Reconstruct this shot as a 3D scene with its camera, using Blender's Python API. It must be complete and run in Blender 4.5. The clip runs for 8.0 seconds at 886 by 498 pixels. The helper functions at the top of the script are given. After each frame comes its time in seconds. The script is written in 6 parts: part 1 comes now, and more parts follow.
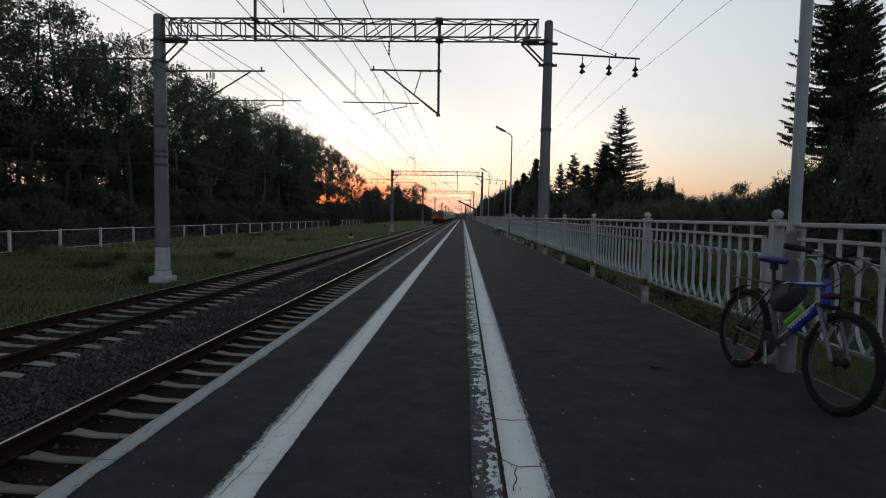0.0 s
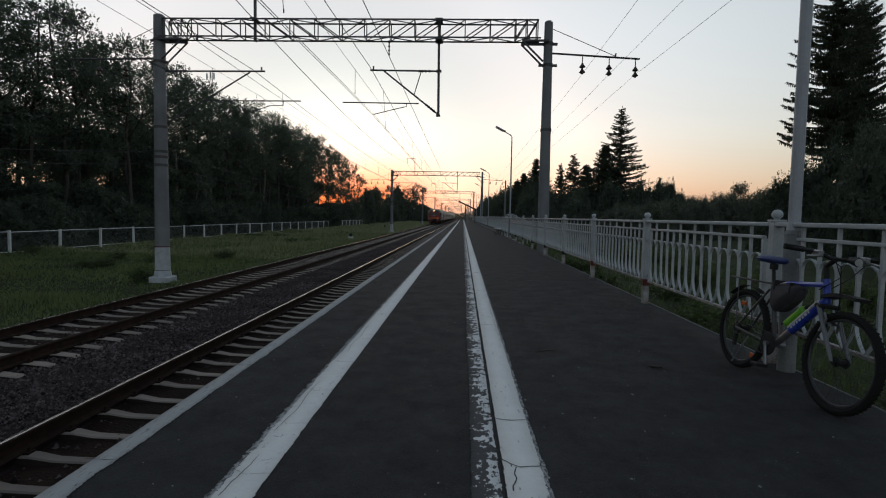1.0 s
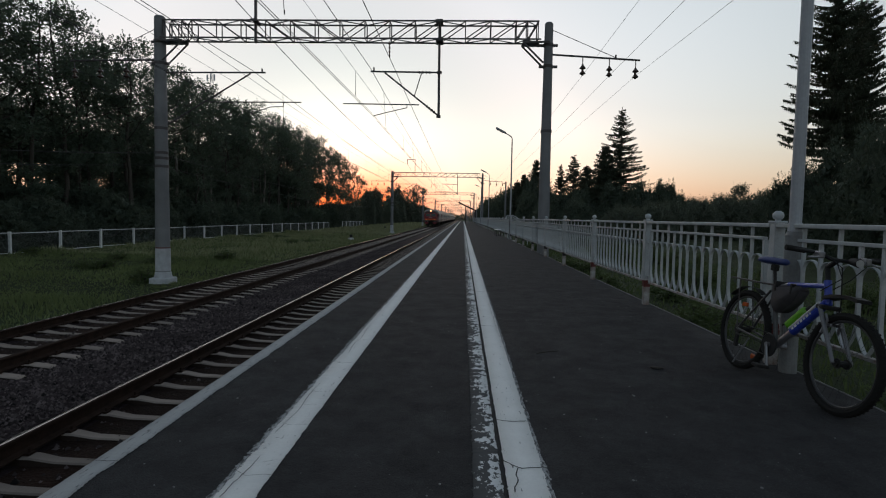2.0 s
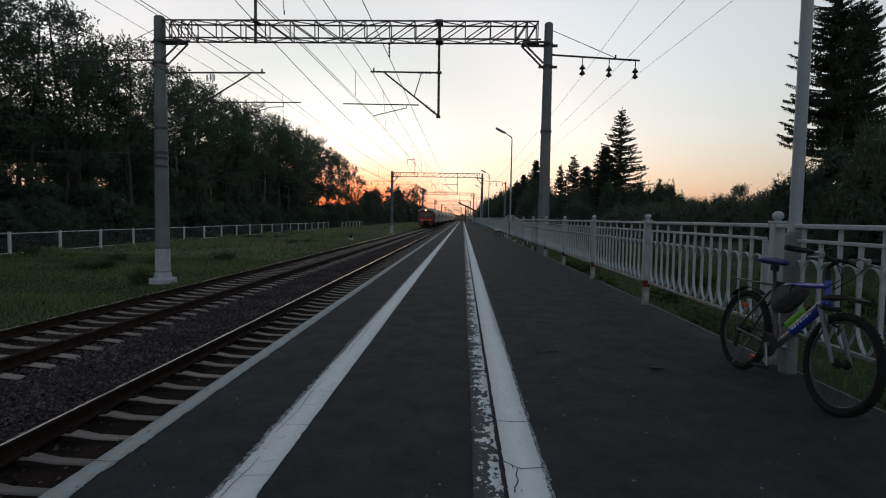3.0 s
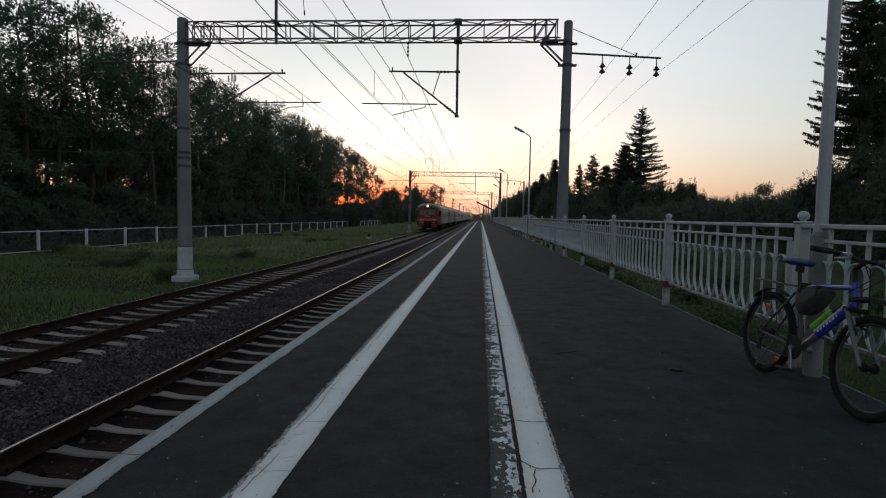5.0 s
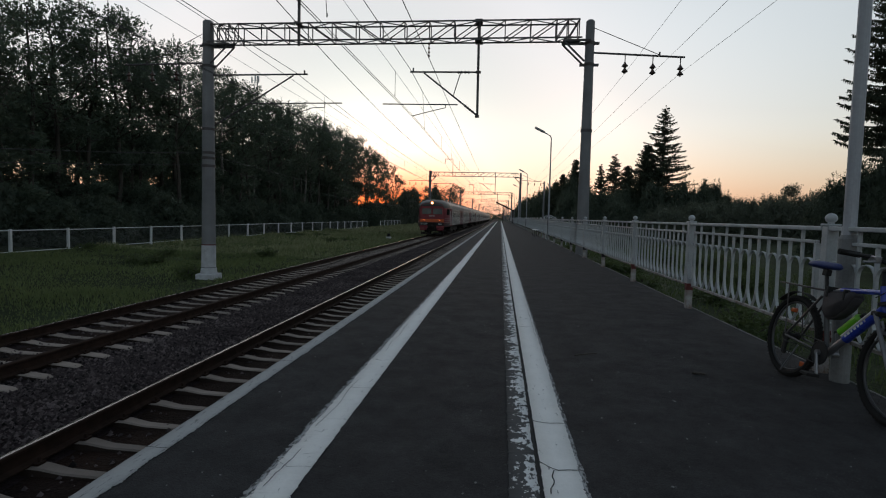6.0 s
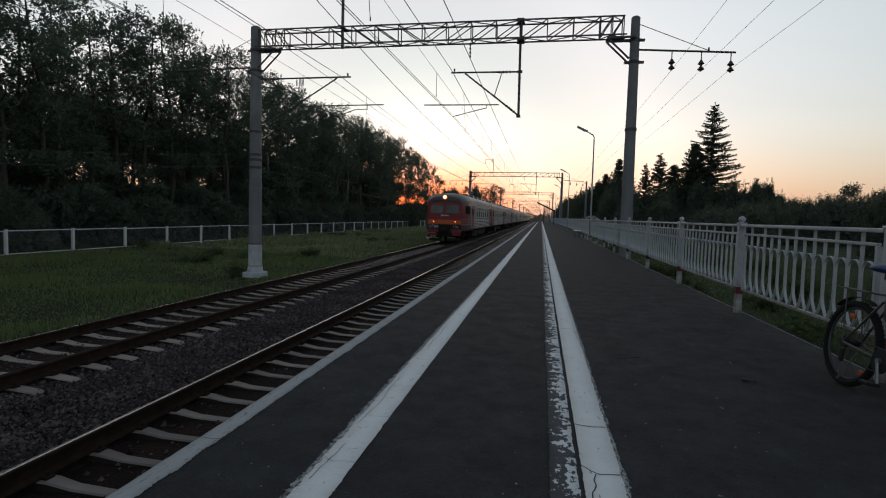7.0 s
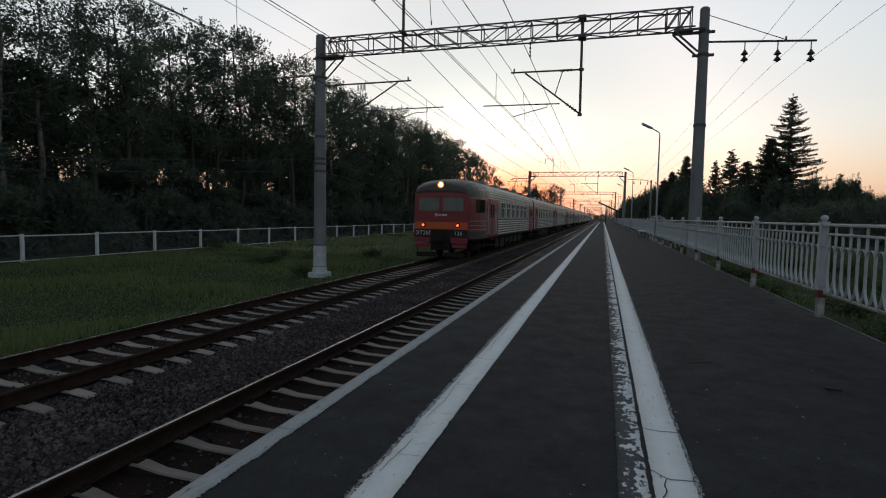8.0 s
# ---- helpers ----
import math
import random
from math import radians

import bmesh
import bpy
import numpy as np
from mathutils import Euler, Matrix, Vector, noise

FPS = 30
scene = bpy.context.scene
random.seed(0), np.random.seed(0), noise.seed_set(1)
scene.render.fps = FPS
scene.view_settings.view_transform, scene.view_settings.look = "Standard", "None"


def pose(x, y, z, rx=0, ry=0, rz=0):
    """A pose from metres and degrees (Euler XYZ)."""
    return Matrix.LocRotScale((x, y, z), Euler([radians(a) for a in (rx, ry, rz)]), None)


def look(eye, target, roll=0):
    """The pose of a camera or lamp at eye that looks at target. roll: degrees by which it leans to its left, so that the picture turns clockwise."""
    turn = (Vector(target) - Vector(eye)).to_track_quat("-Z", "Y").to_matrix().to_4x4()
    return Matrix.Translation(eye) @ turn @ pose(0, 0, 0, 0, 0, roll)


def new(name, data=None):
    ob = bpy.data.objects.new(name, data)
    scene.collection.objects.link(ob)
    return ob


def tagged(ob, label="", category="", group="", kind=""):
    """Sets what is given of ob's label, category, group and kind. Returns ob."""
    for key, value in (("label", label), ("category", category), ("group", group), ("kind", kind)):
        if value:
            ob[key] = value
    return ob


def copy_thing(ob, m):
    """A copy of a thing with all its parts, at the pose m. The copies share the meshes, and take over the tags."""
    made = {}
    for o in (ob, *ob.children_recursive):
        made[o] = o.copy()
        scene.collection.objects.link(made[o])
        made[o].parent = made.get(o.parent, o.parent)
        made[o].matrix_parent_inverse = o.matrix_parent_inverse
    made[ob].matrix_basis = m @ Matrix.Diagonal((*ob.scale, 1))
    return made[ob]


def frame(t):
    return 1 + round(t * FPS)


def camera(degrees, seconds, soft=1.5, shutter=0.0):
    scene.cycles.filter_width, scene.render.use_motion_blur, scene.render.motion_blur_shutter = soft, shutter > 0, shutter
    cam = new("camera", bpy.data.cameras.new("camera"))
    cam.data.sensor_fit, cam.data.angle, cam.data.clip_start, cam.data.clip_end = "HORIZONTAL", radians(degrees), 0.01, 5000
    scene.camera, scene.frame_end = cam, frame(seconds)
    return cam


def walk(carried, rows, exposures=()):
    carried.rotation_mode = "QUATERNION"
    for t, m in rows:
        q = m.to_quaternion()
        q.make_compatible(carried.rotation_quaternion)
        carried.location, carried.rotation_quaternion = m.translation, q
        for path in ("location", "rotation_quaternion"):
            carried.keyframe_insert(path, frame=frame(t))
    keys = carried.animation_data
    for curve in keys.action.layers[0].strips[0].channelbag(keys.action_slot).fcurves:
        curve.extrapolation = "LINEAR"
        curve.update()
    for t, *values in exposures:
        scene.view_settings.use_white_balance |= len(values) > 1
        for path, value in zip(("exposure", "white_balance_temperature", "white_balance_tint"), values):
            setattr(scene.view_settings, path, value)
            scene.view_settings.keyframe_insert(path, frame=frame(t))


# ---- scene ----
# Railway platform at sunset. z = 0 is the platform surface, y runs along the track, rail heads lie at z = -0.95.
cam = camera(79.3, 8.0, soft=1.1)
PATH = [
    (0.0, (0.067, -0.32, 1.237), (-0.005, 1.675, 1.114), 1.0),
    (0.5, (0.068, -0.32, 1.236), (-0.004, 1.675, 1.114), 1.0),
    (1.0, (0.068, -0.32, 1.235), (-0.004, 1.675, 1.113), 1.0),
    (1.5, (0.063, -0.32, 1.234), (-0.010, 1.675, 1.115), 1.0),
    (3.0, (0.061, -0.32, 1.235), (-0.011, 1.676, 1.118), 1.0),
    (3.5, (0.061, -0.32, 1.235), (-0.014, 1.675, 1.117), 1.0),
    (4.0, (0.060, -0.32, 1.235), (-0.033, 1.675, 1.114), 1.0),
    (4.5, (0.059, -0.32, 1.235), (-0.053, 1.674, 1.114), 1.05),
    (6.0, (0.055, -0.345, 1.239), (-0.155, 1.640, 1.117), 1.4),
    (6.5, (0.055, -0.356, 1.242), (-0.207, 1.623, 1.119), 1.6),
    (7.0, (0.047, -0.371, 1.245), (-0.310, 1.593, 1.120), 1.5),
    (7.5, (0.044, -0.393, 1.246), (-0.403, 1.553, 1.120), 1.3),
    (8.0, (0.019, -0.429, 1.245), (-0.550, 1.484, 1.119), 1.1),
]
walk(cam, [(t, look(e, g, r)) for t, e, g, r in PATH], exposures=[(0.0, 0.28, 6250, 7.5), (8.0, 0.28, 6250, 7.5)])

# ---- light ----
SUN_AZ, SUN_EL = -12.8, 1.1          # degrees from +y towards +x, degrees above the horizon
world = bpy.data.worlds.new("evening_sky")
scene.world = world
world.use_nodes = True
wn, wl = world.node_tree.nodes, world.node_tree.links
sky = wn.new("ShaderNodeTexSky")
sky.sky_type = 'NISHITA'
sky.sun_disc = False
sky.sun_elevation, sky.sun_rotation = radians(SUN_EL), radians(SUN_AZ)
sky.altitude, sky.air_density, sky.dust_density, sky.ozone_density = 100, 1.0, 1.6, 2.0
tone = wn.new("ShaderNodeHueSaturation")      # thin evening haze pales the sky
tone.inputs["Hue"].default_value = 0.487
tone.inputs["Saturation"].default_value = 0.6
wl.new(sky.outputs[0], tone.inputs["Color"])
where = wn.new("ShaderNodeTexCoord")
sun_dir = wn.new("ShaderNodeVectorMath")
sun_dir.operation = 'DOT_PRODUCT'
sun_dir.inputs[1].default_value = (math.sin(radians(SUN_AZ)), math.cos(radians(SUN_AZ)), 0.02)
wl.new(where.outputs["Generated"], sun_dir.inputs[0])
# haze lies low: warm at the horizon, gone high up
axes = wn.new("ShaderNodeSeparateXYZ")
wl.new(where.outputs["Generated"], axes.inputs[0])
low = wn.new("ShaderNodeMapRange")
low.interpolation_type = 'SMOOTHSTEP'
low.inputs["From Min"].default_value, low.inputs["From Max"].default_value = 1.0, 0.3
wl.new(axes.outputs["Z"], low.inputs["Value"])
sunward = wn.new("ShaderNodeMapRange")          # the haze glows on the sun's side of the sky
sunward.interpolation_type = 'SMOOTHSTEP'
sunward.inputs["From Min"].default_value, sunward.inputs["From Max"].default_value = 0.2, 0.98
sunward.inputs["To Min"].default_value = 0.28
wl.new(sun_dir.outputs["Value"], sunward.inputs["Value"])
lit = wn.new("ShaderNodeMath")
lit.operation = 'MULTIPLY'
wl.new(low.outputs[0], lit.inputs[0]), wl.new(sunward.outputs[0], lit.inputs[1])
haze = wn.new("ShaderNodeMix")
haze.data_type, haze.blend_type = 'RGBA', 'ADD'
wl.new(lit.outputs[0], haze.inputs["Factor"])
haze.inputs["B"].default_value = (0.875, 0.78, 0.67, 1)
wl.new(tone.outputs[0], haze.inputs["A"])
# the lowest few degrees are dimmed and reddened by the long way through the air
band = wn.new("ShaderNodeMapRange")
band.interpolation_type = 'SMOOTHSTEP'
band.inputs["From Min"].default_value, band.inputs["From Max"].default_value = 0.17, -0.01
wl.new(axes.outputs["Z"], band.inputs["Value"])
redden = wn.new("ShaderNodeMix")
redden.data_type, redden.blend_type = 'RGBA', 'MULTIPLY'
redden.inputs["B"].default_value = (0.69, 0.54, 0.42, 1)
glow = wn.new("ShaderNodeMath")
glow.operation = 'MULTIPLY'
wl.new(band.outputs[0], glow.inputs[0]), wl.new(sunward.outputs[0], glow.inputs[1])
wl.new(glow.outputs[0], redden.inputs["Factor"])
blush = wn.new("ShaderNodeMapRange")
blush.interpolation_type = 'SMOOTHSTEP'
blush.inputs["From Min"].default_value, blush.inputs["From Max"].default_value = 0.38, 0.10
wl.new(axes.outputs["Z"], blush.inputs["Value"])
rosy = wn.new("ShaderNodeMix")
rosy.data_type, rosy.blend_type = 'RGBA', 'MULTIPLY'
rosy.inputs["B"].default_value = (0.93, 0.885, 0.87, 1)
wl.new(blush.outputs[0], rosy.inputs["Factor"])
# the sun stands behind haze, which veils the brightest part of its aureole
halo = wn.new("ShaderNodeMapRange")
halo.interpolation_type = 'SMOOTHSTEP'
halo.inputs["From Min"].default_value, halo.inputs["From Max"].default_value = 0.90, 0.988
wl.new(sun_dir.outputs["Value"], halo.inputs["Value"])
veil = wn.new("ShaderNodeMix")
veil.data_type, veil.blend_type = 'RGBA', 'MULTIPLY'
veil.inputs["B"].default_value = (0.49, 0.63, 0.665, 1)
wl.new(halo.outputs[0], veil.inputs["Factor"]), wl.new(haze.outputs["Result"], veil.inputs["A"])
wl.new(veil.outputs["Result"], rosy.inputs["A"]), wl.new(rosy.outputs["Result"], redden.inputs["A"])
# round the low sun the air is deep orange
disc = wn.new("ShaderNodeMapRange")
disc.interpolation_type = 'SMOOTHSTEP'
disc.inputs["From Min"].default_value, disc.inputs["From Max"].default_value = 0.974, 0.9997
wl.new(sun_dir.outputs["Value"], disc.inputs["Value"])
lowest = wn.new("ShaderNodeMapRange")
lowest.interpolation_type = 'SMOOTHSTEP'
lowest.inputs["From Min"].default_value, lowest.inputs["From Max"].default_value = 0.165, 0.01
wl.new(axes.outputs["Z"], lowest.inputs["Value"])
ember = wn.new("ShaderNodeMath")
ember.operation = 'MULTIPLY'
wl.new(disc.outputs[0], ember.inputs[0]), wl.new(lowest.outputs[0], ember.inputs[1])
dusk = wn.new("ShaderNodeMix")
dusk.data_type, dusk.blend_type = 'RGBA', 'MULTIPLY'
dusk.inputs["B"].default_value = (0.78, 0.25, 0.08, 1)
wl.new(ember.outputs[0], dusk.inputs["Factor"]), wl.new(redden.outputs["Result"], dusk.inputs["A"])
wl.new(dusk.outputs["Result"], wn["Background"].inputs[0])
wn["Background"].inputs[1].default_value = 0.38

sun = new("sun", bpy.data.lights.new("sun", 'SUN'))
sun.data.energy, sun.data.angle, sun.data.color = 0.12, radians(0.6), (1.0, 0.5, 0.22)
_d = Vector((math.sin(radians(SUN_AZ)) * math.cos(radians(SUN_EL)), math.cos(radians(SUN_AZ)) * math.cos(radians(SUN_EL)), math.sin(radians(SUN_EL))))
sun.matrix_world = look(_d * 50, (0, 0, 0))

# ---- plan ----
RAIL_Z = -0.95
NEAR_C, FAR_C, HALF_GAUGE = -3.41, -7.50, 0.76
EDGE_L, EDGE_R = -1.735, 2.88
FENCE_X, POST_Y0, POST_STEP, LAST_RED = 2.80, 4.45, 3.24, 2
GANTRY_Y, SPAN = 19.35, 64.8
LEFT_FENCE_X = -25.0


# ---- materials ----
def material(name, base, rough=0.7, metal=0.0, other=None, scale=3.0, fine=60.0, amount=0.5, bump=0.2, bump_dist=0.01,
             per_object=0.0, per_island=0.0, detail=6.0, coat=0.0, spec=0.5, gritty=0.5):
    """Two scales of noise between base and other, fine relief, and variation from piece to piece."""
    m = bpy.data.materials.new(name)
    m.use_nodes = True
    n, l = m.node_tree.nodes, m.node_tree.links
    b = n["Principled BSDF"]
    b.inputs["Roughness"].default_value, b.inputs["Metallic"].default_value = rough, metal
    b.inputs["Coat Weight"].default_value = coat
    b.inputs["Specular IOR Level"].default_value = spec
    tc = n.new("ShaderNodeTexCoord")
    big, small = n.new("ShaderNodeTexNoise"), n.new("ShaderNodeTexNoise")
    big.inputs["Scale"].default_value, small.inputs["Scale"].default_value = scale, fine
    big.inputs["Detail"].default_value, small.inputs["Detail"].default_value = detail, 3.0
    big.inputs["Roughness"].default_value = gritty
    l.new(tc.outputs["Object"], big.inputs["Vector"]), l.new(tc.outputs["Object"], small.inputs["Vector"])
    add = n.new("ShaderNodeMath")
    add.operation = 'MULTIPLY_ADD'
    l.new(small.outputs["Fac"], add.inputs[0])
    add.inputs[1].default_value = 0.45
    l.new(big.outputs["Fac"], add.inputs[2])
    ramp = n.new("ShaderNodeMapRange")
    ramp.inputs["From Min"].default_value, ramp.inputs["From Max"].default_value = 0.45, 1.0
    ramp.inputs["To Max"].default_value = amount
    l.new(add.outputs[0], ramp.inputs["Value"])
    mix = n.new("ShaderNodeMix")
    mix.data_type = 'RGBA'
    other = other or tuple(c * 0.55 for c in base)
    mix.inputs["A"].default_value, mix.inputs["B"].default_value = (*base, 1), (*other, 1)
    l.new(ramp.outputs[0], mix.inputs["Factor"])
    colour = mix.outputs["Result"]
    if per_object or per_island:
        hsv = n.new("ShaderNodeHueSaturation")
        if per_object:
            src = n.new("ShaderNodeObjectInfo").outputs["Random"]
        else:
            src = n.new("ShaderNodeNewGeometry").outputs["Random Per Island"]
        k = per_object or per_island
        mr = n.new("ShaderNodeMapRange")
        mr.inputs["To Min"].default_value, mr.inputs["To Max"].default_value = 1 - k, 1 + k
        l.new(src, mr.inputs["Value"]), l.new(mr.outputs[0], hsv.inputs["Value"]), l.new(colour, hsv.inputs["Color"])
        colour = hsv.outputs["Color"]
    l.new(colour, b.inputs["Base Color"])
    rr = n.new("ShaderNodeMapRange")
    rr.inputs["To Min"].default_value, rr.inputs["To Max"].default_value = max(0.02, rough - 0.12), min(1, rough + 0.12)
    l.new(big.outputs["Fac"], rr.inputs["Value"]), l.new(rr.outputs[0], b.inputs["Roughness"])
    if bump:
        bp = n.new("ShaderNodeBump")
        bp.inputs["Strength"].default_value, bp.inputs["Distance"].default_value = bump, bump_dist
        l.new(small.outputs["Fac"], bp.inputs["Height"]), l.new(bp.outputs[0], b.inputs["Normal"])
    return m


def leaf_material(name, base, other, through_amount=0.35):
    m = material(name, base, 0.6, other=other, scale=0.4, fine=8, amount=1.0, bump=0, per_island=0.28, spec=0.12)
    n, l = m.node_tree.nodes, m.node_tree.links
    b = n["Principled BSDF"]
    tr, mx = n.new("ShaderNodeBsdfTranslucent"), n.new("ShaderNodeMixShader")
    tr.inputs["Color"].default_value = (base[0] * 1.6, base[1] * 1.6, base[2] * 1.3, 1)
    mx.inputs[0].default_value = through_amount
    l.new(b.outputs[0], mx.inputs[1]), l.new(tr.outputs[0], mx.inputs[2])
    l.new(mx.outputs[0], n["Material Output"].inputs["Surface"])
    return m


def glow_material(name, colour, strength):
    m = bpy.data.materials.new(name)
    m.use_nodes = True
    b = m.node_tree.nodes["Principled BSDF"]
    b.inputs["Base Color"].default_value = (*colour, 1)
    b.inputs["Emission Color"].default_value = (*colour, 1)
    b.inputs["Emission Strength"].default_value = strength
    return m


def asphalt_material():
    m = material("asphalt", (0.064, 0.064, 0.067), 0.86, other=(0.0195, 0.0195, 0.021), scale=3.0, fine=130, amount=1.1, bump=1.0, bump_dist=0.008, detail=15, spec=0.13, gritty=0.78)
    n, l = m.node_tree.nodes, m.node_tree.links
    b = n["Principled BSDF"]
    old = b.inputs["Base Color"].links[0].from_socket
    tc = n.new("ShaderNodeTexCoord")
    # pale grit and scuffed spots
    vo = n.new("ShaderNodeTexVoronoi")
    vo.inputs["Scale"].default_value = 55
    l.new(tc.outputs["Object"], vo.inputs["Vector"])
    mr = n.new("ShaderNodeMapRange")
    mr.inputs["From Min"].default_value, mr.inputs["From Max"].default_value = 0.2, 0.08
    l.new(vo.outputs["Distance"], mr.inputs["Value"])
    ns = n.new("ShaderNodeTexNoise")
    ns.inputs["Scale"].default_value, ns.inputs["Detail"].default_value = 2.3, 9
    l.new(tc.outputs["Object"], ns.inputs["Vector"])
    cut = n.new("ShaderNodeMapRange")
    cut.inputs["From Min"].default_value, cut.inputs["From Max"].default_value = 0.42, 0.7
    cut.inputs["To Max"].default_value = 0.55
    l.new(ns.outputs["Fac"], cut.inputs["Value"])
    mul = n.new("ShaderNodeMath")
    mul.operation = 'MULTIPLY'
    l.new(mr.outputs[0], mul.inputs[0]), l.new(cut.outputs[0], mul.inputs[1])
    mix = n.new("ShaderNodeMix")
    mix.data_type = 'RGBA'
    mix.inputs["B"].default_value = (0.24, 0.235, 0.23, 1)
    l.new(mul.outputs[0], mix.inputs["Factor"]), l.new(old, mix.inputs["A"])
    l.new(mix.outputs["Result"], b.inputs["Base Color"])
    return m


def road_paint_material(name, wear_from, wear_to, colour=(0.62, 0.64, 0.67), size=9, streak=4.0, lean=0.0, lean_x=0.0, patchy=0.0):
    """White road paint, flaked off in spots that show the dark ground below."""
    m = material(name, colour, 0.8, other=tuple(c * 0.7 for c in colour), scale=3.5, fine=60, amount=0.5, bump=0.25, bump_dist=0.004, spec=0.2, detail=12, gritty=0.7)
    n, l = m.node_tree.nodes, m.node_tree.links
    b = n["Principled BSDF"]
    old = b.inputs["Base Color"].links[0].from_socket
    tc, mp = n.new("ShaderNodeTexCoord"), n.new("ShaderNodeMapping")
    mp.inputs["Scale"].default_value = (streak, 0.6, 1)
    l.new(tc.outputs["Object"], mp.inputs["Vector"])
    ns = n.new("ShaderNodeTexNoise")
    ns.inputs["Scale"].default_value, ns.inputs["Detail"].default_value, ns.inputs["Roughness"].default_value = size, 10, 0.7
    l.new(mp.outputs[0], ns.inputs["Vector"])
    mr = n.new("ShaderNodeMapRange")
    mr.inputs["From Min"].default_value, mr.inputs["From Max"].default_value = wear_from, wear_to
    # lean: the paint has lasted better towards one side
    sep, side = n.new("ShaderNodeSeparateXYZ"), n.new("ShaderNodeMath")
    l.new(tc.outputs["Object"], sep.inputs[0]), l.new(sep.outputs["X"], side.inputs[0])
    side.operation = 'SUBTRACT'
    side.inputs[1].default_value = lean_x
    push = n.new("ShaderNodeMath")
    push.operation = 'MULTIPLY_ADD'
    push.inputs[1].default_value = lean
    l.new(side.outputs[0], push.inputs[0]), l.new(ns.outputs["Fac"], push.inputs[2])
    # patchy: whole stretches have kept or lost their paint
    long_map, stretch, gone = n.new("ShaderNodeMapping"), n.new("ShaderNodeTexNoise"), n.new("ShaderNodeMath")
    long_map.inputs["Scale"].default_value = (0.8, 3.2, 1)
    l.new(tc.outputs["Object"], long_map.inputs["Vector"]), l.new(long_map.outputs[0], stretch.inputs["Vector"])
    stretch.inputs["Scale"].default_value, stretch.inputs["Detail"].default_value = 1.0, 3.0
    gone.operation = 'MULTIPLY_ADD'
    gone.inputs[1].default_value = patchy
    l.new(stretch.outputs["Fac"], gone.inputs[0]), l.new(push.outputs[0], gone.inputs[2])
    l.new(gone.outputs[0], mr.inputs["Value"])
    mix = n.new("ShaderNodeMix")
    mix.data_type = 'RGBA'
    mix.inputs["B"].default_value = (0.075, 0.077, 0.08, 1)
    l.new(mr.outputs[0], mix.inputs["Factor"]), l.new(old, mix.inputs["A"])
    l.new(mix.outputs["Result"], b.inputs["Base Color"])
    return m


M_ASPHALT = asphalt_material()
M_PAINT = road_paint_material("road_paint", 0.615, 0.68, (0.92, 0.915, 0.90), 14, 2.2)
M_PAINT_WORN = road_paint_material("flaked_road_paint", 0.70, 0.72, (0.80, 0.81, 0.82), 26, 0.9, -1.3, 0.205, 0.45)
M_PAINT_OLD = road_paint_material("older_road_paint", 0.47, 0.56, (0.42, 0.43, 0.44), 30, 1.6)
M_EDGE_PAINT = road_paint_material("edge_paint", 0.56, 0.68, (0.44, 0.445, 0.45), 14)
M_CRACK = material("crack_filler", (0.03, 0.03, 0.03), 0.9)
M_CONCRETE = material("weathered_concrete", (0.27, 0.27, 0.27), 0.85, other=(0.15, 0.15, 0.15), scale=2.0, fine=70, amount=0.9, bump=0.3)
M_POLE = material("pole_concrete", (0.245, 0.25, 0.26), 0.8, other=(0.13, 0.13, 0.14), scale=1.3, fine=40, amount=0.9, bump=0.25)
M_WHITEWASH = material("whitewash", (0.58, 0.6, 0.64), 0.85, other=(0.3, 0.3, 0.31), scale=5, fine=60, amount=0.7)
M_SLEEPER = material("sleeper_concrete", (0.31, 0.255, 0.22), 0.85, other=(0.17, 0.142, 0.122), scale=2.2, fine=50, amount=0.9, per_object=0.25)
M_SLEEPER_FAR = material("sleeper_concrete_joined", (0.33, 0.275, 0.24), 0.85, other=(0.2, 0.17, 0.15), scale=2.2, fine=50, amount=0.9, per_island=0.25)
# darker concrete for the side faces of the sleepers
M_SLEEPER_SIDE = material("grimy_concrete", (0.042, 0.030, 0.025), 0.95, other=(0.02, 0.015, 0.012), scale=3.0, fine=40, amount=1.0, bump=0.5, spec=0.1)
M_BALLAST = material("ballast_bed", (0.044, 0.032, 0.034), 0.95, other=(0.017, 0.012, 0.013), scale=1.0, fine=26, amount=1.0, bump=1.0, bump_dist=0.03, spec=0.1)
M_STONE = material("ballast_stone", (0.105, 0.084, 0.083), 0.9, other=(0.024, 0.018, 0.018), scale=0.9, fine=30, amount=1.0, per_island=0.95, spec=0.15)
M_OILY = material("oily_ballast", (0.033, 0.019, 0.014), 0.95, other=(0.012, 0.009, 0.008), scale=1.5, fine=30, amount=1.0, bump=1.0, bump_dist=0.03, spec=0.08)
M_RAIL_HEAD = material("polished_rail_head", (0.38, 0.35, 0.34), 0.21, 1.0, other=(0.45, 0.4, 0.36), scale=4, fine=90, amount=0.6, bump=0.05)
M_RAIL_WEB = material("rusty_rail_web", (0.045, 0.026, 0.019), 0.9, 0.0, other=(0.016, 0.011, 0.009), scale=6, fine=60, amount=0.9, spec=0.12)
M_STEEL = material("weathered_steel", (0.11, 0.11, 0.12), 0.6, 0.3, other=(0.06, 0.04, 0.03), scale=3, fine=40, amount=0.8)
M_WIRE = material("wire_metal", (0.05, 0.05, 0.055), 0.6, 0.2, bump=0, spec=0.2)
M_PORCELAIN = material("insulator_porcelain", (0.07, 0.04, 0.03), 0.25, bump=0)
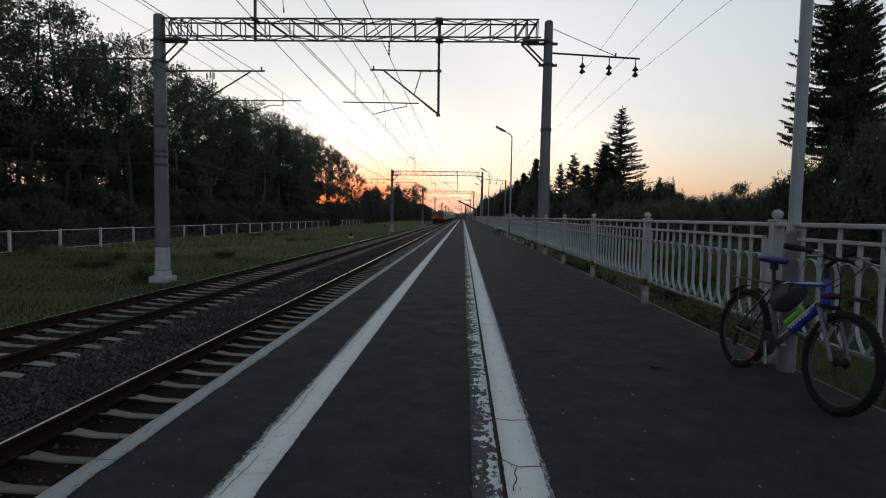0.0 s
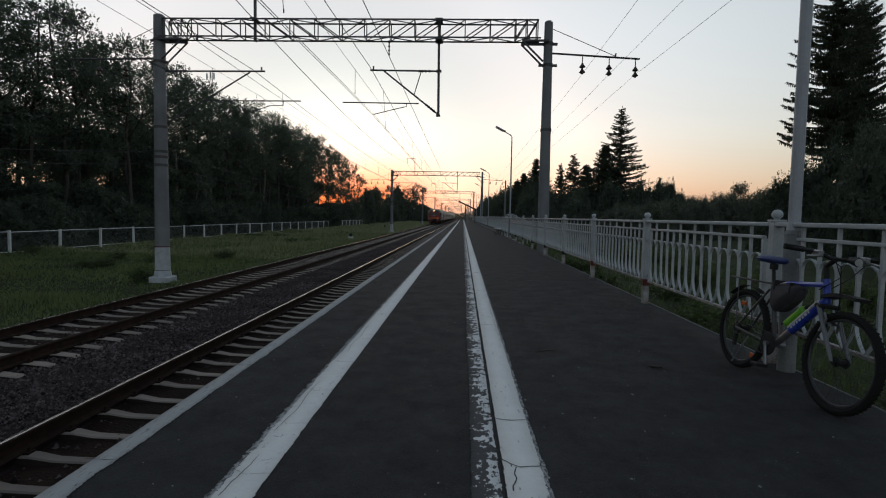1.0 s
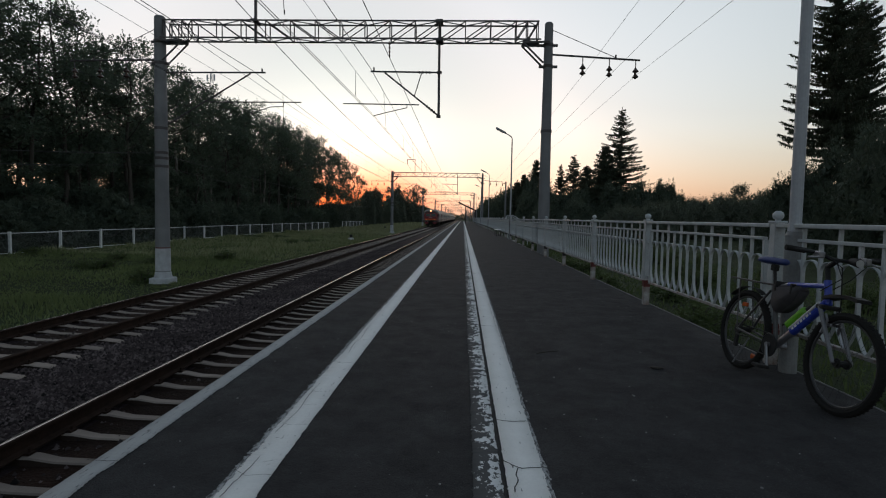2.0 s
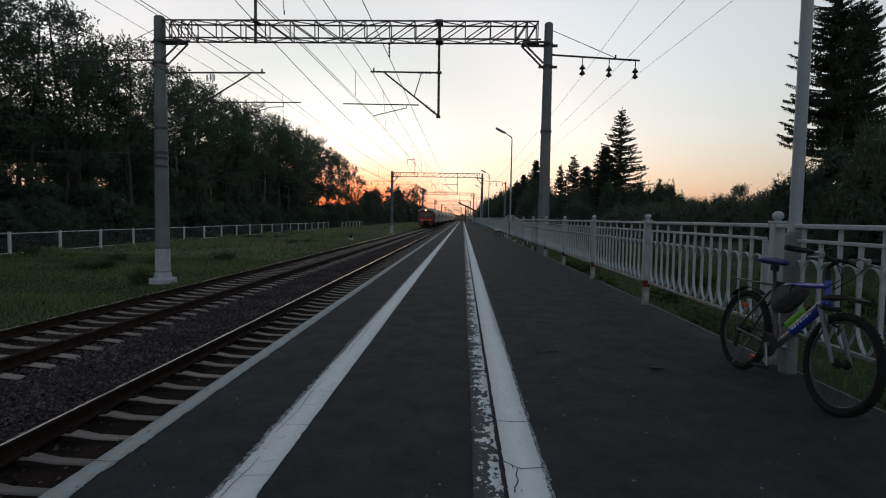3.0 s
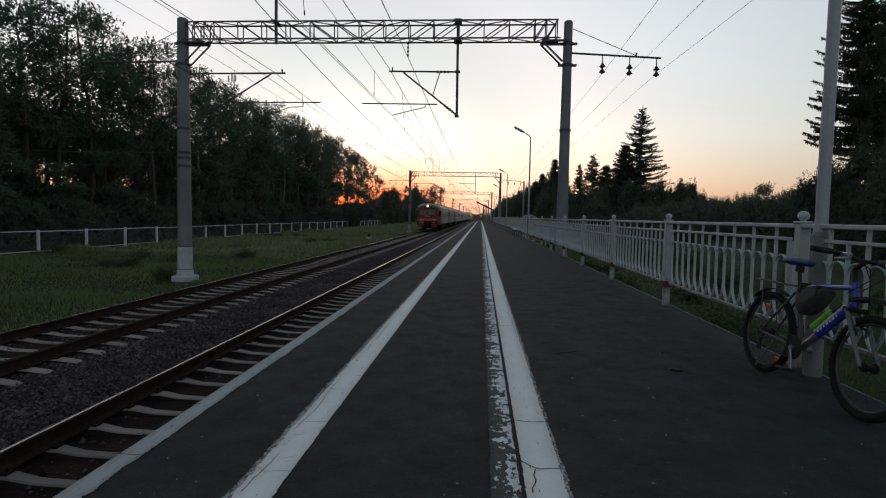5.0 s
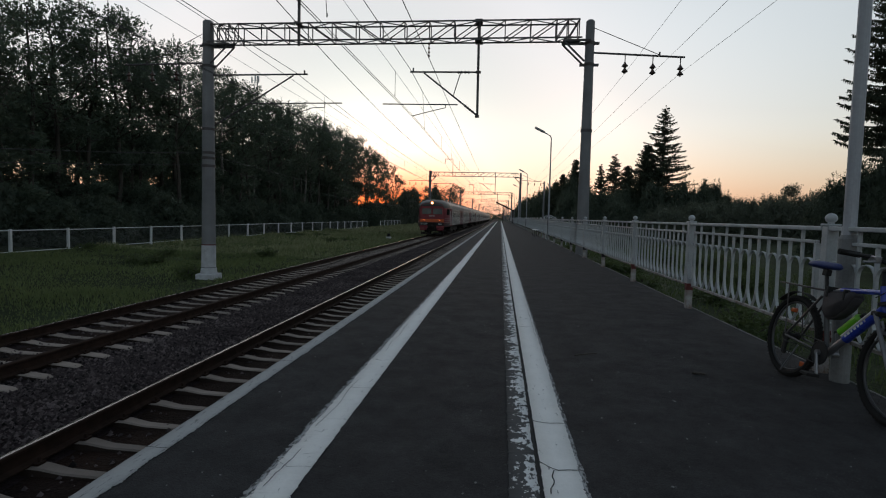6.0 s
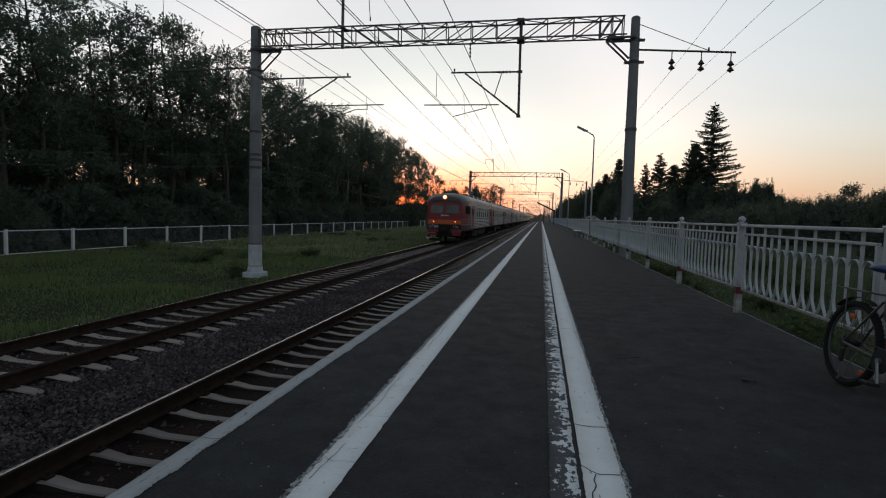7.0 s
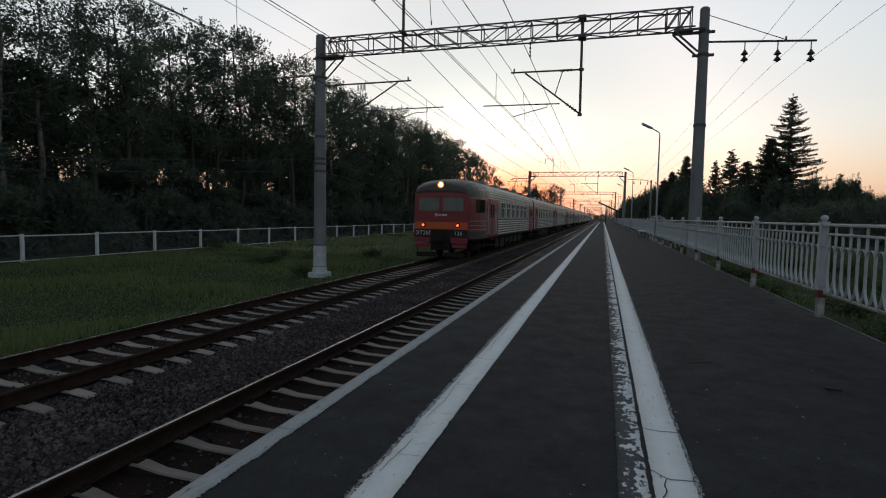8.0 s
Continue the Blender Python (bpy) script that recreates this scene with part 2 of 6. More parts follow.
M_FENCE = material("grey_fence_paint", (0.50, 0.53, 0.555), 0.5, other=(0.28, 0.294, 0.308), scale=5, fine=60, amount=0.8, bump=0.15, bump_dist=0.003)
M_FENCE_RUST = material("rusty_fence_paint", (0.42, 0.43, 0.44), 0.6, other=(0.12, 0.06, 0.035), scale=9, fine=70, amount=1.0)
M_RED = material("red_paint", (0.15, 0.022, 0.02), 0.6, other=(0.06, 0.02, 0.018), scale=8, fine=50, amount=0.8)
# darker copy of the pole paint: shade behind the bicycle put into the colour
M_PEDESTAL = material("dull_pedestal_paint", (0.25, 0.26, 0.27), 0.7, other=(0.13, 0.13, 0.135), scale=4, fine=50, amount=0.9)
M_LAMP_POLE = material("grey_pole_paint", (0.42, 0.44, 0.475), 0.5, other=(0.28, 0.29, 0.32), scale=2.5, fine=40, amount=0.8, bump=0.1)
M_GLASS_LAMP = material("lamp_glass", (0.5, 0.5, 0.5), 0.2, bump=0)
M_GRASS = leaf_material("grass_blades", (0.148, 0.182, 0.082), (0.094, 0.12, 0.056), 0.3)
# paler copy for the far grass, with distance haze put into the colour
M_GRASS_PALE = leaf_material("pale_seeding_grass", (0.25, 0.265, 0.165), (0.17, 0.185, 0.115), 0.3)
M_SOIL = material("grassy_soil", (0.05, 0.07, 0.03), 0.95, other=(0.026, 0.03, 0.016), scale=0.35, fine=14, amount=1.0, bump=1.0, bump_dist=0.08, spec=0.1)
M_BARK = material("dark_bark", (0.075, 0.065, 0.055), 0.9, other=(0.035, 0.03, 0.026), scale=3, fine=22, amount=0.9, bump=0.6, bump_dist=0.03)
M_BIRCH = material("birch_bark", (0.34, 0.32, 0.29), 0.8, other=(0.06, 0.05, 0.045), scale=2.5, fine=14, amount=1.0, bump=0.3)
M_LEAF = leaf_material("broad_leaves", (0.098, 0.128, 0.102), (0.074, 0.098, 0.08), 0.36)
M_LEAF2 = leaf_material("aspen_leaves", (0.104, 0.13, 0.104), (0.078, 0.10, 0.082), 0.36)
M_BUSH = leaf_material("bush_leaves", (0.082, 0.104, 0.08), (0.062, 0.08, 0.064), 0.24)
M_WEED = leaf_material("weed_leaves", (0.088, 0.116, 0.052), (0.062, 0.084, 0.04))
M_NEEDLE = leaf_material("spruce_needles", (0.058, 0.07, 0.05), (0.04, 0.05, 0.036), 0.2)
M_FAR_WOOD = leaf_material("far_foliage", (0.108, 0.124, 0.10), (0.086, 0.102, 0.082), 0.25)
M_MESH = material("galvanised_mesh", (0.22, 0.23, 0.24), 0.5, 0.6, bump=0)
M_POST_WHITE = material("pale_fence_post", (0.72, 0.74, 0.75), 0.6, other=(0.45, 0.46, 0.47), scale=5, fine=40, amount=0.7)
M_TRAIN_RED = material("train_red_paint", (0.24, 0.018, 0.034), 0.42, other=(0.16, 0.014, 0.026), scale=1.2, fine=20, amount=0.8, bump=0.03, coat=0.3)
M_TRAIN_ORANGE = material("train_orange_band", (0.62, 0.11, 0.02), 0.4, other=(0.4, 0.07, 0.02), scale=2, fine=20, amount=0.7, bump=0.03)
# shade in the grooves between ribs, put into the colour; also colours the skirt
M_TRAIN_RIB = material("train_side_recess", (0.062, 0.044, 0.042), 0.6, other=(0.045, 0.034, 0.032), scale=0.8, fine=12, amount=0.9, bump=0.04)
M_TRAIN_GREY = material("train_grey_paint", (0.80, 0.78, 0.74), 0.45, other=(0.52, 0.50, 0.47), scale=0.8, fine=12, amount=0.9, bump=0.04)
M_TRAIN_ROOF = material("train_roof_paint", (0.29, 0.28, 0.26), 0.5, 0.1, other=(0.18, 0.172, 0.16), scale=0.9, fine=10, amount=0.9, bump=0.05)
M_TRAIN_DOME = material("train_dome_paint", (0.06, 0.068, 0.06), 0.5, other=(0.04, 0.044, 0.04), scale=0.9, fine=10, amount=0.9, bump=0.05)
M_TRAIN_BAND = material("train_window_band", (0.31, 0.305, 0.275), 0.5, other=(0.2, 0.195, 0.18), scale=0.9, fine=10, amount=0.9, bump=0.05)
M_TRAIN_DARK = material("train_underframe", (0.02, 0.018, 0.017), 0.8, other=(0.03, 0.024, 0.02), scale=3, fine=20, amount=0.7, spec=0.15)
M_TRAIN_WHITE = material("train_white_trim", (0.62, 0.62, 0.62), 0.5, bump=0)
M_WINDOW = material("dark_window_glass", (0.015, 0.018, 0.02), 0.12, bump=0, spec=0.6)
# bluish base colour stands in for dusk sky mirrored in the windscreens
M_WINDSCREEN = material("windscreen_glass", (0.055, 0.085, 0.10), 0.1, other=(0.03, 0.045, 0.055), scale=1.6, fine=6, amount=1.0, bump=0, spec=0.6)
# the light seen in the side panes is put into this pale base colour
M_SIDE_GLASS = material("dusty_side_window_glass", (0.19, 0.215, 0.20), 0.15, other=(0.12, 0.14, 0.13), scale=1.2, fine=9, bump=0, spec=0.9)
M_HEADLIGHT = glow_material("headlight_glow", (1.0, 0.52, 0.2), 8.0)
M_LAMP_BLOOM = glow_material("headlight_rim_glow", (1.0, 0.22, 0.04), 0.55)
M_MARKER = glow_material("marker_lamp_glow", (1.0, 0.16, 0.05), 1.7)
M_BLUE = material("bicycle_blue", (0.03, 0.06, 0.42), 0.3, other=(0.02, 0.04, 0.3), bump=0.02, coat=0.5)
M_SILVER = material("bicycle_silver", (0.32, 0.32, 0.34), 0.35, 0.7, bump=0.02)
M_FORK = material("fork_grey", (0.22, 0.22, 0.235), 0.45, 0.6, bump=0.02)
M_DULL = material("dull_steel", (0.1, 0.1, 0.105), 0.45, 0.6, bump=0.02)
M_RUBBER = material("tyre_rubber", (0.015, 0.015, 0.015), 0.9, other=(0.024, 0.023, 0.022), scale=20, fine=120, amount=0.8, spec=0.15)
M_BLACK = material("black_plastic", (0.018, 0.018, 0.019), 0.55, other=(0.026, 0.026, 0.026), bump=0.05, spec=0.25)
M_BAG = material("bag_fabric", (0.055, 0.05, 0.055), 0.9, other=(0.035, 0.032, 0.035), scale=12, fine=200, amount=0.8, bump=0.4, bump_dist=0.003)
M_GREEN = material("green_bottle", (0.14, 0.42, 0.02), 0.35, other=(0.1, 0.3, 0.02), bump=0.02)
M_SADDLE = material("blue_saddle", (0.022, 0.038, 0.16), 0.5, other=(0.012, 0.018, 0.07), scale=10)
M_REFLECTOR = material("orange_reflector", (0.6, 0.12, 0.03), 0.25, bump=0)
M_TOWER = material("tower_steel", (0.3, 0.31, 0.33), 0.6, 0.2)


# ---- building helpers ----
def part(name, bm, mats, parent=None, label="", smooth=False, m=None):
    """Links a bmesh as one mesh object, under a thing or a part."""
    me = bpy.data.meshes.new(name)
    bmesh.ops.recalc_face_normals(bm, faces=bm.faces)
    bm.to_mesh(me)
    bm.free()
    return link(name, me, mats, parent, label, smooth, m)


def link(name, me, mats, parent=None, label="", smooth=False, m=None):
    for x in (mats if isinstance(mats, (list, tuple)) else [mats]):
        me.materials.append(x)
    if smooth:
        me.polygons.foreach_set("use_smooth", [True] * len(me.polygons))
    ob = new(name, me)
    ob.parent = parent
    if m is not None:
        ob.matrix_local = m
    if label:
        ob["label"] = label
    return ob


def share(ob, m, parent=None):
    """Another piece on the same mesh."""
    o = new(ob.name.split(".")[0], ob.data)
    o.parent = parent or ob.parent
    o.matrix_local = m
    return o


def raw(name, verts, faces, mats, parent=None, label="", smooth=False, m=None):
    me = bpy.data.meshes.new(name)
    verts, faces = np.asarray(verts, dtype=np.float32), np.asarray(faces, dtype=np.int32)
    k = faces.shape[1]
    me.vertices.add(len(verts)), me.loops.add(faces.size), me.polygons.add(len(faces))
    me.vertices.foreach_set("co", verts.ravel())
    me.loops.foreach_set("vertex_index", faces.ravel())
    me.polygons.foreach_set("loop_start", np.arange(0, faces.size, k, dtype=np.int32))
    me.update(calc_edges=True)
    return link(name, me, mats, parent, label, smooth, m)


def base(name, m=None, **tags):
    ob = new(name)
    if m is not None:
        ob.matrix_basis = m
    return tagged(ob, **tags)


def box(bm, x0, x1, y0, y1, z0, z1, bevel=0.0, mat=0):
    """A box between two corners, with optional rounded edges."""
    r = bmesh.ops.create_cube(bm, size=1.0)
    vs = r["verts"]
    for v in vs:
        v.co = Vector(((x0 + x1) / 2 + v.co.x * (x1 - x0), (y0 + y1) / 2 + v.co.y * (y1 - y0), (z0 + z1) / 2 + v.co.z * (z1 - z0)))
    fs = {f for v in vs for f in v.link_faces}
    for f in fs:
        f.material_index = mat
    if bevel:
        es = list({e for v in vs for e in v.link_edges})
        out = bmesh.ops.bevel(bm, geom=es, offset=bevel, segments=2, affect='EDGES', profile=0.5)
        for f in out["faces"]:
            f.material_index = mat
    return vs


def tube(bm, p, q, r, r2=None, n=8, caps=True, mat=0):
    p, q = Vector(p), Vector(q)
    d = q - p
    turn = d.to_track_quat('Z', 'Y').to_matrix().to_4x4()
    out = bmesh.ops.create_cone(bm, cap_ends=caps, segments=n, radius1=r, radius2=r if r2 is None else r2, depth=d.length,
                                matrix=Matrix.Translation((p + q) / 2) @ turn)
    for v in out["verts"]:
        for f in v.link_faces:
            f.material_index = mat
    return out["verts"]


def sweep(bm, pts, r, n=8, closed=False, mat=0, flat=None):
    """A bent tube along points; r may be a list. flat: (width, thickness) gives a flat bar."""
    pts = [Vector(p) for p in pts]
    k = len(pts)
    rings, prev = [], None
    for i, p in enumerate(pts):
        a = pts[(i - 1) % k] if closed or i else pts[0]
        b = pts[(i + 1) % k] if closed or i < k - 1 else pts[-1]
        t = (b - a).normalized()
        if prev is None:
            u = t.cross(Vector((0, 0, 1)))
            if u.length < 0.2:
                u = t.cross(Vector((0, 1, 0)))
            u.normalize()
        else:
            u = (prev - t * prev.dot(t)).normalized()
        prev = u
        w = t.cross(u)
        rad = r[i] if isinstance(r, (list, tuple)) else r
        if flat:
            ring = [bm.verts.new(p + u * sx * flat[0] / 2 + w * sy * flat[1] / 2) for sx, sy in ((1, 1), (-1, 1), (-1, -1), (1, -1))]
        else:
            ring = [bm.verts.new(p + (u * math.cos(2 * math.pi * j / n) + w * math.sin(2 * math.pi * j / n)) * rad) for j in range(n)]
        rings.append(ring)
    m = len(rings[0])
    for i in range(k if closed else k - 1):
        a, b = rings[i], rings[(i + 1) % k]
        for j in range(m):
            f = bm.faces.new((a[j], a[(j + 1) % m], b[(j + 1) % m], b[j]))
            f.material_index = mat
    if not closed:
        for ring in (rings[0], rings[-1]):
            f = bm.faces.new(ring)
            f.material_index = mat


def ball(bm, c, r, scale=(1, 1, 1), seg=14, mat=0):
    out = bmesh.ops.create_uvsphere(bm, u_segments=seg, v_segments=max(6, seg // 2), radius=r,
                                    matrix=Matrix.Translation(c) @ Matrix.Diagonal((*scale, 1)))
    for v in out["verts"]:
        for f in v.link_faces:
            f.material_index = mat


def extrude_profile(bm, profile, y0, y1, mats=None, caps=True):
    """A closed (x, z) outline drawn along y; mats: a material index for each side."""
    a = [bm.verts.new((x, y0, z)) for x, z in profile]
    b = [bm.verts.new((x, y1, z)) for x, z in profile]
    k = len(profile)
    for i in range(k):
        f = bm.faces.new((a[i], a[(i + 1) % k], b[(i + 1) % k], b[i]))
        if mats:
            f.material_index = mats[i]
    if caps:
        bm.faces.new(a), bm.faces.new(list(reversed(b)))


def bm_new():
    return bmesh.new()


# ---- ground ----
def ground_height(x, y):
    if x > 2.9:
        h = -0.62 - 0.5 * min(1.0, (x - 2.9) / 9)
    elif x > -9.3:
        h = -1.45
    else:
        h = -1.42 + 0.2 * min(1.0, max(0.0, (-x - 11) / 14)) + 0.35 * min(1.0, max(0.0, (-x - 26) / 10))
    bump = noise.noise((x * 0.35, y * 0.35, 0)) * 0.07 + noise.noise((x * 0.09, y * 0.07, 3)) * 0.12
    if -9.6 < x < 3.2:
        bump *= 0.15
    return h + bump


def build_ground():
    xs = sorted(set([-1600, -900, -500, -300, -200, -140, -100, -75, -60, -50, -45] + [-40 + i * 0.8 for i in range(38)] +
                    [-9.6 + i * 1.2 for i in range(11)] + [2.95, 3.3] + [4 + i * 1.0 for i in range(40)] + [50, 62, 80, 110, 160, 240, 400, 800, 1600]))
    ys = sorted(set([-600, -200, -80, -40, -20] + [-12 + i * 0.9 for i in range(80)] + [62 + i * 4 for i in range(25)] + [175, 200, 240, 300, 400, 600, 900, 1600, 3200]))
    v = [(x, y, ground_height(x, y)) for y in ys for x in xs]
    w = len(xs)
    f = [(j * w + i, j * w + i + 1, (j + 1) * w + i + 1, (j + 1) * w + i) for j in range(len(ys) - 1) for i in range(w - 1)]
    tagged(raw("ground", v, f, M_SOIL, smooth=True), "rough grassy ground along the railway at dusk", "ground", kind="structure")


# ---- platform ----
def strip_mesh(name, x0, x1, y0, y1, z, mats, wob0, wob1, far_step=1.2, seed=0.0, thick=0.003, **tags):
    """A band of paint along y with uneven edges; wob0 and wob1: how ragged each edge is."""
    ys, y = [], y0
    while y < y1:
        ys.append(y)
        y += 0.3 if y < 0.9 else (0.011 if y < 6.5 else (0.04 if y < 12 else (0.15 if y < 30 else far_step)))
    ys.append(y1)
    v, f = [], []
    for y in ys:
        k = 1.0 if y < 40 else 0.4
        a = noise.noise((y * 5.1, seed, 0)) * 0.3 + noise.noise((y * 17, seed, 1)) * 0.25 + noise.noise((y * 83, seed, 21)) * 0.5 + 0.2 * noise.noise((y * 0.7, seed, 4))
        b = noise.noise((y * 5.1, seed, 7)) * 0.3 + noise.noise((y * 17, seed, 9)) * 0.25 + noise.noise((y * 83, seed, 29)) * 0.5 + 0.2 * noise.noise((y * 0.7, seed, 14))
        xa, xb = x0 + a * wob0 * k, x1 + b * wob1 * k
        v += [(xa, y, z - 0.001), (xa, y, z + thick), ((xa + xb) / 2, y, z + thick), (xb, y, z + thick), (xb, y, z - 0.001)]
    for i in range(len(ys) - 1):
        for j in range(4):
            f.append((5 * i + j, 5 * i + j + 1, 5 * i + j + 6, 5 * i + j + 5))
    return tagged(raw(name, v, f, mats), **tags)


def crack_mesh(name, pts, width, z, parent):
    bm = bm_new()
    pts = [Vector((x, y, z)) for x, y in pts]
    fine = []
    for a, b in zip(pts, pts[1:]):
        k = max(2, int((b - a).length / 0.02))
        for i in range(k):
            p = a.lerp(b, i / k)
            n = noise.noise((p.x * 23, p.y * 23, 5)) * 0.008
            fine.append(Vector((p.x + n, p.y + n, z)))
    fine.append(pts[-1])
    rows = []
    for i, p in enumerate(fine):
        t = (fine[min(i + 1, len(fine) - 1)] - fine[max(i - 1, 0)]).normalized()
        s = Vector((-t.y, t.x, 0)) * width / 2 * (0.55 + 0.8 * abs(noise.noise((p.x * 40, p.y * 40, 2))))
        rows.append((bm.verts.new(p - s), bm.verts.new(p + s)))
    for (a, b), (c, d) in zip(rows, rows[1:]):
        bm.faces.new((a, b, d, c))
    return part(name, bm, M_CRACK, parent)


def build_platform():
    y0, y1 = -14.0, 186.0
    bm = bm_new()
    # slab with an overhanging edge and a recessed wall below, gently uneven on top
    xs = [EDGE_L, -1.45, -1.0, -0.5, 0.0, 0.27, 0.6, 1.2, 1.8, 2.4, EDGE_R]
    ys = [y0 + i * 0.6 for i in range(int(60 / 0.6))] + [46 + i * 5 for i in range(29)]
    grid = [[bm.verts.new((x, y, 0.004 * noise.noise((x * 1.3, y * 0.8, 0)) * (0 if i in (0, len(xs) - 1) else 1) - 0.004)) for i, x in enumerate(xs)] for y in ys]
    for a, b in zip(grid, grid[1:]):
        for i in range(len(xs) - 1):
            bm.faces.new((a[i], a[i + 1], b[i + 1], b[i]))
    plat = part("platform", bm, [M_ASPHALT])
    tagged(plat, "long dark asphalt railway platform with painted white lines", "platform", kind="structure")
    bm = bm_new()
    for k in range(int((y1 - y0) / 3)):
        a = y0 + k * 3.0
        box(bm, EDGE_L - 0.004, EDGE_L + 0.5, a + 0.006, a + 2.994, -0.22, -0.012, 0.012)
    part("edge_slab", bm, M_CONCRETE, plat, "weathered concrete edge slabs")
    bm = bm_new()
    box(bm, EDGE_L + 0.3, EDGE_L + 0.5, y0, y1, -1.5, -0.221)
    part("retaining_wall", bm, M_CONCRETE, plat)
    bm = bm_new()
    box(bm, EDGE_R - 0.005, EDGE_R + 0.008, y0, y1, -1.2, 0.004, 0.004)
    part("kerb", bm, M_CONCRETE, plat, "narrow concrete kerb along the fence")
    tag = dict(category="road marking", kind="structure")
    strip_mesh("edge_line", EDGE_L - 0.006, EDGE_L + 0.108, y0, y1, 0.0, [M_EDGE_PAINT], 0.008, 0.034, seed=1.0, label="greyish white paint along the platform edge", **tag)
    strip_mesh("safety_line", -1.0, -0.825, y0, y1, 0.0, [M_PAINT], 0.038, 0.02, seed=2.0, label="white painted safety line with ragged edges", **tag)
    strip_mesh("older_line", -1.028, -0.99, y0, y1, -0.002, [M_PAINT_OLD], 0.05, 0.0, seed=6.0, label="older greyish paint showing beside the safety line", **tag)
    strip_mesh("older_line", 0.47, 0.496, y0, y1, -0.002, [M_PAINT_OLD], 0.0, 0.03, seed=7.0, label="older greyish paint showing beside the white line", **tag)
    strip_mesh("flaked_line", 0.135, 0.266, y0, y1, 0.0, [M_PAINT_WORN], 0.03, 0.02, seed=3.0, label="old white line flaked off in patches", **tag)
    strip_mesh("platform_line", 0.292, 0.478, y0, y1, 0.0, [M_PAINT], 0.012, 0.022, seed=4.0, label="white painted line with fine cracks", **tag)
    strip_mesh("slab_seam", 0.271, 0.280, y0, y1, 0.0, [M_CRACK], 0.022, 0.014, seed=5.0, thick=0.0015, label="dark open seam between platform slabs", category="seam", kind="structure")
    z = 0.0048
    for y in (2.88, 5.76, 8.62, 11.5, 14.4, 17.3, 20.2, 23.1):
        crack_mesh("crack", [(0.27, y + 0.02), (0.37, y - 0.005), (0.49, y + 0.01)], 0.011, z, plat)
    crack_mesh("crack", [(0.28, 2.36), (0.33, 2.30), (0.38, 2.27), (0.48, 2.285), (0.52, 2.27)], 0.010, z, plat)
    crack_mesh("crack", [(0.36, 2.27), (0.34, 2.2), (0.345, 2.14), (0.325, 2.08), (0.32, 2.03)], 0.009, z, plat)
    for y in (2.1, 2.72, 3.32, 4.06, 4.9, 6.2, 7.9, 10.4, 13.2):
        crack_mesh("crack", [(-1.02, y + 0.05), (-0.94, y), (-0.86, y + 0.012), (-0.78, y + 0.01)], 0.0035, z, plat)
    crack_mesh("crack", [(-1.78, 2.2), (-1.68, 2.19), (-1.6, 2.21)], 0.007, z, plat)
    for y in (3.9, 5.2, 8.0):
        crack_mesh("crack", [(-1.78, y), (-1.68, y - 0.01), (-1.6, y + 0.01)], 0.006, z, plat)
    crack_mesh("crack", [(0.5, 15.6), (0.7, 15.62), (0.95, 15.58)], 0.03, z, plat)
    crack_mesh("crack", [(0.85, 2.35), (1.3, 2.25), (1.9, 2.05), (2.5, 2.0)], 0.006, z, plat)
    for x, a, b, w in ((-0.965, 2.6, 3.5, 0.004), (-0.955, 4.4, 5.6, 0.004), (-0.96, 1.9, 2.3, 0.005), (0.46, 5.2, 7.4, 0.004)):
        crack_mesh("crack", [(x + 0.012 * math.sin(9 * (a + (b - a) * k / 6)), a + (b - a) * k / 6) for k in range(7)], w, z, plat)
    rng = random.Random(14)
    for k in range(7):
        x, y = rng.uniform(-0.97, -0.87), 1.9 + rng.random() ** 1.5 * 6
        crack_mesh("crack", [(x, y), (x + rng.uniform(0.01, 0.05), y + rng.uniform(-0.03, 0.03)), (x + rng.uniform(0.03, 0.09), y + rng.uniform(-0.05, 0.05))], 0.003, z, plat)
    # pebbles and twigs dropped on the asphalt
    rng = random.Random(4)
    bm = bm_new()
    for k in range(460):
        x, y = rng.uniform(-1.5, 2.7), 1.2 + rng.random() ** 1.7 * 16
        s = 0.0022 + 0.006 * rng.random() ** 3
        bmesh.ops.create_icosphere(bm, subdivisions=1, radius=s, matrix=Matrix.Translation((x, y, s * 0.5)) @ Matrix.Diagonal((1, rng.uniform(0.6, 1.4), 0.6, 1)))
    tagged(part("grit", bm, M_CONCRETE), "small pale pebbles scattered on the asphalt", "grit", kind="stuff")
    bm = bm_new()
    sweep(bm, [(0.76, 4.55, 0.006), (0.83, 4.58, 0.012), (0.9, 4.63, 0.008), (0.98, 4.66, 0.006)], [0.004, 0.006, 0.005, 0.003], 6)
    tagged(part("twig", bm, M_BARK), "thin dark twig lying on the asphalt", "twig")
    bm = bm_new()
    for k, (x, y, r) in enumerate(((1.69, 4.17, 0.03), (1.74, 4.16, 0.022))):
        ball(bm, (x, y, 0.008), r, (1.3, 0.7, 0.35), 10)
    tagged(part("dead_leaf", bm, M_BARK), "shrivelled brown leaf lying on the asphalt", "leaf")


# ---- tracks ----
def rail_profile():
    # R65-like section: (x, z) round the outline, head first
    return [(-0.0375, -0.010), (-0.028, -0.002), (-0.012, 0.0), (0.008, 0.0), (0.020, -0.002), (0.0375, -0.010), (0.0375, -0.035), (0.012, -0.050),
            (0.009, -0.10), (0.012, -0.148), (0.075, -0.168), (0.075, -0.180), (-0.075, -0.180), (-0.075, -0.168), (-0.012, -0.148), (-0.009, -0.10), (-0.012, -0.050), (-0.0375, -0.035)]


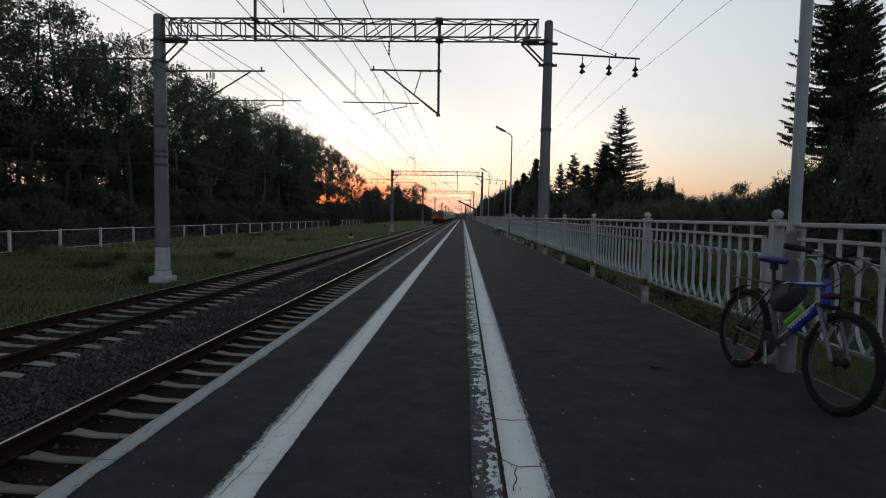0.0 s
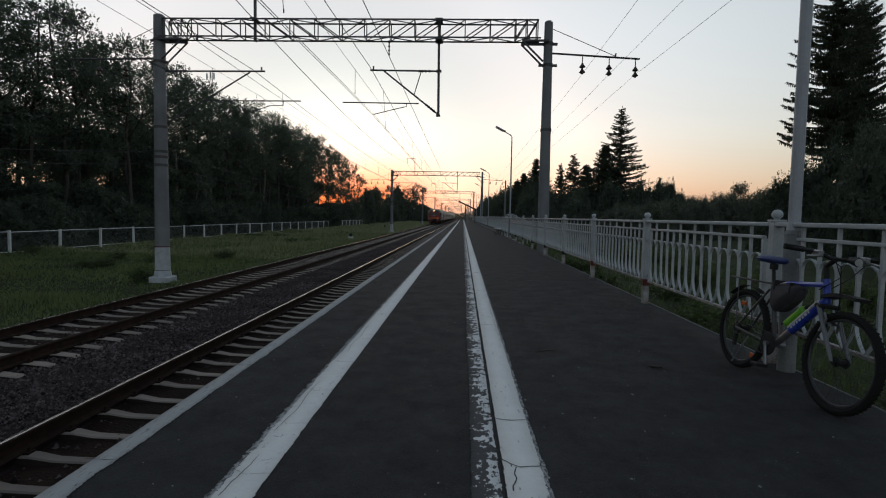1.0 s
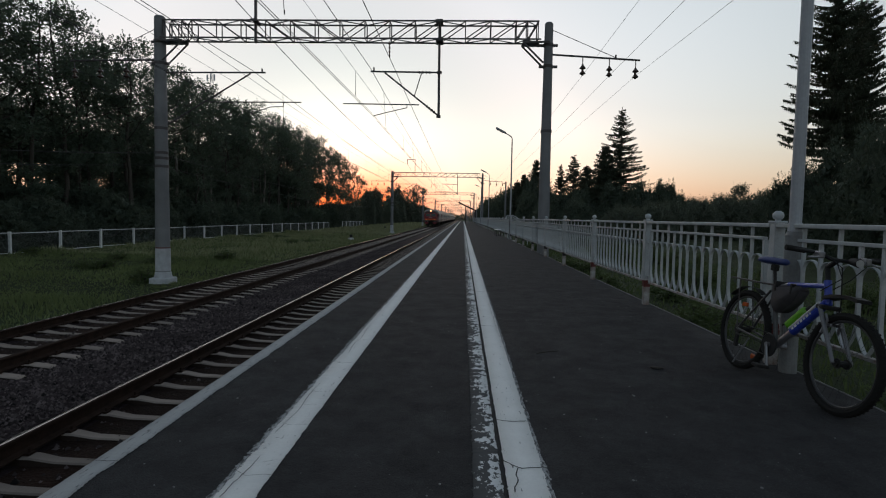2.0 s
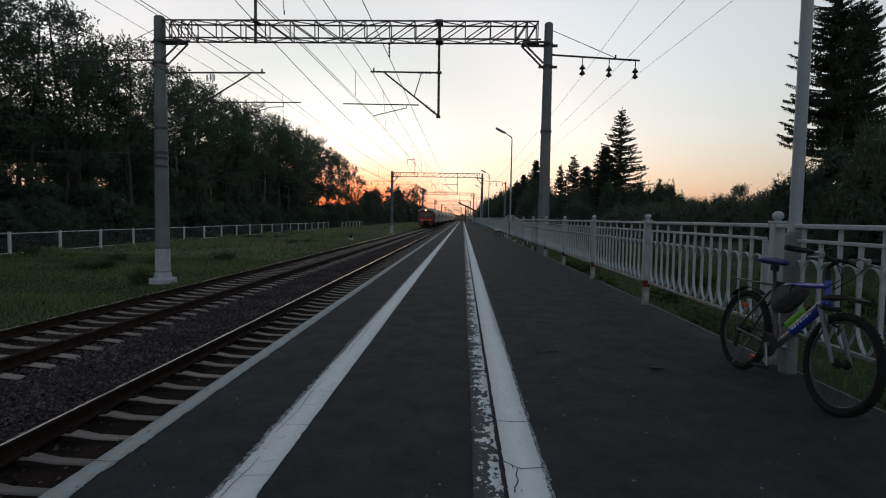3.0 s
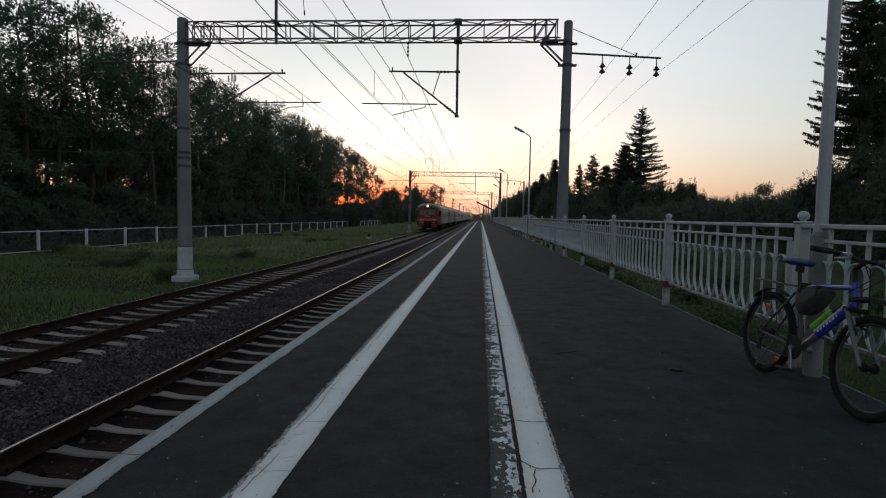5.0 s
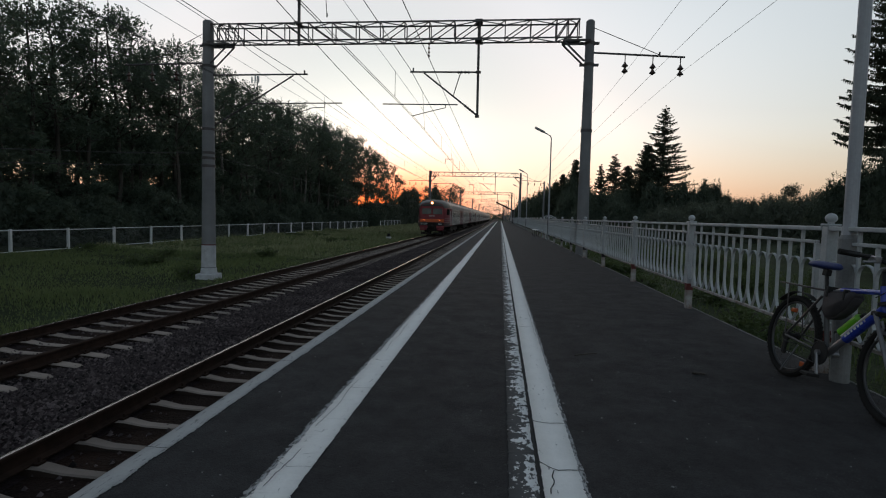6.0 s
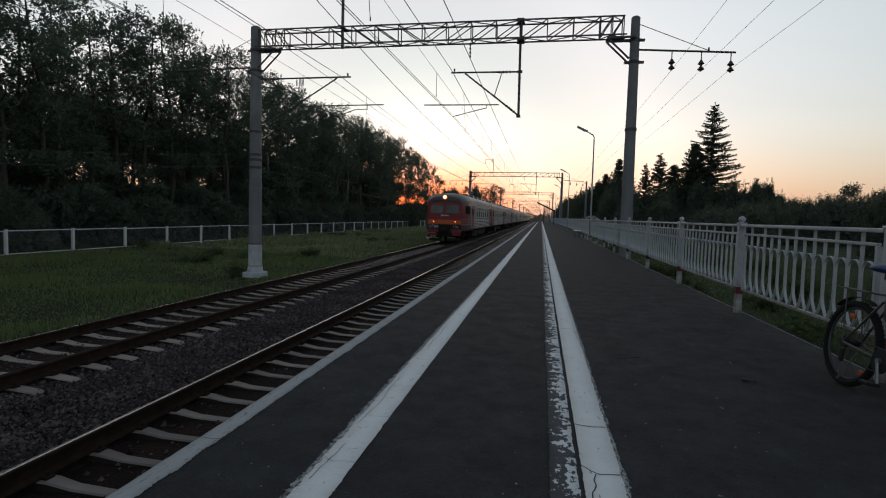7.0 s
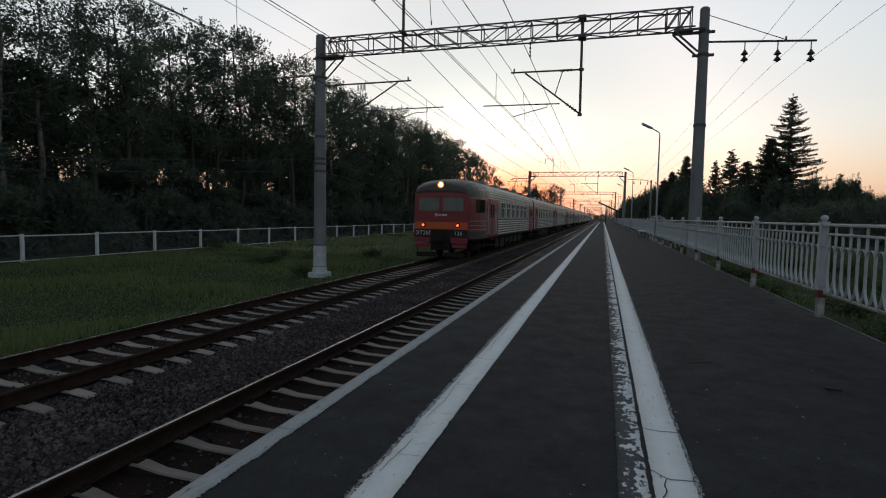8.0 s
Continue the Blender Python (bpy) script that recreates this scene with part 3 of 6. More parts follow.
def build_track(name, cx, origin, label, dull=(), bare=0.94):
    track = base(name, label=label, category="railway track", kind="structure")
    prof = rail_profile()
    for s in (-1, 1):
        # the running band is polished; rails named in dull keep the web colour there
        mats = [0 if i in (1, 2, 3) and s not in dull else 1 for i in range(len(prof))]
        bm = bm_new()
        ys = [-30, 30, 120, 400, 900]
        for a, b in zip(ys, ys[1:]):
            extrude_profile(bm, [(cx + s * (HALF_GAUGE + 0.037) + x, RAIL_Z + z) for x, z in prof], a, b, mats, caps=False)
        part("rail", bm, [M_RAIL_HEAD, M_RAIL_WEB], track, "dull rail with a dark brown head" if s in dull else "polished steel rail on rusty web")
    # dished concrete sleeper: high at the rail seats, low in the middle
    bm = bm_new()
    rows = []
    for x, top, half in ((-1.28, -0.05, 0.085), (-1.23, -0.025, 0.095), (-0.95, 0.0, 0.1), (-0.62, 0.0, 0.1), (-0.4, -0.035, 0.085), (0, -0.045, 0.08),
                         (0.4, -0.035, 0.085), (0.62, 0.0, 0.1), (0.95, 0.0, 0.1), (1.23, -0.025, 0.095), (1.28, -0.05, 0.085)):
        rows.append([bm.verts.new(c) for half in [half * bare] for c in ((x, -half - 0.045, -0.2), (x, -half, top - 0.015), (x, -half + 0.015, top), (x, half - 0.015, top), (x, half, top - 0.015), (x, half + 0.045, -0.2))])
    for a, b in zip(rows, rows[1:]):
        for i in range(5):
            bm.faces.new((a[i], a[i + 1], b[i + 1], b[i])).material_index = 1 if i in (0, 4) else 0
    bm.faces.new(rows[0]), bm.faces.new(list(reversed(rows[-1])))
    z = RAIL_Z - 0.182
    step, rng = 0.5595, random.Random(int(-cx * 10))
    first = part("sleeper", bm, [M_SLEEPER, M_SLEEPER_SIDE], track, m=pose(cx, origin, z))
    n = 140
    for k in range(1, n):
        share(first, pose(cx + rng.uniform(-0.02, 0.02), origin + k * step + rng.uniform(-0.01, 0.01), z, 0, 0, rng.uniform(-0.6, 0.6)))
    v0 = np.array([v.co for v in first.data.vertices])
    f0 = [list(p.vertices) for p in first.data.polygons if len(p.vertices) == 4]
    v, f = [], []
    for k in range(n, n + 420):
        o = len(v)
        v += [tuple(c + np.array((cx + rng.uniform(-0.02, 0.02), origin + k * step, z))) for c in v0]
        f += [[i + o for i in q] for q in f0]
    beyond = raw("sleepers_beyond", v, f, [M_SLEEPER_FAR, M_SLEEPER_SIDE], track)
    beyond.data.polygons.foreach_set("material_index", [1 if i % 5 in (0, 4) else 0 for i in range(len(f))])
    tagged(beyond, kind="stuff")
    # clips and bolts at the rail seats
    bm = bm_new()
    for s in (-1, 1):
        for t in (-1, 1):
            x = cx + s * (HALF_GAUGE + 0.037) + t * 0.105
            for k in range(12, 60):
                y = origin + k * step
                box(bm, x - 0.03, x + 0.03, y - 0.045, y + 0.045, z, z + 0.022)
                tube(bm, (x, y, z + 0.02), (x, y, z + 0.06), 0.013, n=6)
    tagged(part("fastenings", bm, M_RAIL_WEB, track), kind="stuff")


def bed_height(x):
    pts = ((-9.9, -1.46), (-9.3, -1.28), (-8.8, -1.16), (-8.4, -1.185), (-6.75, -1.19), (-6.2, -1.192), (-5.95, -1.18), (-5.6, -1.18), (-5.0, -1.165), (-4.75, -1.18), (-4.35, -1.195), (-4.2, -1.205), (-2.6, -1.195), (-1.4, -1.19))
    for (a, za), (b, zb) in zip(pts, pts[1:]):
        if a <= x <= b:
            return za + (zb - za) * (x - a) / (b - a)
    return -1.46


def build_ballast():
    xs = list(np.arange(-9.9, -1.39, 0.17))
    ys = list(np.arange(0, 34, 0.17)) + list(np.arange(34, 120, 1.2)) + list(np.arange(120, 900, 20))
    ys = [-30, -15, -6, -2] + ys
    v = [(x, y, bed_height(x) + (noise.noise((x * 4, y * 4, 1)) * 0.02 + noise.noise((x * 0.8, y * 0.8, 8)) * 0.02)) for y in ys for x in xs]
    w = len(xs)
    f = [(j * w + i, j * w + i + 1, (j + 1) * w + i + 1, (j + 1) * w + i) for j in range(len(ys) - 1) for i in range(w - 1)]
    bed = raw("ballast_bed", v, f, [M_BALLAST, M_OILY], smooth=True)
    bed.data.polygons.foreach_set("material_index", [1 if -4.2 < v[q[0]][0] < -1.5 or -8.2 < v[q[0]][0] < -6.8 else 0 for q in f])
    tagged(bed, "dark crushed stone ballast bed under the tracks", "ballast", kind="structure")
    # loose stones on top, joined
    rng = np.random.default_rng(5)
    n = 72000
    y = np.where(rng.random(n) < 0.09, rng.uniform(-5.0, 1.5, n), 1.5 + rng.random(n) ** 1.8 * 40)
    zone = rng.random(n)
    x = np.where(zone < 0.86, rng.uniform(-6.65, -4.25, n), np.where(zone < 0.88, rng.uniform(-4.1, -2.7, n), np.where(zone < 0.93, rng.uniform(-8.2, -6.8, n), rng.uniform(-9.7, -8.35, n))))
    z = np.array([bed_height(a) for a in x])
    s = 0.008 + 0.030 * rng.random(n) ** 2.0
    oct_v = np.array([(1, 0, -0.3), (-1, 0, -0.3), (0, 1, -0.3), (0, -1, -0.3), (0, 0, 1)], float)
    oct_f = np.array([(0, 2, 4), (2, 1, 4), (1, 3, 4), (3, 0, 4)])
    ang = rng.uniform(0, 6.28, n)
    jit = rng.uniform(0.55, 1.3, (n, 5, 3))
    lv = oct_v[None] * jit
    ca, sa = np.cos(ang)[:, None], np.sin(ang)[:, None]
    rx, ry = lv[:, :, 0] * ca - lv[:, :, 1] * sa, lv[:, :, 0] * sa + lv[:, :, 1] * ca
    verts = np.stack([rx * s[:, None] + x[:, None], ry * s[:, None] + y[:, None], lv[:, :, 2] * s[:, None] * 0.8 + z[:, None] + 0.012], 2).reshape(-1, 3)
    faces = (oct_f[None] + (np.arange(n) * 5)[:, None, None]).reshape(-1, 3)
    tagged(raw("ballast_stones", verts, faces, M_STONE), "loose grey and brown ballast stones", "ballast", kind="stuff")


# ---- overhead line gantries ----
def insulator(bm, p, q, r=0.06, n=4, mat=0):
    p, q = Vector(p), Vector(q)
    tube(bm, p, q, r * 0.35, n=8, mat=mat)
    for i in range(n):
        c = p.lerp(q, (i + 0.5) / n)
        d = (q - p).normalized() * ((q - p).length / n * 0.32)
        tube(bm, c - d, c + d * 0.6, r * 0.4, r, n=12, mat=mat)
        tube(bm, c + d * 0.6, c + d, r, r * 0.6, n=12, mat=mat)


def concrete_pole(name, parent, x, z0, z1, r0, r1, label):
    bm = bm_new()
    tube(bm, (x, 0, z0), (x, 0, z1), r0, r1, n=20)
    tube(bm, (x, 0, z1), (x, 0, z1 + 0.05), r1, r1 * 0.7, n=20)
    return part(name, bm, M_POLE, parent, label, smooth=False)


def build_gantry():
    g = base("overhead_line_gantry", pose(0, GANTRY_Y, 0), label="steel lattice gantry on two concrete poles carrying overhead wires", category="gantry", group="gantries along the line")
    concrete_pole("pole", g, -11.2, -1.45, 8.38, 0.265, 0.195, "round tapered concrete pole")
    bm = bm_new()
    tube(bm, (-11.2, 0, -0.95), (-11.2, 0, -0.1), 0.268, 0.262, n=20)
    tube(bm, (-11.2, 0, -1.2), (-11.2, 0, -0.98), 0.33, 0.285, n=8)
    box(bm, -11.56, -10.84, -0.36, 0.36, -1.6, -1.2, 0.04)
    part("footing", bm, M_WHITEWASH, g, "whitewashed pole foot on a concrete footing")
    bm = bm_new()
    tube(bm, (-11.2, 0, -0.1), (-11.2, 0, -0.06), 0.267, n=20)
    part("painted_ring", bm, M_RED, g)
    concrete_pole("pole", g, 3.0, -1.2, 8.2, 0.225, 0.15, "round tapered concrete pole")
    for x, z, r in ((-11.2, 7.5, 0.225), (-11.2, 6.72, 0.23), (-11.2, 4.35, 0.235), (-11.2, 3.45, 0.245), (-11.2, 3.25, 0.245), (-11.2, 2.95, 0.25), (3.0, 7.45, 0.18), (3.0, 6.7, 0.185), (3.0, 4.4, 0.2)):
        bm = bm_new()
        tube(bm, (x, 0, z - 0.05), (x, 0, z + 0.05), r, n=18)
        if z > 6:
            box(bm, x - 0.33, x + 0.33, -0.05, 0.05, z - 0.04, z + 0.04, 0.008)
        part("collar", bm, M_STEEL, g)
    # lattice beam: four chords, posts and diagonals in both faces
    bm = bm_new()
    x0, x1, zb, zt, hy = -10.98, 2.62, 7.59, 8.21, 0.23
    for y in (-hy, hy):
        for z in (zb, zt):
            a, b = (x0 if z == zt else x0 - 0.1), (x1 if z == zt else x1 + 0.08)
            box(bm, a, b, y - 0.03, y + 0.03, z - 0.008, z + 0.008)
            box(bm, a, b, y - 0.008 + (0.024 if y > 0 else -0.024), y + 0.008 + (0.024 if y > 0 else -0.024), z - 0.028, z + 0.028)
    xs = [x0 + 0.02, x0 + 0.36, x0 + 0.72, x0 + 1.1]
    k = 13
    for i in range(1, k + 1):
        xs.append(x0 + 1.1 + (x1 - x0 - 1.9) * i / k)
    xs += [x1 - 0.4, x1 - 0.03]
    mid = (x0 + x1) / 2
    for i, x in enumerate(xs):
        for y in (-hy, hy):
            tube(bm, (x, y, zb), (x, y, zt), 0.022, n=6)
        tube(bm, (x, -hy, zb), (x, hy, zb), 0.016, n=6), tube(bm, (x, -hy, zt), (x, hy, zt), 0.016, n=6)
        if i + 1 < len(xs):
            xn = xs[i + 1]
            for y in (-hy, hy):
                if (x + xn) / 2 < mid:
                    tube(bm, (x, y, zt), (xn, y, zb), 0.021, n=6)
                else:
                    tube(bm, (x, y, zb), (xn, y, zt), 0.021, n=6)
            s = 1 if i % 2 else -1
            tube(bm, (x, -hy * s, zb), (xn, hy * s, zb), 0.02, n=6), tube(bm, (x, -hy * s, zt), (xn, hy * s, zt), 0.02, n=6)
    part("lattice_beam", bm, M_STEEL, g, "dark riveted steel lattice beam")
    for x, s in ((-11.2, 1), (3.0, -1)):
        for y in (-0.22, 0.22):
            bm = bm_new()
            tube(bm, (x + s * 0.2, y, 6.78), (x + s * 0.92, y, 7.48), 0.036, n=6)
            box(bm, min(x, x + s * 0.95), max(x, x + s * 0.95), y - 0.03, y + 0.03, 7.47, 7.54)
            part("knee_brace", bm, M_STEEL, g)
    # upper feeder bracket
    bm = bm_new()
    box(bm, -7.67, -7.59, -0.05, 0.05, 7.48, 10.3)
    box(bm, -8.9, -7.58, -0.04, 0.04, 10.22, 10.3)
    box(bm, -7.73, -7.53, -0.26, 0.26, 8.235, 8.27)
    part("feeder_bracket", bm, M_STEEL, g)
    bm = bm_new()
    insulator(bm, (-8.85, 0, 10.2), (-8.85, 0, 9.55), 0.07, 4)
    part("insulator", bm, M_PORCELAIN, g)
    # near-track drop post with its bracket
    bm = bm_new()
    tube(bm, (-0.92, 0, 8.32), (-0.9, 0, 4.86), 0.045, n=10)
    box(bm, -1.05, -0.79, -0.26, 0.26, 8.235, 8.27), box(bm, -1.04, -0.78, -0.26, 0.26, 7.525, 7.555)
    box(bm, -0.99, -0.81, -0.05, 0.05, 6.43, 6.51), box(bm, -0.98, -0.83, -0.05, 0.05, 4.85, 4.93)
    part("drop_post", bm, M_STEEL, g)

    def bracket(px, tip, ztop, dz0, dfoot, strut, reg0, reg1, zreg, steady, sgn):
        bm = bm_new()
        tube(bm, (px, 0, ztop), (tip, 0, ztop + 0.02), 0.032, n=8)
        insulator(bm, (px - sgn * 0.25, 0, ztop), (px - sgn * 0.75, 0, ztop), 0.06, 4)
        tube(bm, dfoot, dz0, 0.03, n=8)
        a, b = Vector(dfoot), Vector(dz0)
        insulator(bm, a.lerp(b, 0.06), a.lerp(b, 0.24), 0.06, 4)
        if strut:
            tube(bm, *strut, 0.018, n=6)
        tube(bm, (reg0, 0, zreg), (reg1, 0, zreg + 0.02), 0.022, n=8)
        sweep(bm, steady, 0.016, 6)
        tube(bm, (tip - sgn * -0.12, 0, ztop + 0.03), (tip - sgn * -0.12, 0, ztop + 0.16), 0.03, n=6)
        part("cantilever_arm", bm, M_STEEL, g)

    bracket(-0.92, -3.4, 6.47, (-2.88, 0, 6.45), (-0.9, 0, 4.92), ((-1.54, 0, 6.46), (-1.8, 0, 5.6)), -1.62, -4.4, 5.31,
            [(-2.06, 0, 5.31), (-2.06, 0, 5.2), (-2.2, 0, 5.17), (-2.7, 0, 5.05), (-3.28, 0, 4.9)], 1)
    bracket(-11.0, -7.28, 6.40, (-7.83, 0, 6.38), (-10.95, 0, 4.5), None, -9.5, -5.95, 5.34,
            [(-6.6, 0, 5.34), (-6.6, 0, 5.2), (-6.85, 0, 5.19), (-7.1, 0, 5.18), (-7.7, 0, 4.98)], -1)
    # outer arms with three pin insulators each
    for px, s, z0, z1, tip in ((3.0, 1, 7.13, 6.95, 6.25), (-11.2, -1, 6.85, 6.8, -14.6)):
        bm = bm_new()
        a, b = Vector((px + s * 0.1, 0, z0)), Vector((tip, 0, z1))
        tube(bm, a, b, 0.035, n=8)
        c = a.lerp(b, 0.73)
        tube(bm, (px + s * 0.1, 0, 8.0), (c.x, 0, c.z + 0.04), 0.013, n=6)
        tube(bm, c, c + Vector((0, 0, 0.14)), 0.03, n=6)
        for k, t in enumerate((0.36, 0.66, 0.955)):
            p = a.lerp(b, t)
            tube(bm, p, p - Vector((0, 0, 0.3)), 0.018, n=6)
        part("outer_arm", bm, M_STEEL, g)
        for t in (0.36, 0.66, 0.955):
            p = a.lerp(b, t)
            bm = bm_new()
            insulator(bm, p - Vector((0, 0, 0.28)), p - Vector((0, 0, 0.66)), 0.115, 2)
            part("insulator", bm, M_PORCELAIN, g)
    bm = bm_new()
    insulator(bm, (-2.72, 0, 7.56), (-2.72, 0, 7.0), 0.045, 4)
    part("insulator", bm, M_PORCELAIN, g)
    for k in range(1, 9):
        copy_thing(g, pose(0, GANTRY_Y + k * SPAN, 0))


def build_wires():
    g0 = GANTRY_Y - SPAN
    supports = [g0 + k * SPAN for k in range(0, 10)]

    def line(name, x, z, sag, r, label, category="wire", lead=0.0, first=None):
        bm = bm_new()
        pts = []
        for k, (a, b) in enumerate(zip(supports, supports[1:])):
            n = 14 if k < 3 else 6
            for i in range(n):
                t = i / n
                off = lead * (t - 1) * SPAN if k == 0 else 0.0      # the first span slants towards its anchor
                dip = first if first is not None and k == 0 else sag
                pts.append((x + off, a + (b - a) * t, z - dip * 4 * t * (1 - t)))
        pts.append((x, supports[-1], z))
        sweep(bm, pts, r * 1.3, 5)
        return tagged(part(name, bm, M_WIRE), label, category, group="overhead wires")

    def height(z, sag, y):
        t = ((y - g0) / SPAN) % 1
        return z - sag * 4 * t * (1 - t)

    for cx, mx, mz in ((-3.28, -3.4, 6.6), (-7.68, -7.72, 6.47)):
        line("messenger_wire", mx, mz, 0.5, 0.0085, "dark messenger wire strung over the track")
        line("contact_wire", cx - 0.03, 4.9, 0.02, 0.006, "copper contact wire over the track", lead=0.022 if cx > -5 else 0.0)
        line("contact_wire", cx + 0.03, 4.9, 0.02, 0.006, "copper contact wire over the track", lead=0.022 if cx > -5 else 0.0)
        line("auxiliary_wire", cx - 0.02, 5.66, 0.05, 0.0042, "thin auxiliary wire above the contact wire")
        bm = bm_new()
        for k in range(0, 70):
            y = g0 + 3.2 + k * 6.48
            ztop = height(5.66, 0.05, y) if k % 2 else height(mz, 0.5, y)
            tube(bm, (cx if k % 2 else mx, y, ztop), (cx, y, 4.9), 0.007, n=4)
            tube(bm, (cx, y, 4.9), (cx, y, 4.97), 0.014, n=5)
        tagged(part("droppers", bm, M_WIRE), "thin vertical droppers between the overhead wires", "wire", kind="stuff")
    line("feeder_wire", -8.85, 9.5, 0.98, 0.014, "thick feeder wire hung above the gantry")
    line("feeder_wire", -2.72, 7.0, 0.12, 0.010, "thick feeder wire hung below the gantry beam")
    for t, lead in ((0.36, 0.035), (0.66, 0.022), (0.955, 0.0)):
        line("feeder_wire", 3.1 + (6.25 - 3.1) * t, 6.4, 0.3, 0.004, "bare power wire on the outer arm", lead=lead)
        line("feeder_wire", -11.3 + (-14.6 + 11.3) * t, 6.14, 0.3, 0.0055, "bare power wire on the outer arm")
    line("ground_wire", -11.2, 8.42, 0.25, 0.009, "bare wire over the pole tops")
    line("ground_wire", -11.42, 6.76, 0.25, 0.006, "dark cable clamped to the poles")
    line("signal_cable", -11.46, 3.45, 0.55, 0.008, "sagging black cable strung from pole to pole", first=2.0)
    line("signal_cable", -11.46, 3.0, 0.75, 0.007, "sagging black cable strung from pole to pole", first=1.7)


# ---- platform fence ----
def splay(z, r):
    """Half the width of an arch at height z: straight legs that close to a point at the bottom rail."""
    u = min(1.0, max(0.0, (z - 0.35) / 0.21))
    return 0.007 + (r - 0.007) * (1 - (1 - u) ** 2)


def build_fence():
    n_posts, first = 46, -4
    fence = base("platform_fence", label="long grey painted steel fence with arched bars and ball-topped posts", category="fence")
    def fence_post(band, label):
        post = base("post")
        post.parent = fence
        bm = bm_new()
        box(bm, -0.045, 0.045, -0.045, 0.045, 0.36, 1.235, 0.007)
        part("shaft", bm, M_FENCE, post)
        bm = bm_new()
        box(bm, -0.055, 0.055, -0.055, 0.055, 1.236, 1.256, 0.005)
        tube(bm, (0, 0, 1.255), (0, 0, 1.27), 0.024, n=12)
        ball(bm, (0, 0, 1.302), 0.046, (1, 1, 0.92), 16)
        part("ball_cap", bm, M_FENCE, post, smooth=True)
        bm = bm_new()
        box(bm, -0.046, 0.046, -0.046, 0.046, 0.262, 0.359, 0.005)
        part("paint_band", bm, band, post, label)
        bm = bm_new()
        box(bm, -0.042, 0.042, -0.042, 0.042, -0.02, 0.261, 0.005)
        part("foot", bm, M_FENCE_RUST, post)
        return post

    post, dark_post = fence_post(M_RED, "worn red paint band"), fence_post(M_BLACK, "worn black paint band")

    panel = base("panel")
    panel.parent = fence
    L0, L1 = 0.058, POST_STEP - 0.058
    bm = bm_new()
    box(bm, -0.04, 0.04, L0 - 0.01, L1 + 0.01, 1.198, 1.234, 0.008)
    part("handrail", bm, M_FENCE, panel)
    bm = bm_new()
    box(bm, -0.02, 0.02, L0 + 0.1, L1 - 0.1, 1.085, 1.112, 0.005)
    part("upper_rail", bm, M_FENCE, panel)
    bm = bm_new()
    box(bm, -0.022, 0.022, L0 + 0.08, L1 - 0.08, 0.322, 0.35, 0.005)
    part("bottom_rail", bm, M_FENCE_RUST, panel, "bottom rail with rusting edges")
    for a in (L0 + 0.1, L1 - 0.1):
        bm = bm_new()
        box(bm, -0.02, 0.02, a - 0.02, a + 0.02, 0.351, 1.084, 0.004)
        s = -1 if a < 1 else 1
        for z in (0.93, 0.42):
            box(bm, -0.014, 0.014, min(a, a + s * 0.14), max(a, a + s * 0.14), z - 0.016, z + 0.016)
        part("end_stile", bm, M_FENCE, panel)
    # arches: closed hoops whose legs touch their neighbours' and come together at the foot
    n = 14
    pitch = (L1 - L0 - 0.24) / n
    bm = bm_new()
    r = pitch / 2 - 0.005
    zc = 0.95 - r
    zs = [0.35, 0.37, 0.39, 0.415, 0.44, 0.47, 0.50, 0.53, 0.56, 0.72]
    pts = [(0, -splay(z, r), z) for z in zs]
    pts += [(0, -r * math.cos(a), zc + r * math.sin(a)) for a in [math.pi * k / 8 for k in range(9)]]
    pts += [(0, splay(z, r), z) for z in reversed(zs)]
    sweep(bm, pts, 0.01, flat=(0.028, 0.008))
    first_arch = part("arch_bar", bm, M_FENCE, panel, m=pose(0, L0 + 0.12 + pitch / 2, 0))
    for k in range(1, n):
        share(first_arch, pose(0, L0 + 0.12 + pitch * (k + 0.5), 0))
    bm = bm_new()
    box(bm, -0.012, 0.012, -0.012, 0.012, 0.84, 1.084)
    bar = part("upper_bar", bm, M_FENCE, panel, m=pose(0, L0 + 0.12 + pitch, 0))
    bm = bm_new()
    box(bm, -0.012, 0.012, -0.011, 0.011, 1.113, 1.197)
    stub = part("spacer", bm, M_FENCE, panel, m=pose(0, L0 + 0.12 + pitch, 0))
    for k in range(2, n):
        share(bar, pose(0, L0 + 0.12 + pitch * k, 0))
        if k % 2:
            share(stub, pose(0, L0 + 0.12 + pitch * k, 0))
    rng = random.Random(8)
    # red bands near the bicycle, black ones further along
    post.matrix_basis = pose(FENCE_X, POST_Y0 + first * POST_STEP, 0)
    dark_post.matrix_basis = pose(FENCE_X, POST_Y0 + LAST_RED * POST_STEP + POST_STEP, 0)
    panel.matrix_basis = pose(FENCE_X, POST_Y0 + first * POST_STEP, 0)
    for k in range(first + 1, n_posts):
        y = POST_Y0 + k * POST_STEP
        if k != LAST_RED + 1:
            copy_thing(post if k <= LAST_RED else dark_post, pose(FENCE_X, y, 0, rng.uniform(-0.4, 0.4), rng.uniform(-0.5, 0.5), rng.uniform(-2, 2)))
        if k < n_posts - 1:
            copy_thing(panel, pose(FENCE_X, y, 0, 0, rng.uniform(-0.4, 0.4), 0))


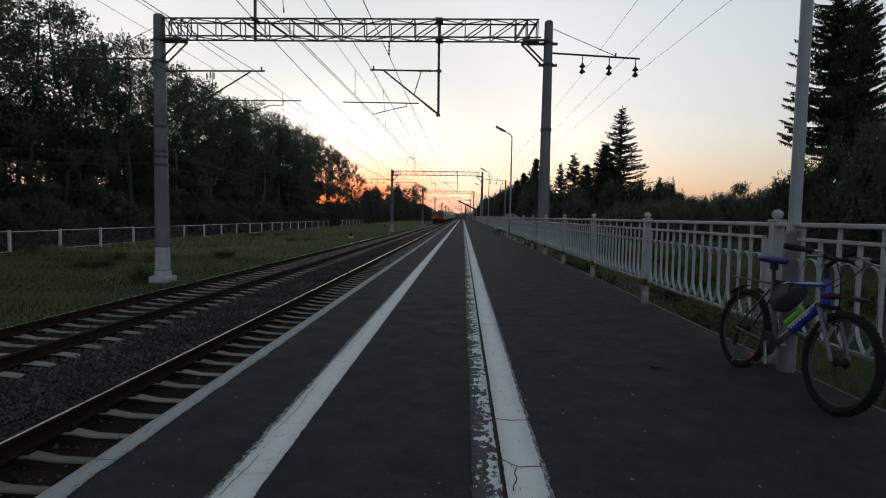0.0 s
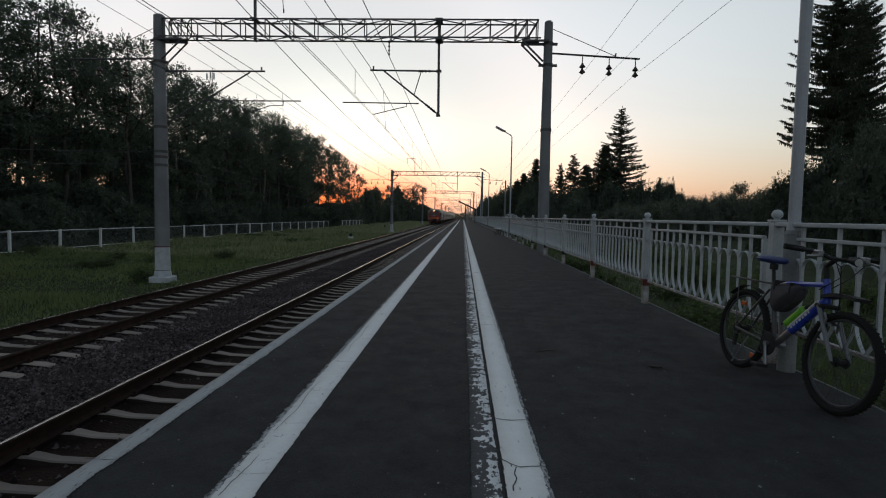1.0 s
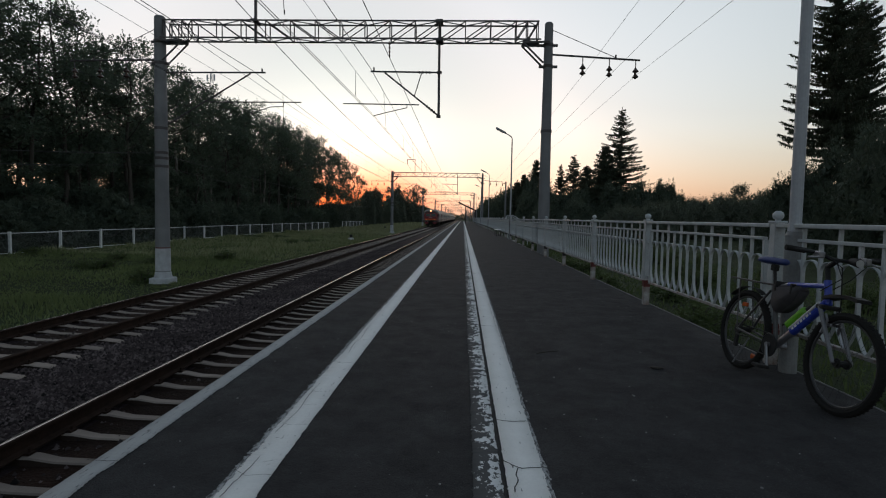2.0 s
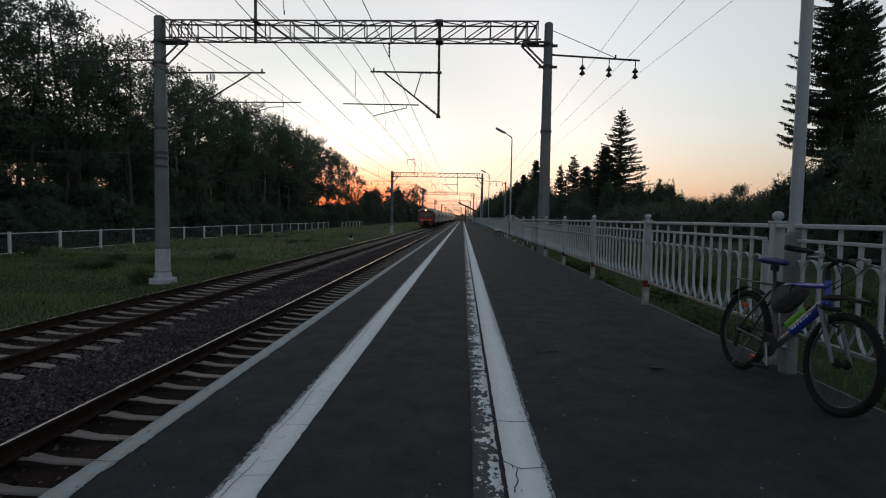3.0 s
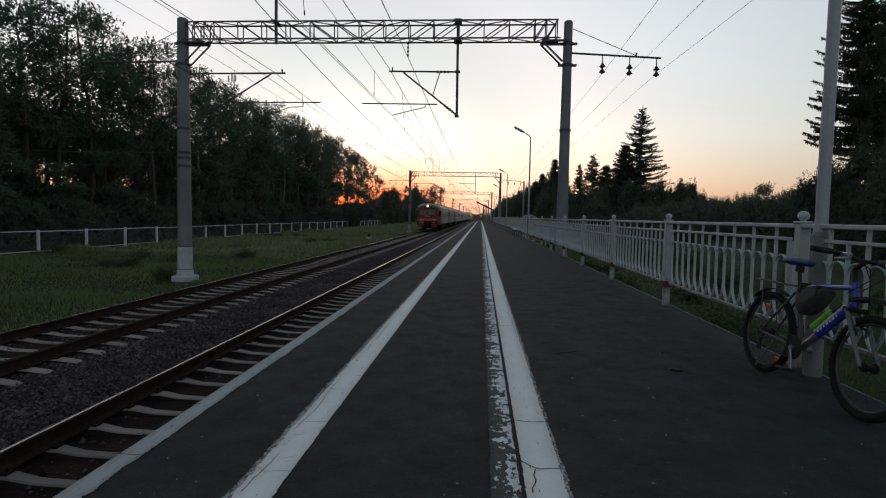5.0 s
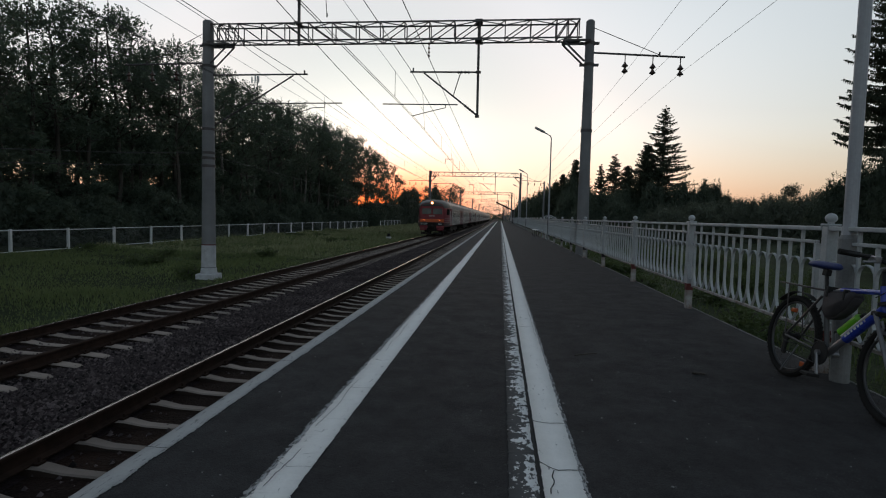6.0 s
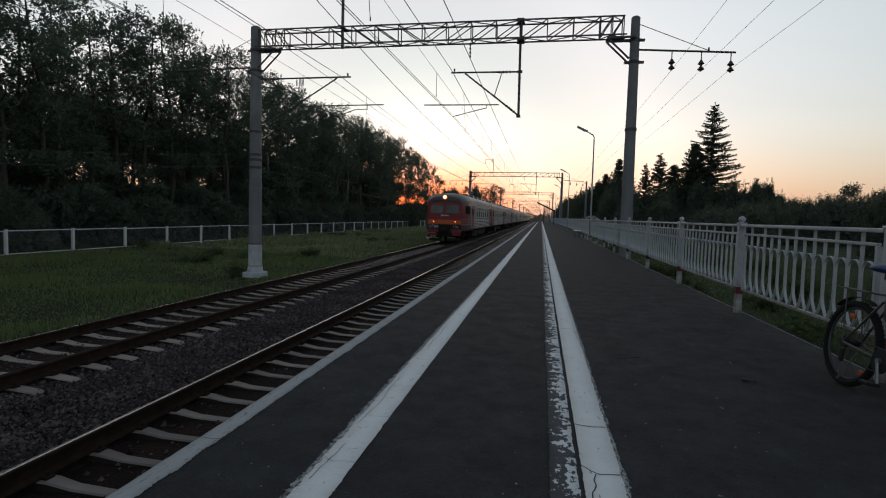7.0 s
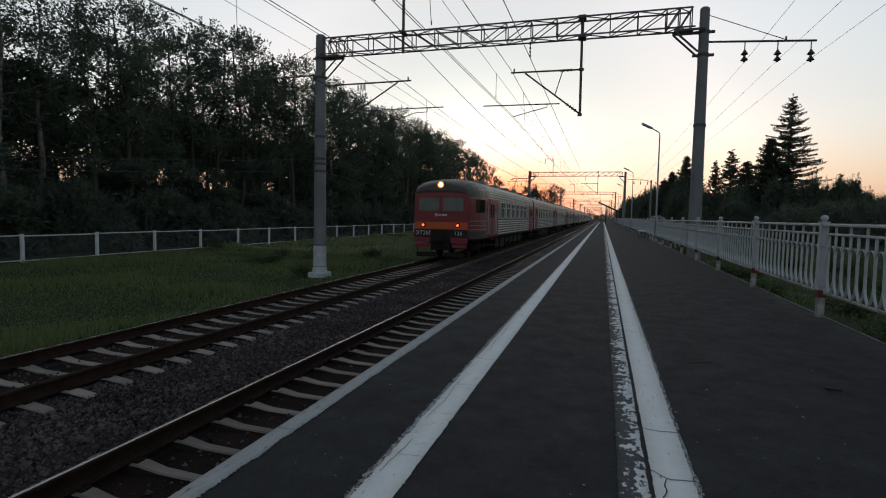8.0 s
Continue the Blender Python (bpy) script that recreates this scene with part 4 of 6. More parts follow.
# ---- platform lamps ----
def build_lamps():
    lamp = base("platform_lamp", label="tall grey steel platform lamp post with a short bent arm", category="lamp post", group="platform lamps")
    bm = bm_new()
    tube(bm, (0, 0, -0.01), (0, 0, 1.14), 0.068, n=20)
    tube(bm, (0, 0, 1.138), (0, 0, 1.17), 0.071, 0.054, n=20)
    part("pedestal", bm, M_PEDESTAL, lamp, "thick round lamp pedestal")
    bm = bm_new()
    tube(bm, (0, 0, 1.171), (0, 0, 4.2), 0.047, 0.043, n=14)
    tube(bm, (0, 0, 4.2), (0, 0, 5.65), 0.038, 0.034, n=12)
    tube(bm, (0, 0, 1.171), (0, 0, 1.24), 0.056, 0.05, n=14)
    part("pole", bm, M_LAMP_POLE, lamp)
    bm = bm_new()
    sweep(bm, [(0, 0, 5.6), (0, 0, 5.83), (-0.06, 0, 5.95), (-0.25, 0, 6.07), (-0.5, 0, 6.2)], 0.03, 8)
    part("arm", bm, M_LAMP_POLE, lamp)
    bm = bm_new()
    box(bm, -0.32, 0.32, -0.09, 0.09, -0.05, 0.05, 0.03)
    part("lamp_head", bm, M_LAMP_POLE, lamp, m=pose(-0.66, 0, 6.3, 0, 27, 0))
    bm = bm_new()
    box(bm, -0.25, 0.2, -0.07, 0.07, -0.072, -0.052, 0.008)
    part("lamp_glass", bm, M_GLASS_LAMP, lamp, m=pose(-0.66, 0, 6.3, 0, 27, 0))
    lamp.matrix_basis = pose(2.795, 4.19, 0)
    for y in (30.9, 57.5, 83.5, 109.5, 135.5, 161.5):
        copy_thing(lamp, pose(2.8, y, 0))


# ---- bicycle ----
def ring(bm, c, r, tube_r, seg=40, n=8, mat=0):
    pts = [(c[0] + r * math.cos(2 * math.pi * k / seg), c[1], c[2] + r * math.sin(2 * math.pi * k / seg)) for k in range(seg)]
    sweep(bm, pts, tube_r, n, closed=True, mat=mat)


def build_bicycle():
    bike = base("bicycle", label="blue and silver mountain bicycle leaning against the lamp post", category="bicycle")
    R, WB = 0.335, 1.09

    def wheel(x):
        bm = bm_new()
        ring(bm, (0, 0, 0), R - 0.026, 0.026, 44, 8)
        for k in range(60):
            a = 2 * math.pi * k / 60
            for s in (-1, 1):
                c = Vector(((R - 0.003) * math.cos(a), s * 0.012, (R - 0.003) * math.sin(a)))
                d = Vector((math.cos(a), 0, math.sin(a)))
                t = Vector((-math.sin(a), 0, math.cos(a)))
                box_v = [c + d * i * 0.003 + t * j * 0.005 + Vector((0, w * 0.008, 0)) for i in (-1, 0.4) for j in (-1, 1) for w in (-1, 1)]
                vv = [bm.verts.new(p) for p in box_v]
                for q in ((0, 1, 3, 2), (4, 5, 7, 6), (0, 1, 5, 4), (2, 3, 7, 6), (0, 2, 6, 4), (1, 3, 7, 5)):
                    bm.faces.new([vv[i] for i in q])
        w = part("wheel", bm, M_RUBBER, bike, "knobbly black tyre", m=pose(x, 0, R))
        bm = bm_new()
        ring(bm, (0, 0, 0), R - 0.057, 0.010, 44, 6)
        part("rim", bm, M_DULL, w, "dark metal rim")
        bm = bm_new()
        tube(bm, (0, -0.05, 0), (0, 0.05, 0), 0.022, n=10)
        for s in (-1, 1):
            tube(bm, (0, s * 0.03, 0), (0, s * 0.036, 0), 0.034, n=12)
        for k in range(28):
            a = 2 * math.pi * k / 28
            b = a + (0.35 if k % 2 else -0.35)
            s = 1 if k % 4 < 2 else -1
            tube(bm, (0.03 * math.cos(b), s * 0.033, 0.03 * math.sin(b)), ((R - 0.06) * math.cos(a), 0, (R - 0.06) * math.sin(a)), 0.0009, n=4, caps=False)
        part("hub_and_spokes", bm, M_BLACK, w)
        return w

    rear = wheel(0)
    wheel(WB)
    bm = bm_new()
    box(bm, 0.16, 0.24, -0.012, 0.012, -0.21, -0.17, 0.006)
    part("reflector", bm, M_REFLECTOR, rear, "orange spoke reflector")
    bm = bm_new()
    box(bm, -0.08, -0.02, -0.012, 0.012, 0.19, 0.225, 0.006)
    part("reflector", bm, M_REFLECTOR, rear, "orange spoke reflector")
    bb, st, ht, hb = Vector((0.43, 0, 0.295)), Vector((0.285, 0, 0.755)), Vector((0.835, 0, 0.835)), Vector((0.873, 0, 0.71))
    # main frame: silver towards the rear, blue at the front
    bm = bm_new()
    tube(bm, bb, bb.lerp(hb, 0.35), 0.026, n=12)
    part("down_tube_end", bm, M_SILVER, bike, "silver lower end of the down tube")
    bm = bm_new()
    tube(bm, st - Vector((-0.01, 0, 0.03)), st.lerp(ht, 0.3), 0.017, n=12)
    part("top_tube_end", bm, M_SILVER, bike, "silver rear end of the top tube")
    bm = bm_new()
    tube(bm, bb, st, 0.017, n=12)
    part("seat_tube", bm, M_DULL, bike)
    # pale stripe along the upper side of the down tube
    bm = bm_new()
    over = Vector((-(hb - bb).z, 0, (hb - bb).x)).normalized()
    a, b = bb.lerp(hb, 0.36) + over * 0.018 - Vector((0, 0.026, 0)), bb.lerp(hb, 0.93) + over * 0.02 - Vector((0, 0.025, 0))
    tube(bm, a, b, 0.009, 0.011, n=8)
    part("frame_stripe", bm, M_TRAIN_WHITE, bike, "white stripe on the blue down tube")
    bm = bm_new()
    tube(bm, bb.lerp(hb, 0.35), hb, 0.030, n=14)
    tube(bm, st.lerp(ht, 0.3), ht - Vector((0, 0, 0.02)), 0.018, n=12)
    tube(bm, hb - (ht - hb) * 0.15, ht + (ht - hb) * 0.15, 0.024, n=12)
    part("front_frame", bm, M_BLUE, bike, "glossy blue main tubes")
    # unreadable lettering on the down tube as plain bars
    bm = bm_new()
    d = (hb - bb).normalized()
    for k in range(7):
        c = bb.lerp(hb, 0.42 + 0.055 * k)
        half = (0.009, 0.012, 0.007, 0.011, 0.008, 0.012, 0.006)[k]
        box(bm, -half, half, -0.0315, -0.0295, -0.009, 0.004 + half * 0.4)
        vs = list(bm.verts)[-8:]
        turn = Matrix.Translation(c) @ Matrix.Rotation(-math.atan2(d.z, d.x), 4, 'Y')
        bmesh.ops.transform(bm, matrix=turn, verts=vs)
    part("lettering", bm, M_TRAIN_WHITE, bike, "white lettering bars")
    for s in (-1, 1):
        bm = bm_new()
        tube(bm, (0, s * 0.062, R), st + Vector((0.0, s * 0.025, -0.05)), 0.009, n=8)
        part("seat_stay", bm, M_DULL, bike)
        bm = bm_new()
        tube(bm, (0, s * 0.062, R), bb + Vector((0, s * 0.035, 0)), 0.010, n=8)
        part("chain_stay", bm, M_DULL, bike)
    bm = bm_new()
    crown = hb - (ht - hb) * 0.3
    ax = Vector((WB, 0, R))
    for s in (-1, 1):
        off = Vector((0, s * 0.062, 0))
        tube(bm, crown + off, crown.lerp(ax, 0.5) + off, 0.014, n=10)
        tube(bm, crown.lerp(ax, 0.45) + off, ax + off, 0.015, 0.012, n=10)
    fork = part("fork", bm, M_FORK, bike, "worn grey suspension fork")
    bm = bm_new()
    box(bm, crown.x - 0.03, crown.x + 0.03, -0.074, 0.074, crown.z - 0.016, crown.z + 0.016, 0.01)
    part("fork_crown", bm, M_BLACK, fork, "black fork crown")
    bm = bm_new()
    tube(bm, ht, ht + Vector((-0.035, 0, 0.115)), 0.017, n=10)
    tube(bm, ht + Vector((-0.035, 0, 0.11)), ht + Vector((0.05, 0, 0.165)), 0.017, n=10)
    hbx, hbz = ht.x + 0.075, ht.z + 0.165
    sweep(bm, [(hbx - 0.06, -0.33, hbz + 0.035), (hbx - 0.02, -0.16, hbz + 0.03), (hbx, -0.06, hbz), (hbx, 0.06, hbz), (hbx - 0.02, 0.16, hbz + 0.03), (hbx - 0.06, 0.33, hbz + 0.035)], 0.013, 8)
    bars = part("handlebar", bm, M_BLACK, bike)
    for s in (-1, 1):
        bm = bm_new()
        tube(bm, (hbx - 0.05, s * 0.22, hbz + 0.033), (hbx - 0.065, s * 0.345, hbz + 0.036), 0.019, n=10)
        part("grip", bm, M_RUBBER, bars)
    for s in (-1, 1):
        bm = bm_new()
        sweep(bm, [(hbx - 0.02, s * 0.17, hbz + 0.02), (hbx + 0.05, s * 0.19, hbz + 0.0), (hbx + 0.06, s * 0.27, hbz - 0.01)], 0.007, 6)
        box(bm, hbx - 0.03, hbx + 0.04, s * 0.16 - 0.02, s * 0.16 + 0.02, hbz - 0.005, hbz + 0.04, 0.008)
        part("brake_lever", bm, M_SILVER, bars)
    for s in (-1, 1):
        bm = bm_new()
        sweep(bm, [(hbx + 0.03, s * 0.15, hbz + 0.02), (hbx + 0.10, s * 0.1, hbz - 0.02), (hbx + 0.08, s * 0.03, hbz - 0.12), (ht.x - 0.02, s * 0.03, ht.z - 0.06)], 0.0035, 5)
        part("brake_cable", bm, M_BLACK, bike)
    # saddle and post
    bm = bm_new()
    sp = st + (st - bb).normalized() * 0.135
    tube(bm, st, sp, 0.013, n=10)
    box(bm, sp.x - 0.03, sp.x + 0.03, -0.02, 0.02, sp.z - 0.02, sp.z + 0.03, 0.008)
    part("seat_post", bm, M_BLACK, bike)
    bm = bm_new()
    rows = []
    for x, w, h in ((-0.14, 0.055, 0.02), (-0.12, 0.08, 0.032), (-0.06, 0.078, 0.035), (0.0, 0.055, 0.03), (0.06, 0.036, 0.03), (0.12, 0.026, 0.028), (0.145, 0.014, 0.015)):
        rows.append([bm.verts.new((sp.x + x, w * math.cos(a), sp.z + 0.055 + h * math.sin(a) * (1 if math.sin(a) > 0 else 0.8))) for a in [2 * math.pi * k / 12 for k in range(12)]])
    for a, b in zip(rows, rows[1:]):
        for i in range(12):
            bm.faces.new((a[i], a[(i + 1) % 12], b[(i + 1) % 12], b[i]))
    bm.faces.new(rows[0]), bm.faces.new(rows[-1])
    part("saddle", bm, M_SADDLE, bike, "padded dark blue saddle", smooth=True)
    # drivetrain
    bm = bm_new()
    ring(bm, (bb.x, -0.055, bb.z), 0.085, 0.006, 30, 5)
    tube(bm, (bb.x, -0.052, bb.z), (bb.x, -0.058, bb.z), 0.082, n=24)
    tube(bm, (0, -0.045, R), (0, -0.06, R), 0.045, n=18)
    tube(bm, (0.02, -0.055, R - 0.13), (0.02, -0.065, R - 0.13), 0.022, n=10)
    for z0, z1 in ((bb.z + 0.087, R + 0.045), (bb.z - 0.087, R - 0.12)):
        tube(bm, (bb.x, -0.055, z0), (0.0, -0.055, z1), 0.005, n=5)
    box(bm, -0.01, 0.035, -0.07, -0.05, R - 0.15, R - 0.04, 0.008)
    part("chain_set", bm, M_BLACK, bike)
    for s in (-1, 1):
        bm = bm_new()
        a = Vector((bb.x, s * 0.075, bb.z))
        b = a + Vector((0.05 * -s, 0, 0.16 * s))
        tube(bm, a, b, 0.011, n=8)
        tube(bm, (bb.x, s * 0.03, bb.z), (bb.x, s * 0.08, bb.z), 0.02, n=10)
        part("crank", bm, M_SILVER, bike)
    for s in (-1, 1):
        bm = bm_new()
        c = Vector((bb.x - 0.05 * s, s * 0.125, bb.z + 0.16 * s))
        box(bm, c.x - 0.045, c.x + 0.045, c.y - 0.045, c.y + 0.045, c.z - 0.012, c.z + 0.012, 0.006)
        part("pedal", bm, M_BLACK, bike)
    # mudguards
    for x, a0, a1, r in ((0.0, 62, 140, R + 0.03),):
        bm = bm_new()
        pts = [(x + r * math.cos(radians(a)), 0, R + r * math.sin(radians(a)) + (0.02 if x else 0)) for a in range(a0, a1 + 1, 8)]
        sweep(bm, pts, 0.02, flat=(0.05, 0.004))
        part("mudguard", bm, M_BLACK, bike)
    bm = bm_new()
    sweep(bm, [(0.87, 0, 0.735), (0.94, 0, 0.755), (1.02, 0, 0.765), (1.10, 0, 0.765), (1.17, 0, 0.755)], 0.02, flat=(0.10, 0.022))
    part("front_mudguard", bm, M_BLACK, bike, "short black plastic mudguard")
    bm = bm_new()
    box(bm, -0.24, 0.14, -0.055, 0.055, 0.745, 0.757, 0.004)
    for s in (-1, 1):
        tube(bm, (-0.1, s * 0.055, 0.75), (0, s * 0.07, R + 0.02), 0.005, n=6)
    tube(bm, (0.12, 0, 0.75), st, 0.008, n=6)
    part("rack", bm, M_STEEL, bike)
    # frame bag and bottle
    bm = bm_new()
    prof = [(0.31, 0.75), (0.61, 0.785), (0.635, 0.745), (0.575, 0.645), (0.475, 0.565), (0.38, 0.545), (0.325, 0.60)]
    a = [bm.verts.new((x, -0.045, z)) for x, z in prof]
    b = [bm.verts.new((x, 0.045, z)) for x, z in prof]
    for i in range(len(prof)):
        bm.faces.new((a[i], a[(i + 1) % len(prof)], b[(i + 1) % len(prof)], b[i]))
    bm.faces.new(a), bm.faces.new(b)
    bmesh.ops.bevel(bm, geom=list(bm.edges), offset=0.015, segments=3, affect='EDGES')
    part("frame_bag", bm, M_BAG, bike, "dark fabric frame bag", smooth=True)
    bm = bm_new()
    c0, c1 = bb.lerp(hb, 0.32) + Vector((-0.035, 0, 0.05)), bb.lerp(hb, 0.64) + Vector((-0.035, 0, 0.05))
    tube(bm, c0, c1, 0.036, n=16)
    u = (c1 - c0).normalized()
    tube(bm, c1, c1 + u * 0.02, 0.036, 0.022, n=16)
    bottle = part("bottle", bm, M_GREEN, bike, "bright green drinking bottle", smooth=False)
    bm = bm_new()
    tube(bm, c1 + u * 0.02, c1 + u * 0.05, 0.018, 0.014, n=12)
    part("bottle_cap", bm, M_BLACK, bottle)
    # brakes, lamp and straps
    for s in (-1, 1):
        bm = bm_new()
        sweep(bm, [(crown.x + 0.05, s * 0.062, crown.z - 0.17), (crown.x + 0.07, s * 0.045, crown.z - 0.08), (crown.x + 0.05, s * 0.05, crown.z - 0.04)], 0.009, 6)
        box(bm, crown.x + 0.03, crown.x + 0.1, s * 0.034 - 0.006, s * 0.034 + 0.006, crown.z - 0.12, crown.z - 0.1, 0.003)
        part("brake_arm", bm, M_SILVER, bike)
    bm = bm_new()
    tube(bm, (hbx + 0.03, 0.05, hbz + 0.005), (hbx + 0.1, 0.05, hbz - 0.005), 0.024, 0.03, n=14)
    lampb = part("front_lamp", bm, M_BLACK, bike)
    bm = bm_new()
    tube(bm, (hbx + 0.101, 0.05, hbz - 0.005), (hbx + 0.106, 0.05, hbz - 0.005), 0.026, n=14)
    part("lamp_lens", bm, M_GLASS_LAMP, lampb)
    for x in (0.36, 0.54):
        bm = bm_new()
        box(bm, x - 0.012, x + 0.012, -0.05, 0.05, 0.71, 0.79, 0.006)
        part("bag_strap", bm, M_BLACK, bike)
    bm = bm_new()
    sweep(bm, [(hbx + 0.02, -0.12, hbz + 0.02), (hbx + 0.09, -0.05, hbz - 0.05), (crown.x + 0.1, 0.0, crown.z + 0.05), (crown.x + 0.06, 0.03, crown.z - 0.06)], 0.0035, 5)
    part("brake_cable", bm, M_BLACK, bike)
    bm = bm_new()
    sweep(bm, [bb + Vector((-0.02, -0.03, -0.02)), Vector((0.2, -0.07, 0.3)), Vector((0.02, -0.075, R - 0.05))], 0.0035, 5)
    part("gear_cable", bm, M_BLACK, bike)
    # small stand
    bm = bm_new()
    tube(bm, (0.18, -0.06, 0.29), (0.09, -0.1, 0.06), 0.007, n=6)
    part("kickstand", bm, M_SILVER, bike)
    bike.matrix_basis = pose(2.425, 4.27, 0, 0, 0, -87.0) @ pose(0, 0, 0, -8, 0, 0)


# ---- train ----
CAR_LEN = 22.0


def section(w=1.0, k=1.0):
    """Half outline of a car, bottom to roof crown: (x, z, kind) with kind 0 skirt, 1 ribbed side, 2 plain side, 3 roof."""
    pts = [(1.68, 1.02, 0), (1.73, 1.10, 1)]
    z = 1.16
    while z < 2.0:
        pts += [(1.735, z, 1), (1.76, z + 0.006, 4), (1.76, z + 0.072, 4), (1.735, z + 0.078, 4)]
        z += 0.145
    pts += [(1.745, 2.06, 2), (1.74, 3.02, 2), (1.73, 3.12, 2), (1.72, 3.24, 3), (1.69, 3.46, 3), (1.58, 3.68, 3), (1.3, 3.88, 3), (0.9, 3.99, 3), (0.4, 4.05, 3), (0.0, 4.06, 3)]
    return [(x * w, z if z < 3.0 else 3.0 + (z - 3.0) * k, q) for x, z, q in pts]


def loft(bm, stations, pick):
    """Joins outlines at several y; pick(kind, y) gives each face's material. Returns the first and last outline."""
    rings = []
    for y, w, k in stations:
        half = section(w, k)
        full = [(-x, z) for x, z, _ in half] + [(x, z) for x, z, _ in reversed(half[:-1])]
        kinds = [q for _, _, q in half] + [q for _, _, q in reversed(half[:-1])]
        rings.append((y, [bm.verts.new((x, y, z)) for x, z in full]))
    for (ya, a), (yb, b) in zip(rings, rings[1:]):
        for i in range(len(a)):
            j = (i + 1) % len(a)
            f = bm.faces.new((a[i], a[j], b[j], b[i]))
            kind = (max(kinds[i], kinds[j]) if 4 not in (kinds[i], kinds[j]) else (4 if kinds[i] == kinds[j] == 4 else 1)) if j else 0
            f.material_index = pick(kind, (ya + yb) / 2)
    return rings[0][1], rings[-1][1]


def text_part(name, body, size, m, parent, mat):
    cu = bpy.data.curves.new(name, 'FONT')
    cu.body, cu.size, cu.extrude, cu.align_x, cu.align_y = body, size, 0.004, 'CENTER', 'CENTER'
    tmp = bpy.data.objects.new(name, cu)
    scene.collection.objects.link(tmp)
    me = bpy.data.meshes.new_from_object(tmp.evaluated_get(bpy.context.evaluated_depsgraph_get()))
    bpy.data.objects.remove(tmp)
    ob = new(name, me)
    me.materials.clear()
    me.materials.append(mat)
    ob.parent = parent
    ob.matrix_local = m
    return ob


def fill_car(car, cab):
    """Windows, doors and bogies of one car, its front end at y = 0."""
    w0 = 6.3 if cab else 3.6
    step = 1.9 if cab else 1.62
    n = 6 if cab else 10
    win = None
    for s in (-1, 1):
        for k in range(n):
            m = pose(s * 1.745, w0 + 0.7 + k * step, 2.55, 0, 0, 0 if s > 0 else 180)
            if win is None:
                bm = bm_new()
                box(bm, -0.02, 0.012, -0.62, 0.62, -0.46, 0.46, 0.01, mat=0)
                for a, b, c, d in ((-0.66, -0.60, -0.5, 0.5), (0.60, 0.66, -0.5, 0.5), (-0.66, 0.66, 0.44, 0.5), (-0.66, 0.66, -0.5, -0.44), (-0.62, 0.62, 0.12, 0.16), (-0.03, 0.03, 0.14, 0.46)):
                    box(bm, -0.01, 0.028, a, b, c, d, 0, mat=1)
                for a in (-0.58, 0.05):
                    box(bm, 0.0, 0.016, a, a + 0.53, 0.17, 0.43, 0, mat=2)
                win = part("window", bm, [M_SIDE_GLASS, M_TRAIN_GREY, M_WINDOW], car, "window with light painted into pale panes, dark sliding top lights", m=m)
            else:
                share(win, m)
    doors = (3.75, CAR_LEN - 2.0) if cab else (2.0, CAR_LEN - 2.0)
    door = None
    for s in (-1, 1):
        for y in doors:
            m = pose(s * 1.75, y, 0, 0, 0, 0 if s > 0 else 180)
            if door is None:
                bm = bm_new()
                for a, b in ((-0.64, -0.01), (0.01, 0.64)):
                    box(bm, -0.02, 0.022, a, b, 1.1, 3.08, 0.01, mat=0)
                    box(bm, 0.0, 0.03, a + 0.14, b - 0.14, 2.1, 2.85, 0.02, mat=1)
                for a in (-0.75, 0.72):
                    tube(bm, (0.05, a, 1.2), (0.05, a, 2.3), 0.015, n=6, mat=2)
                box(bm, -0.3, 0.1, -0.6, 0.6, 0.95, 1.0, 0, mat=3)
                box(bm, -0.3, 0.08, -0.5, 0.5, 0.62, 0.66, 0, mat=3)
                door = part("door", bm, [M_TRAIN_RED, M_WINDOW, M_TRAIN_WHITE, M_TRAIN_DARK], car, "red sliding double door", m=m)
            else:
                share(door, m)
    bogie = None
    for y in (3.6, CAR_LEN - 3.6):
        if bogie is None:
            bm = bm_new()
            for s in (-1, 1):
                box(bm, s * 1.0 - 0.06, s * 1.0 + 0.06, -1.7, 1.7, 0.42, 0.68, 0.03)
                for a in (-1.2, 1.2):
                    tube(bm, (s * 0.69, a, 0.5), (s * 0.83, a, 0.5), 0.5, n=24)
                    box(bm, s * 1.02 - 0.1, s * 1.02 + 0.1, a - 0.16, a + 0.16, 0.36, 0.62, 0.03)
                    for b in (-0.3, 0.3):
                        tube(bm, (s * 1.05, a + b, 0.5), (s * 1.05, a + b, 0.85), 0.08, n=10)
            for a in (-1.2, 1.2):
                tube(bm, (-0.8, a, 0.5), (0.8, a, 0.5), 0.08, n=10)
            box(bm, -1.0, 1.0, -0.25, 0.25, 0.5, 0.85, 0.03)
            bogie = part("bogie", bm, M_TRAIN_DARK, car, m=pose(0, y, 0))
        else:
            share(bogie, pose(0, y, 0))
    bm = bm_new()
    rng = random.Random(3 if cab else 5)
    y = 6.2
    while y < CAR_LEN - 6.4:
        L = rng.uniform(0.8, 1.9)
        for s in (-1, 1):
            box(bm, min(s * 0.7, s * 1.5), max(s * 0.7, s * 1.5), y, y + L, rng.uniform(0.3, 0.5), 1.02, 0.03)
        y += L + rng.uniform(0.2, 0.5)
    box(bm, -1.5, 1.5, 0.5, CAR_LEN - 0.4, 0.92, 1.03)
    part("underframe", bm, M_TRAIN_DARK, car)
    # pale flutes along the roof edge
    flute = None
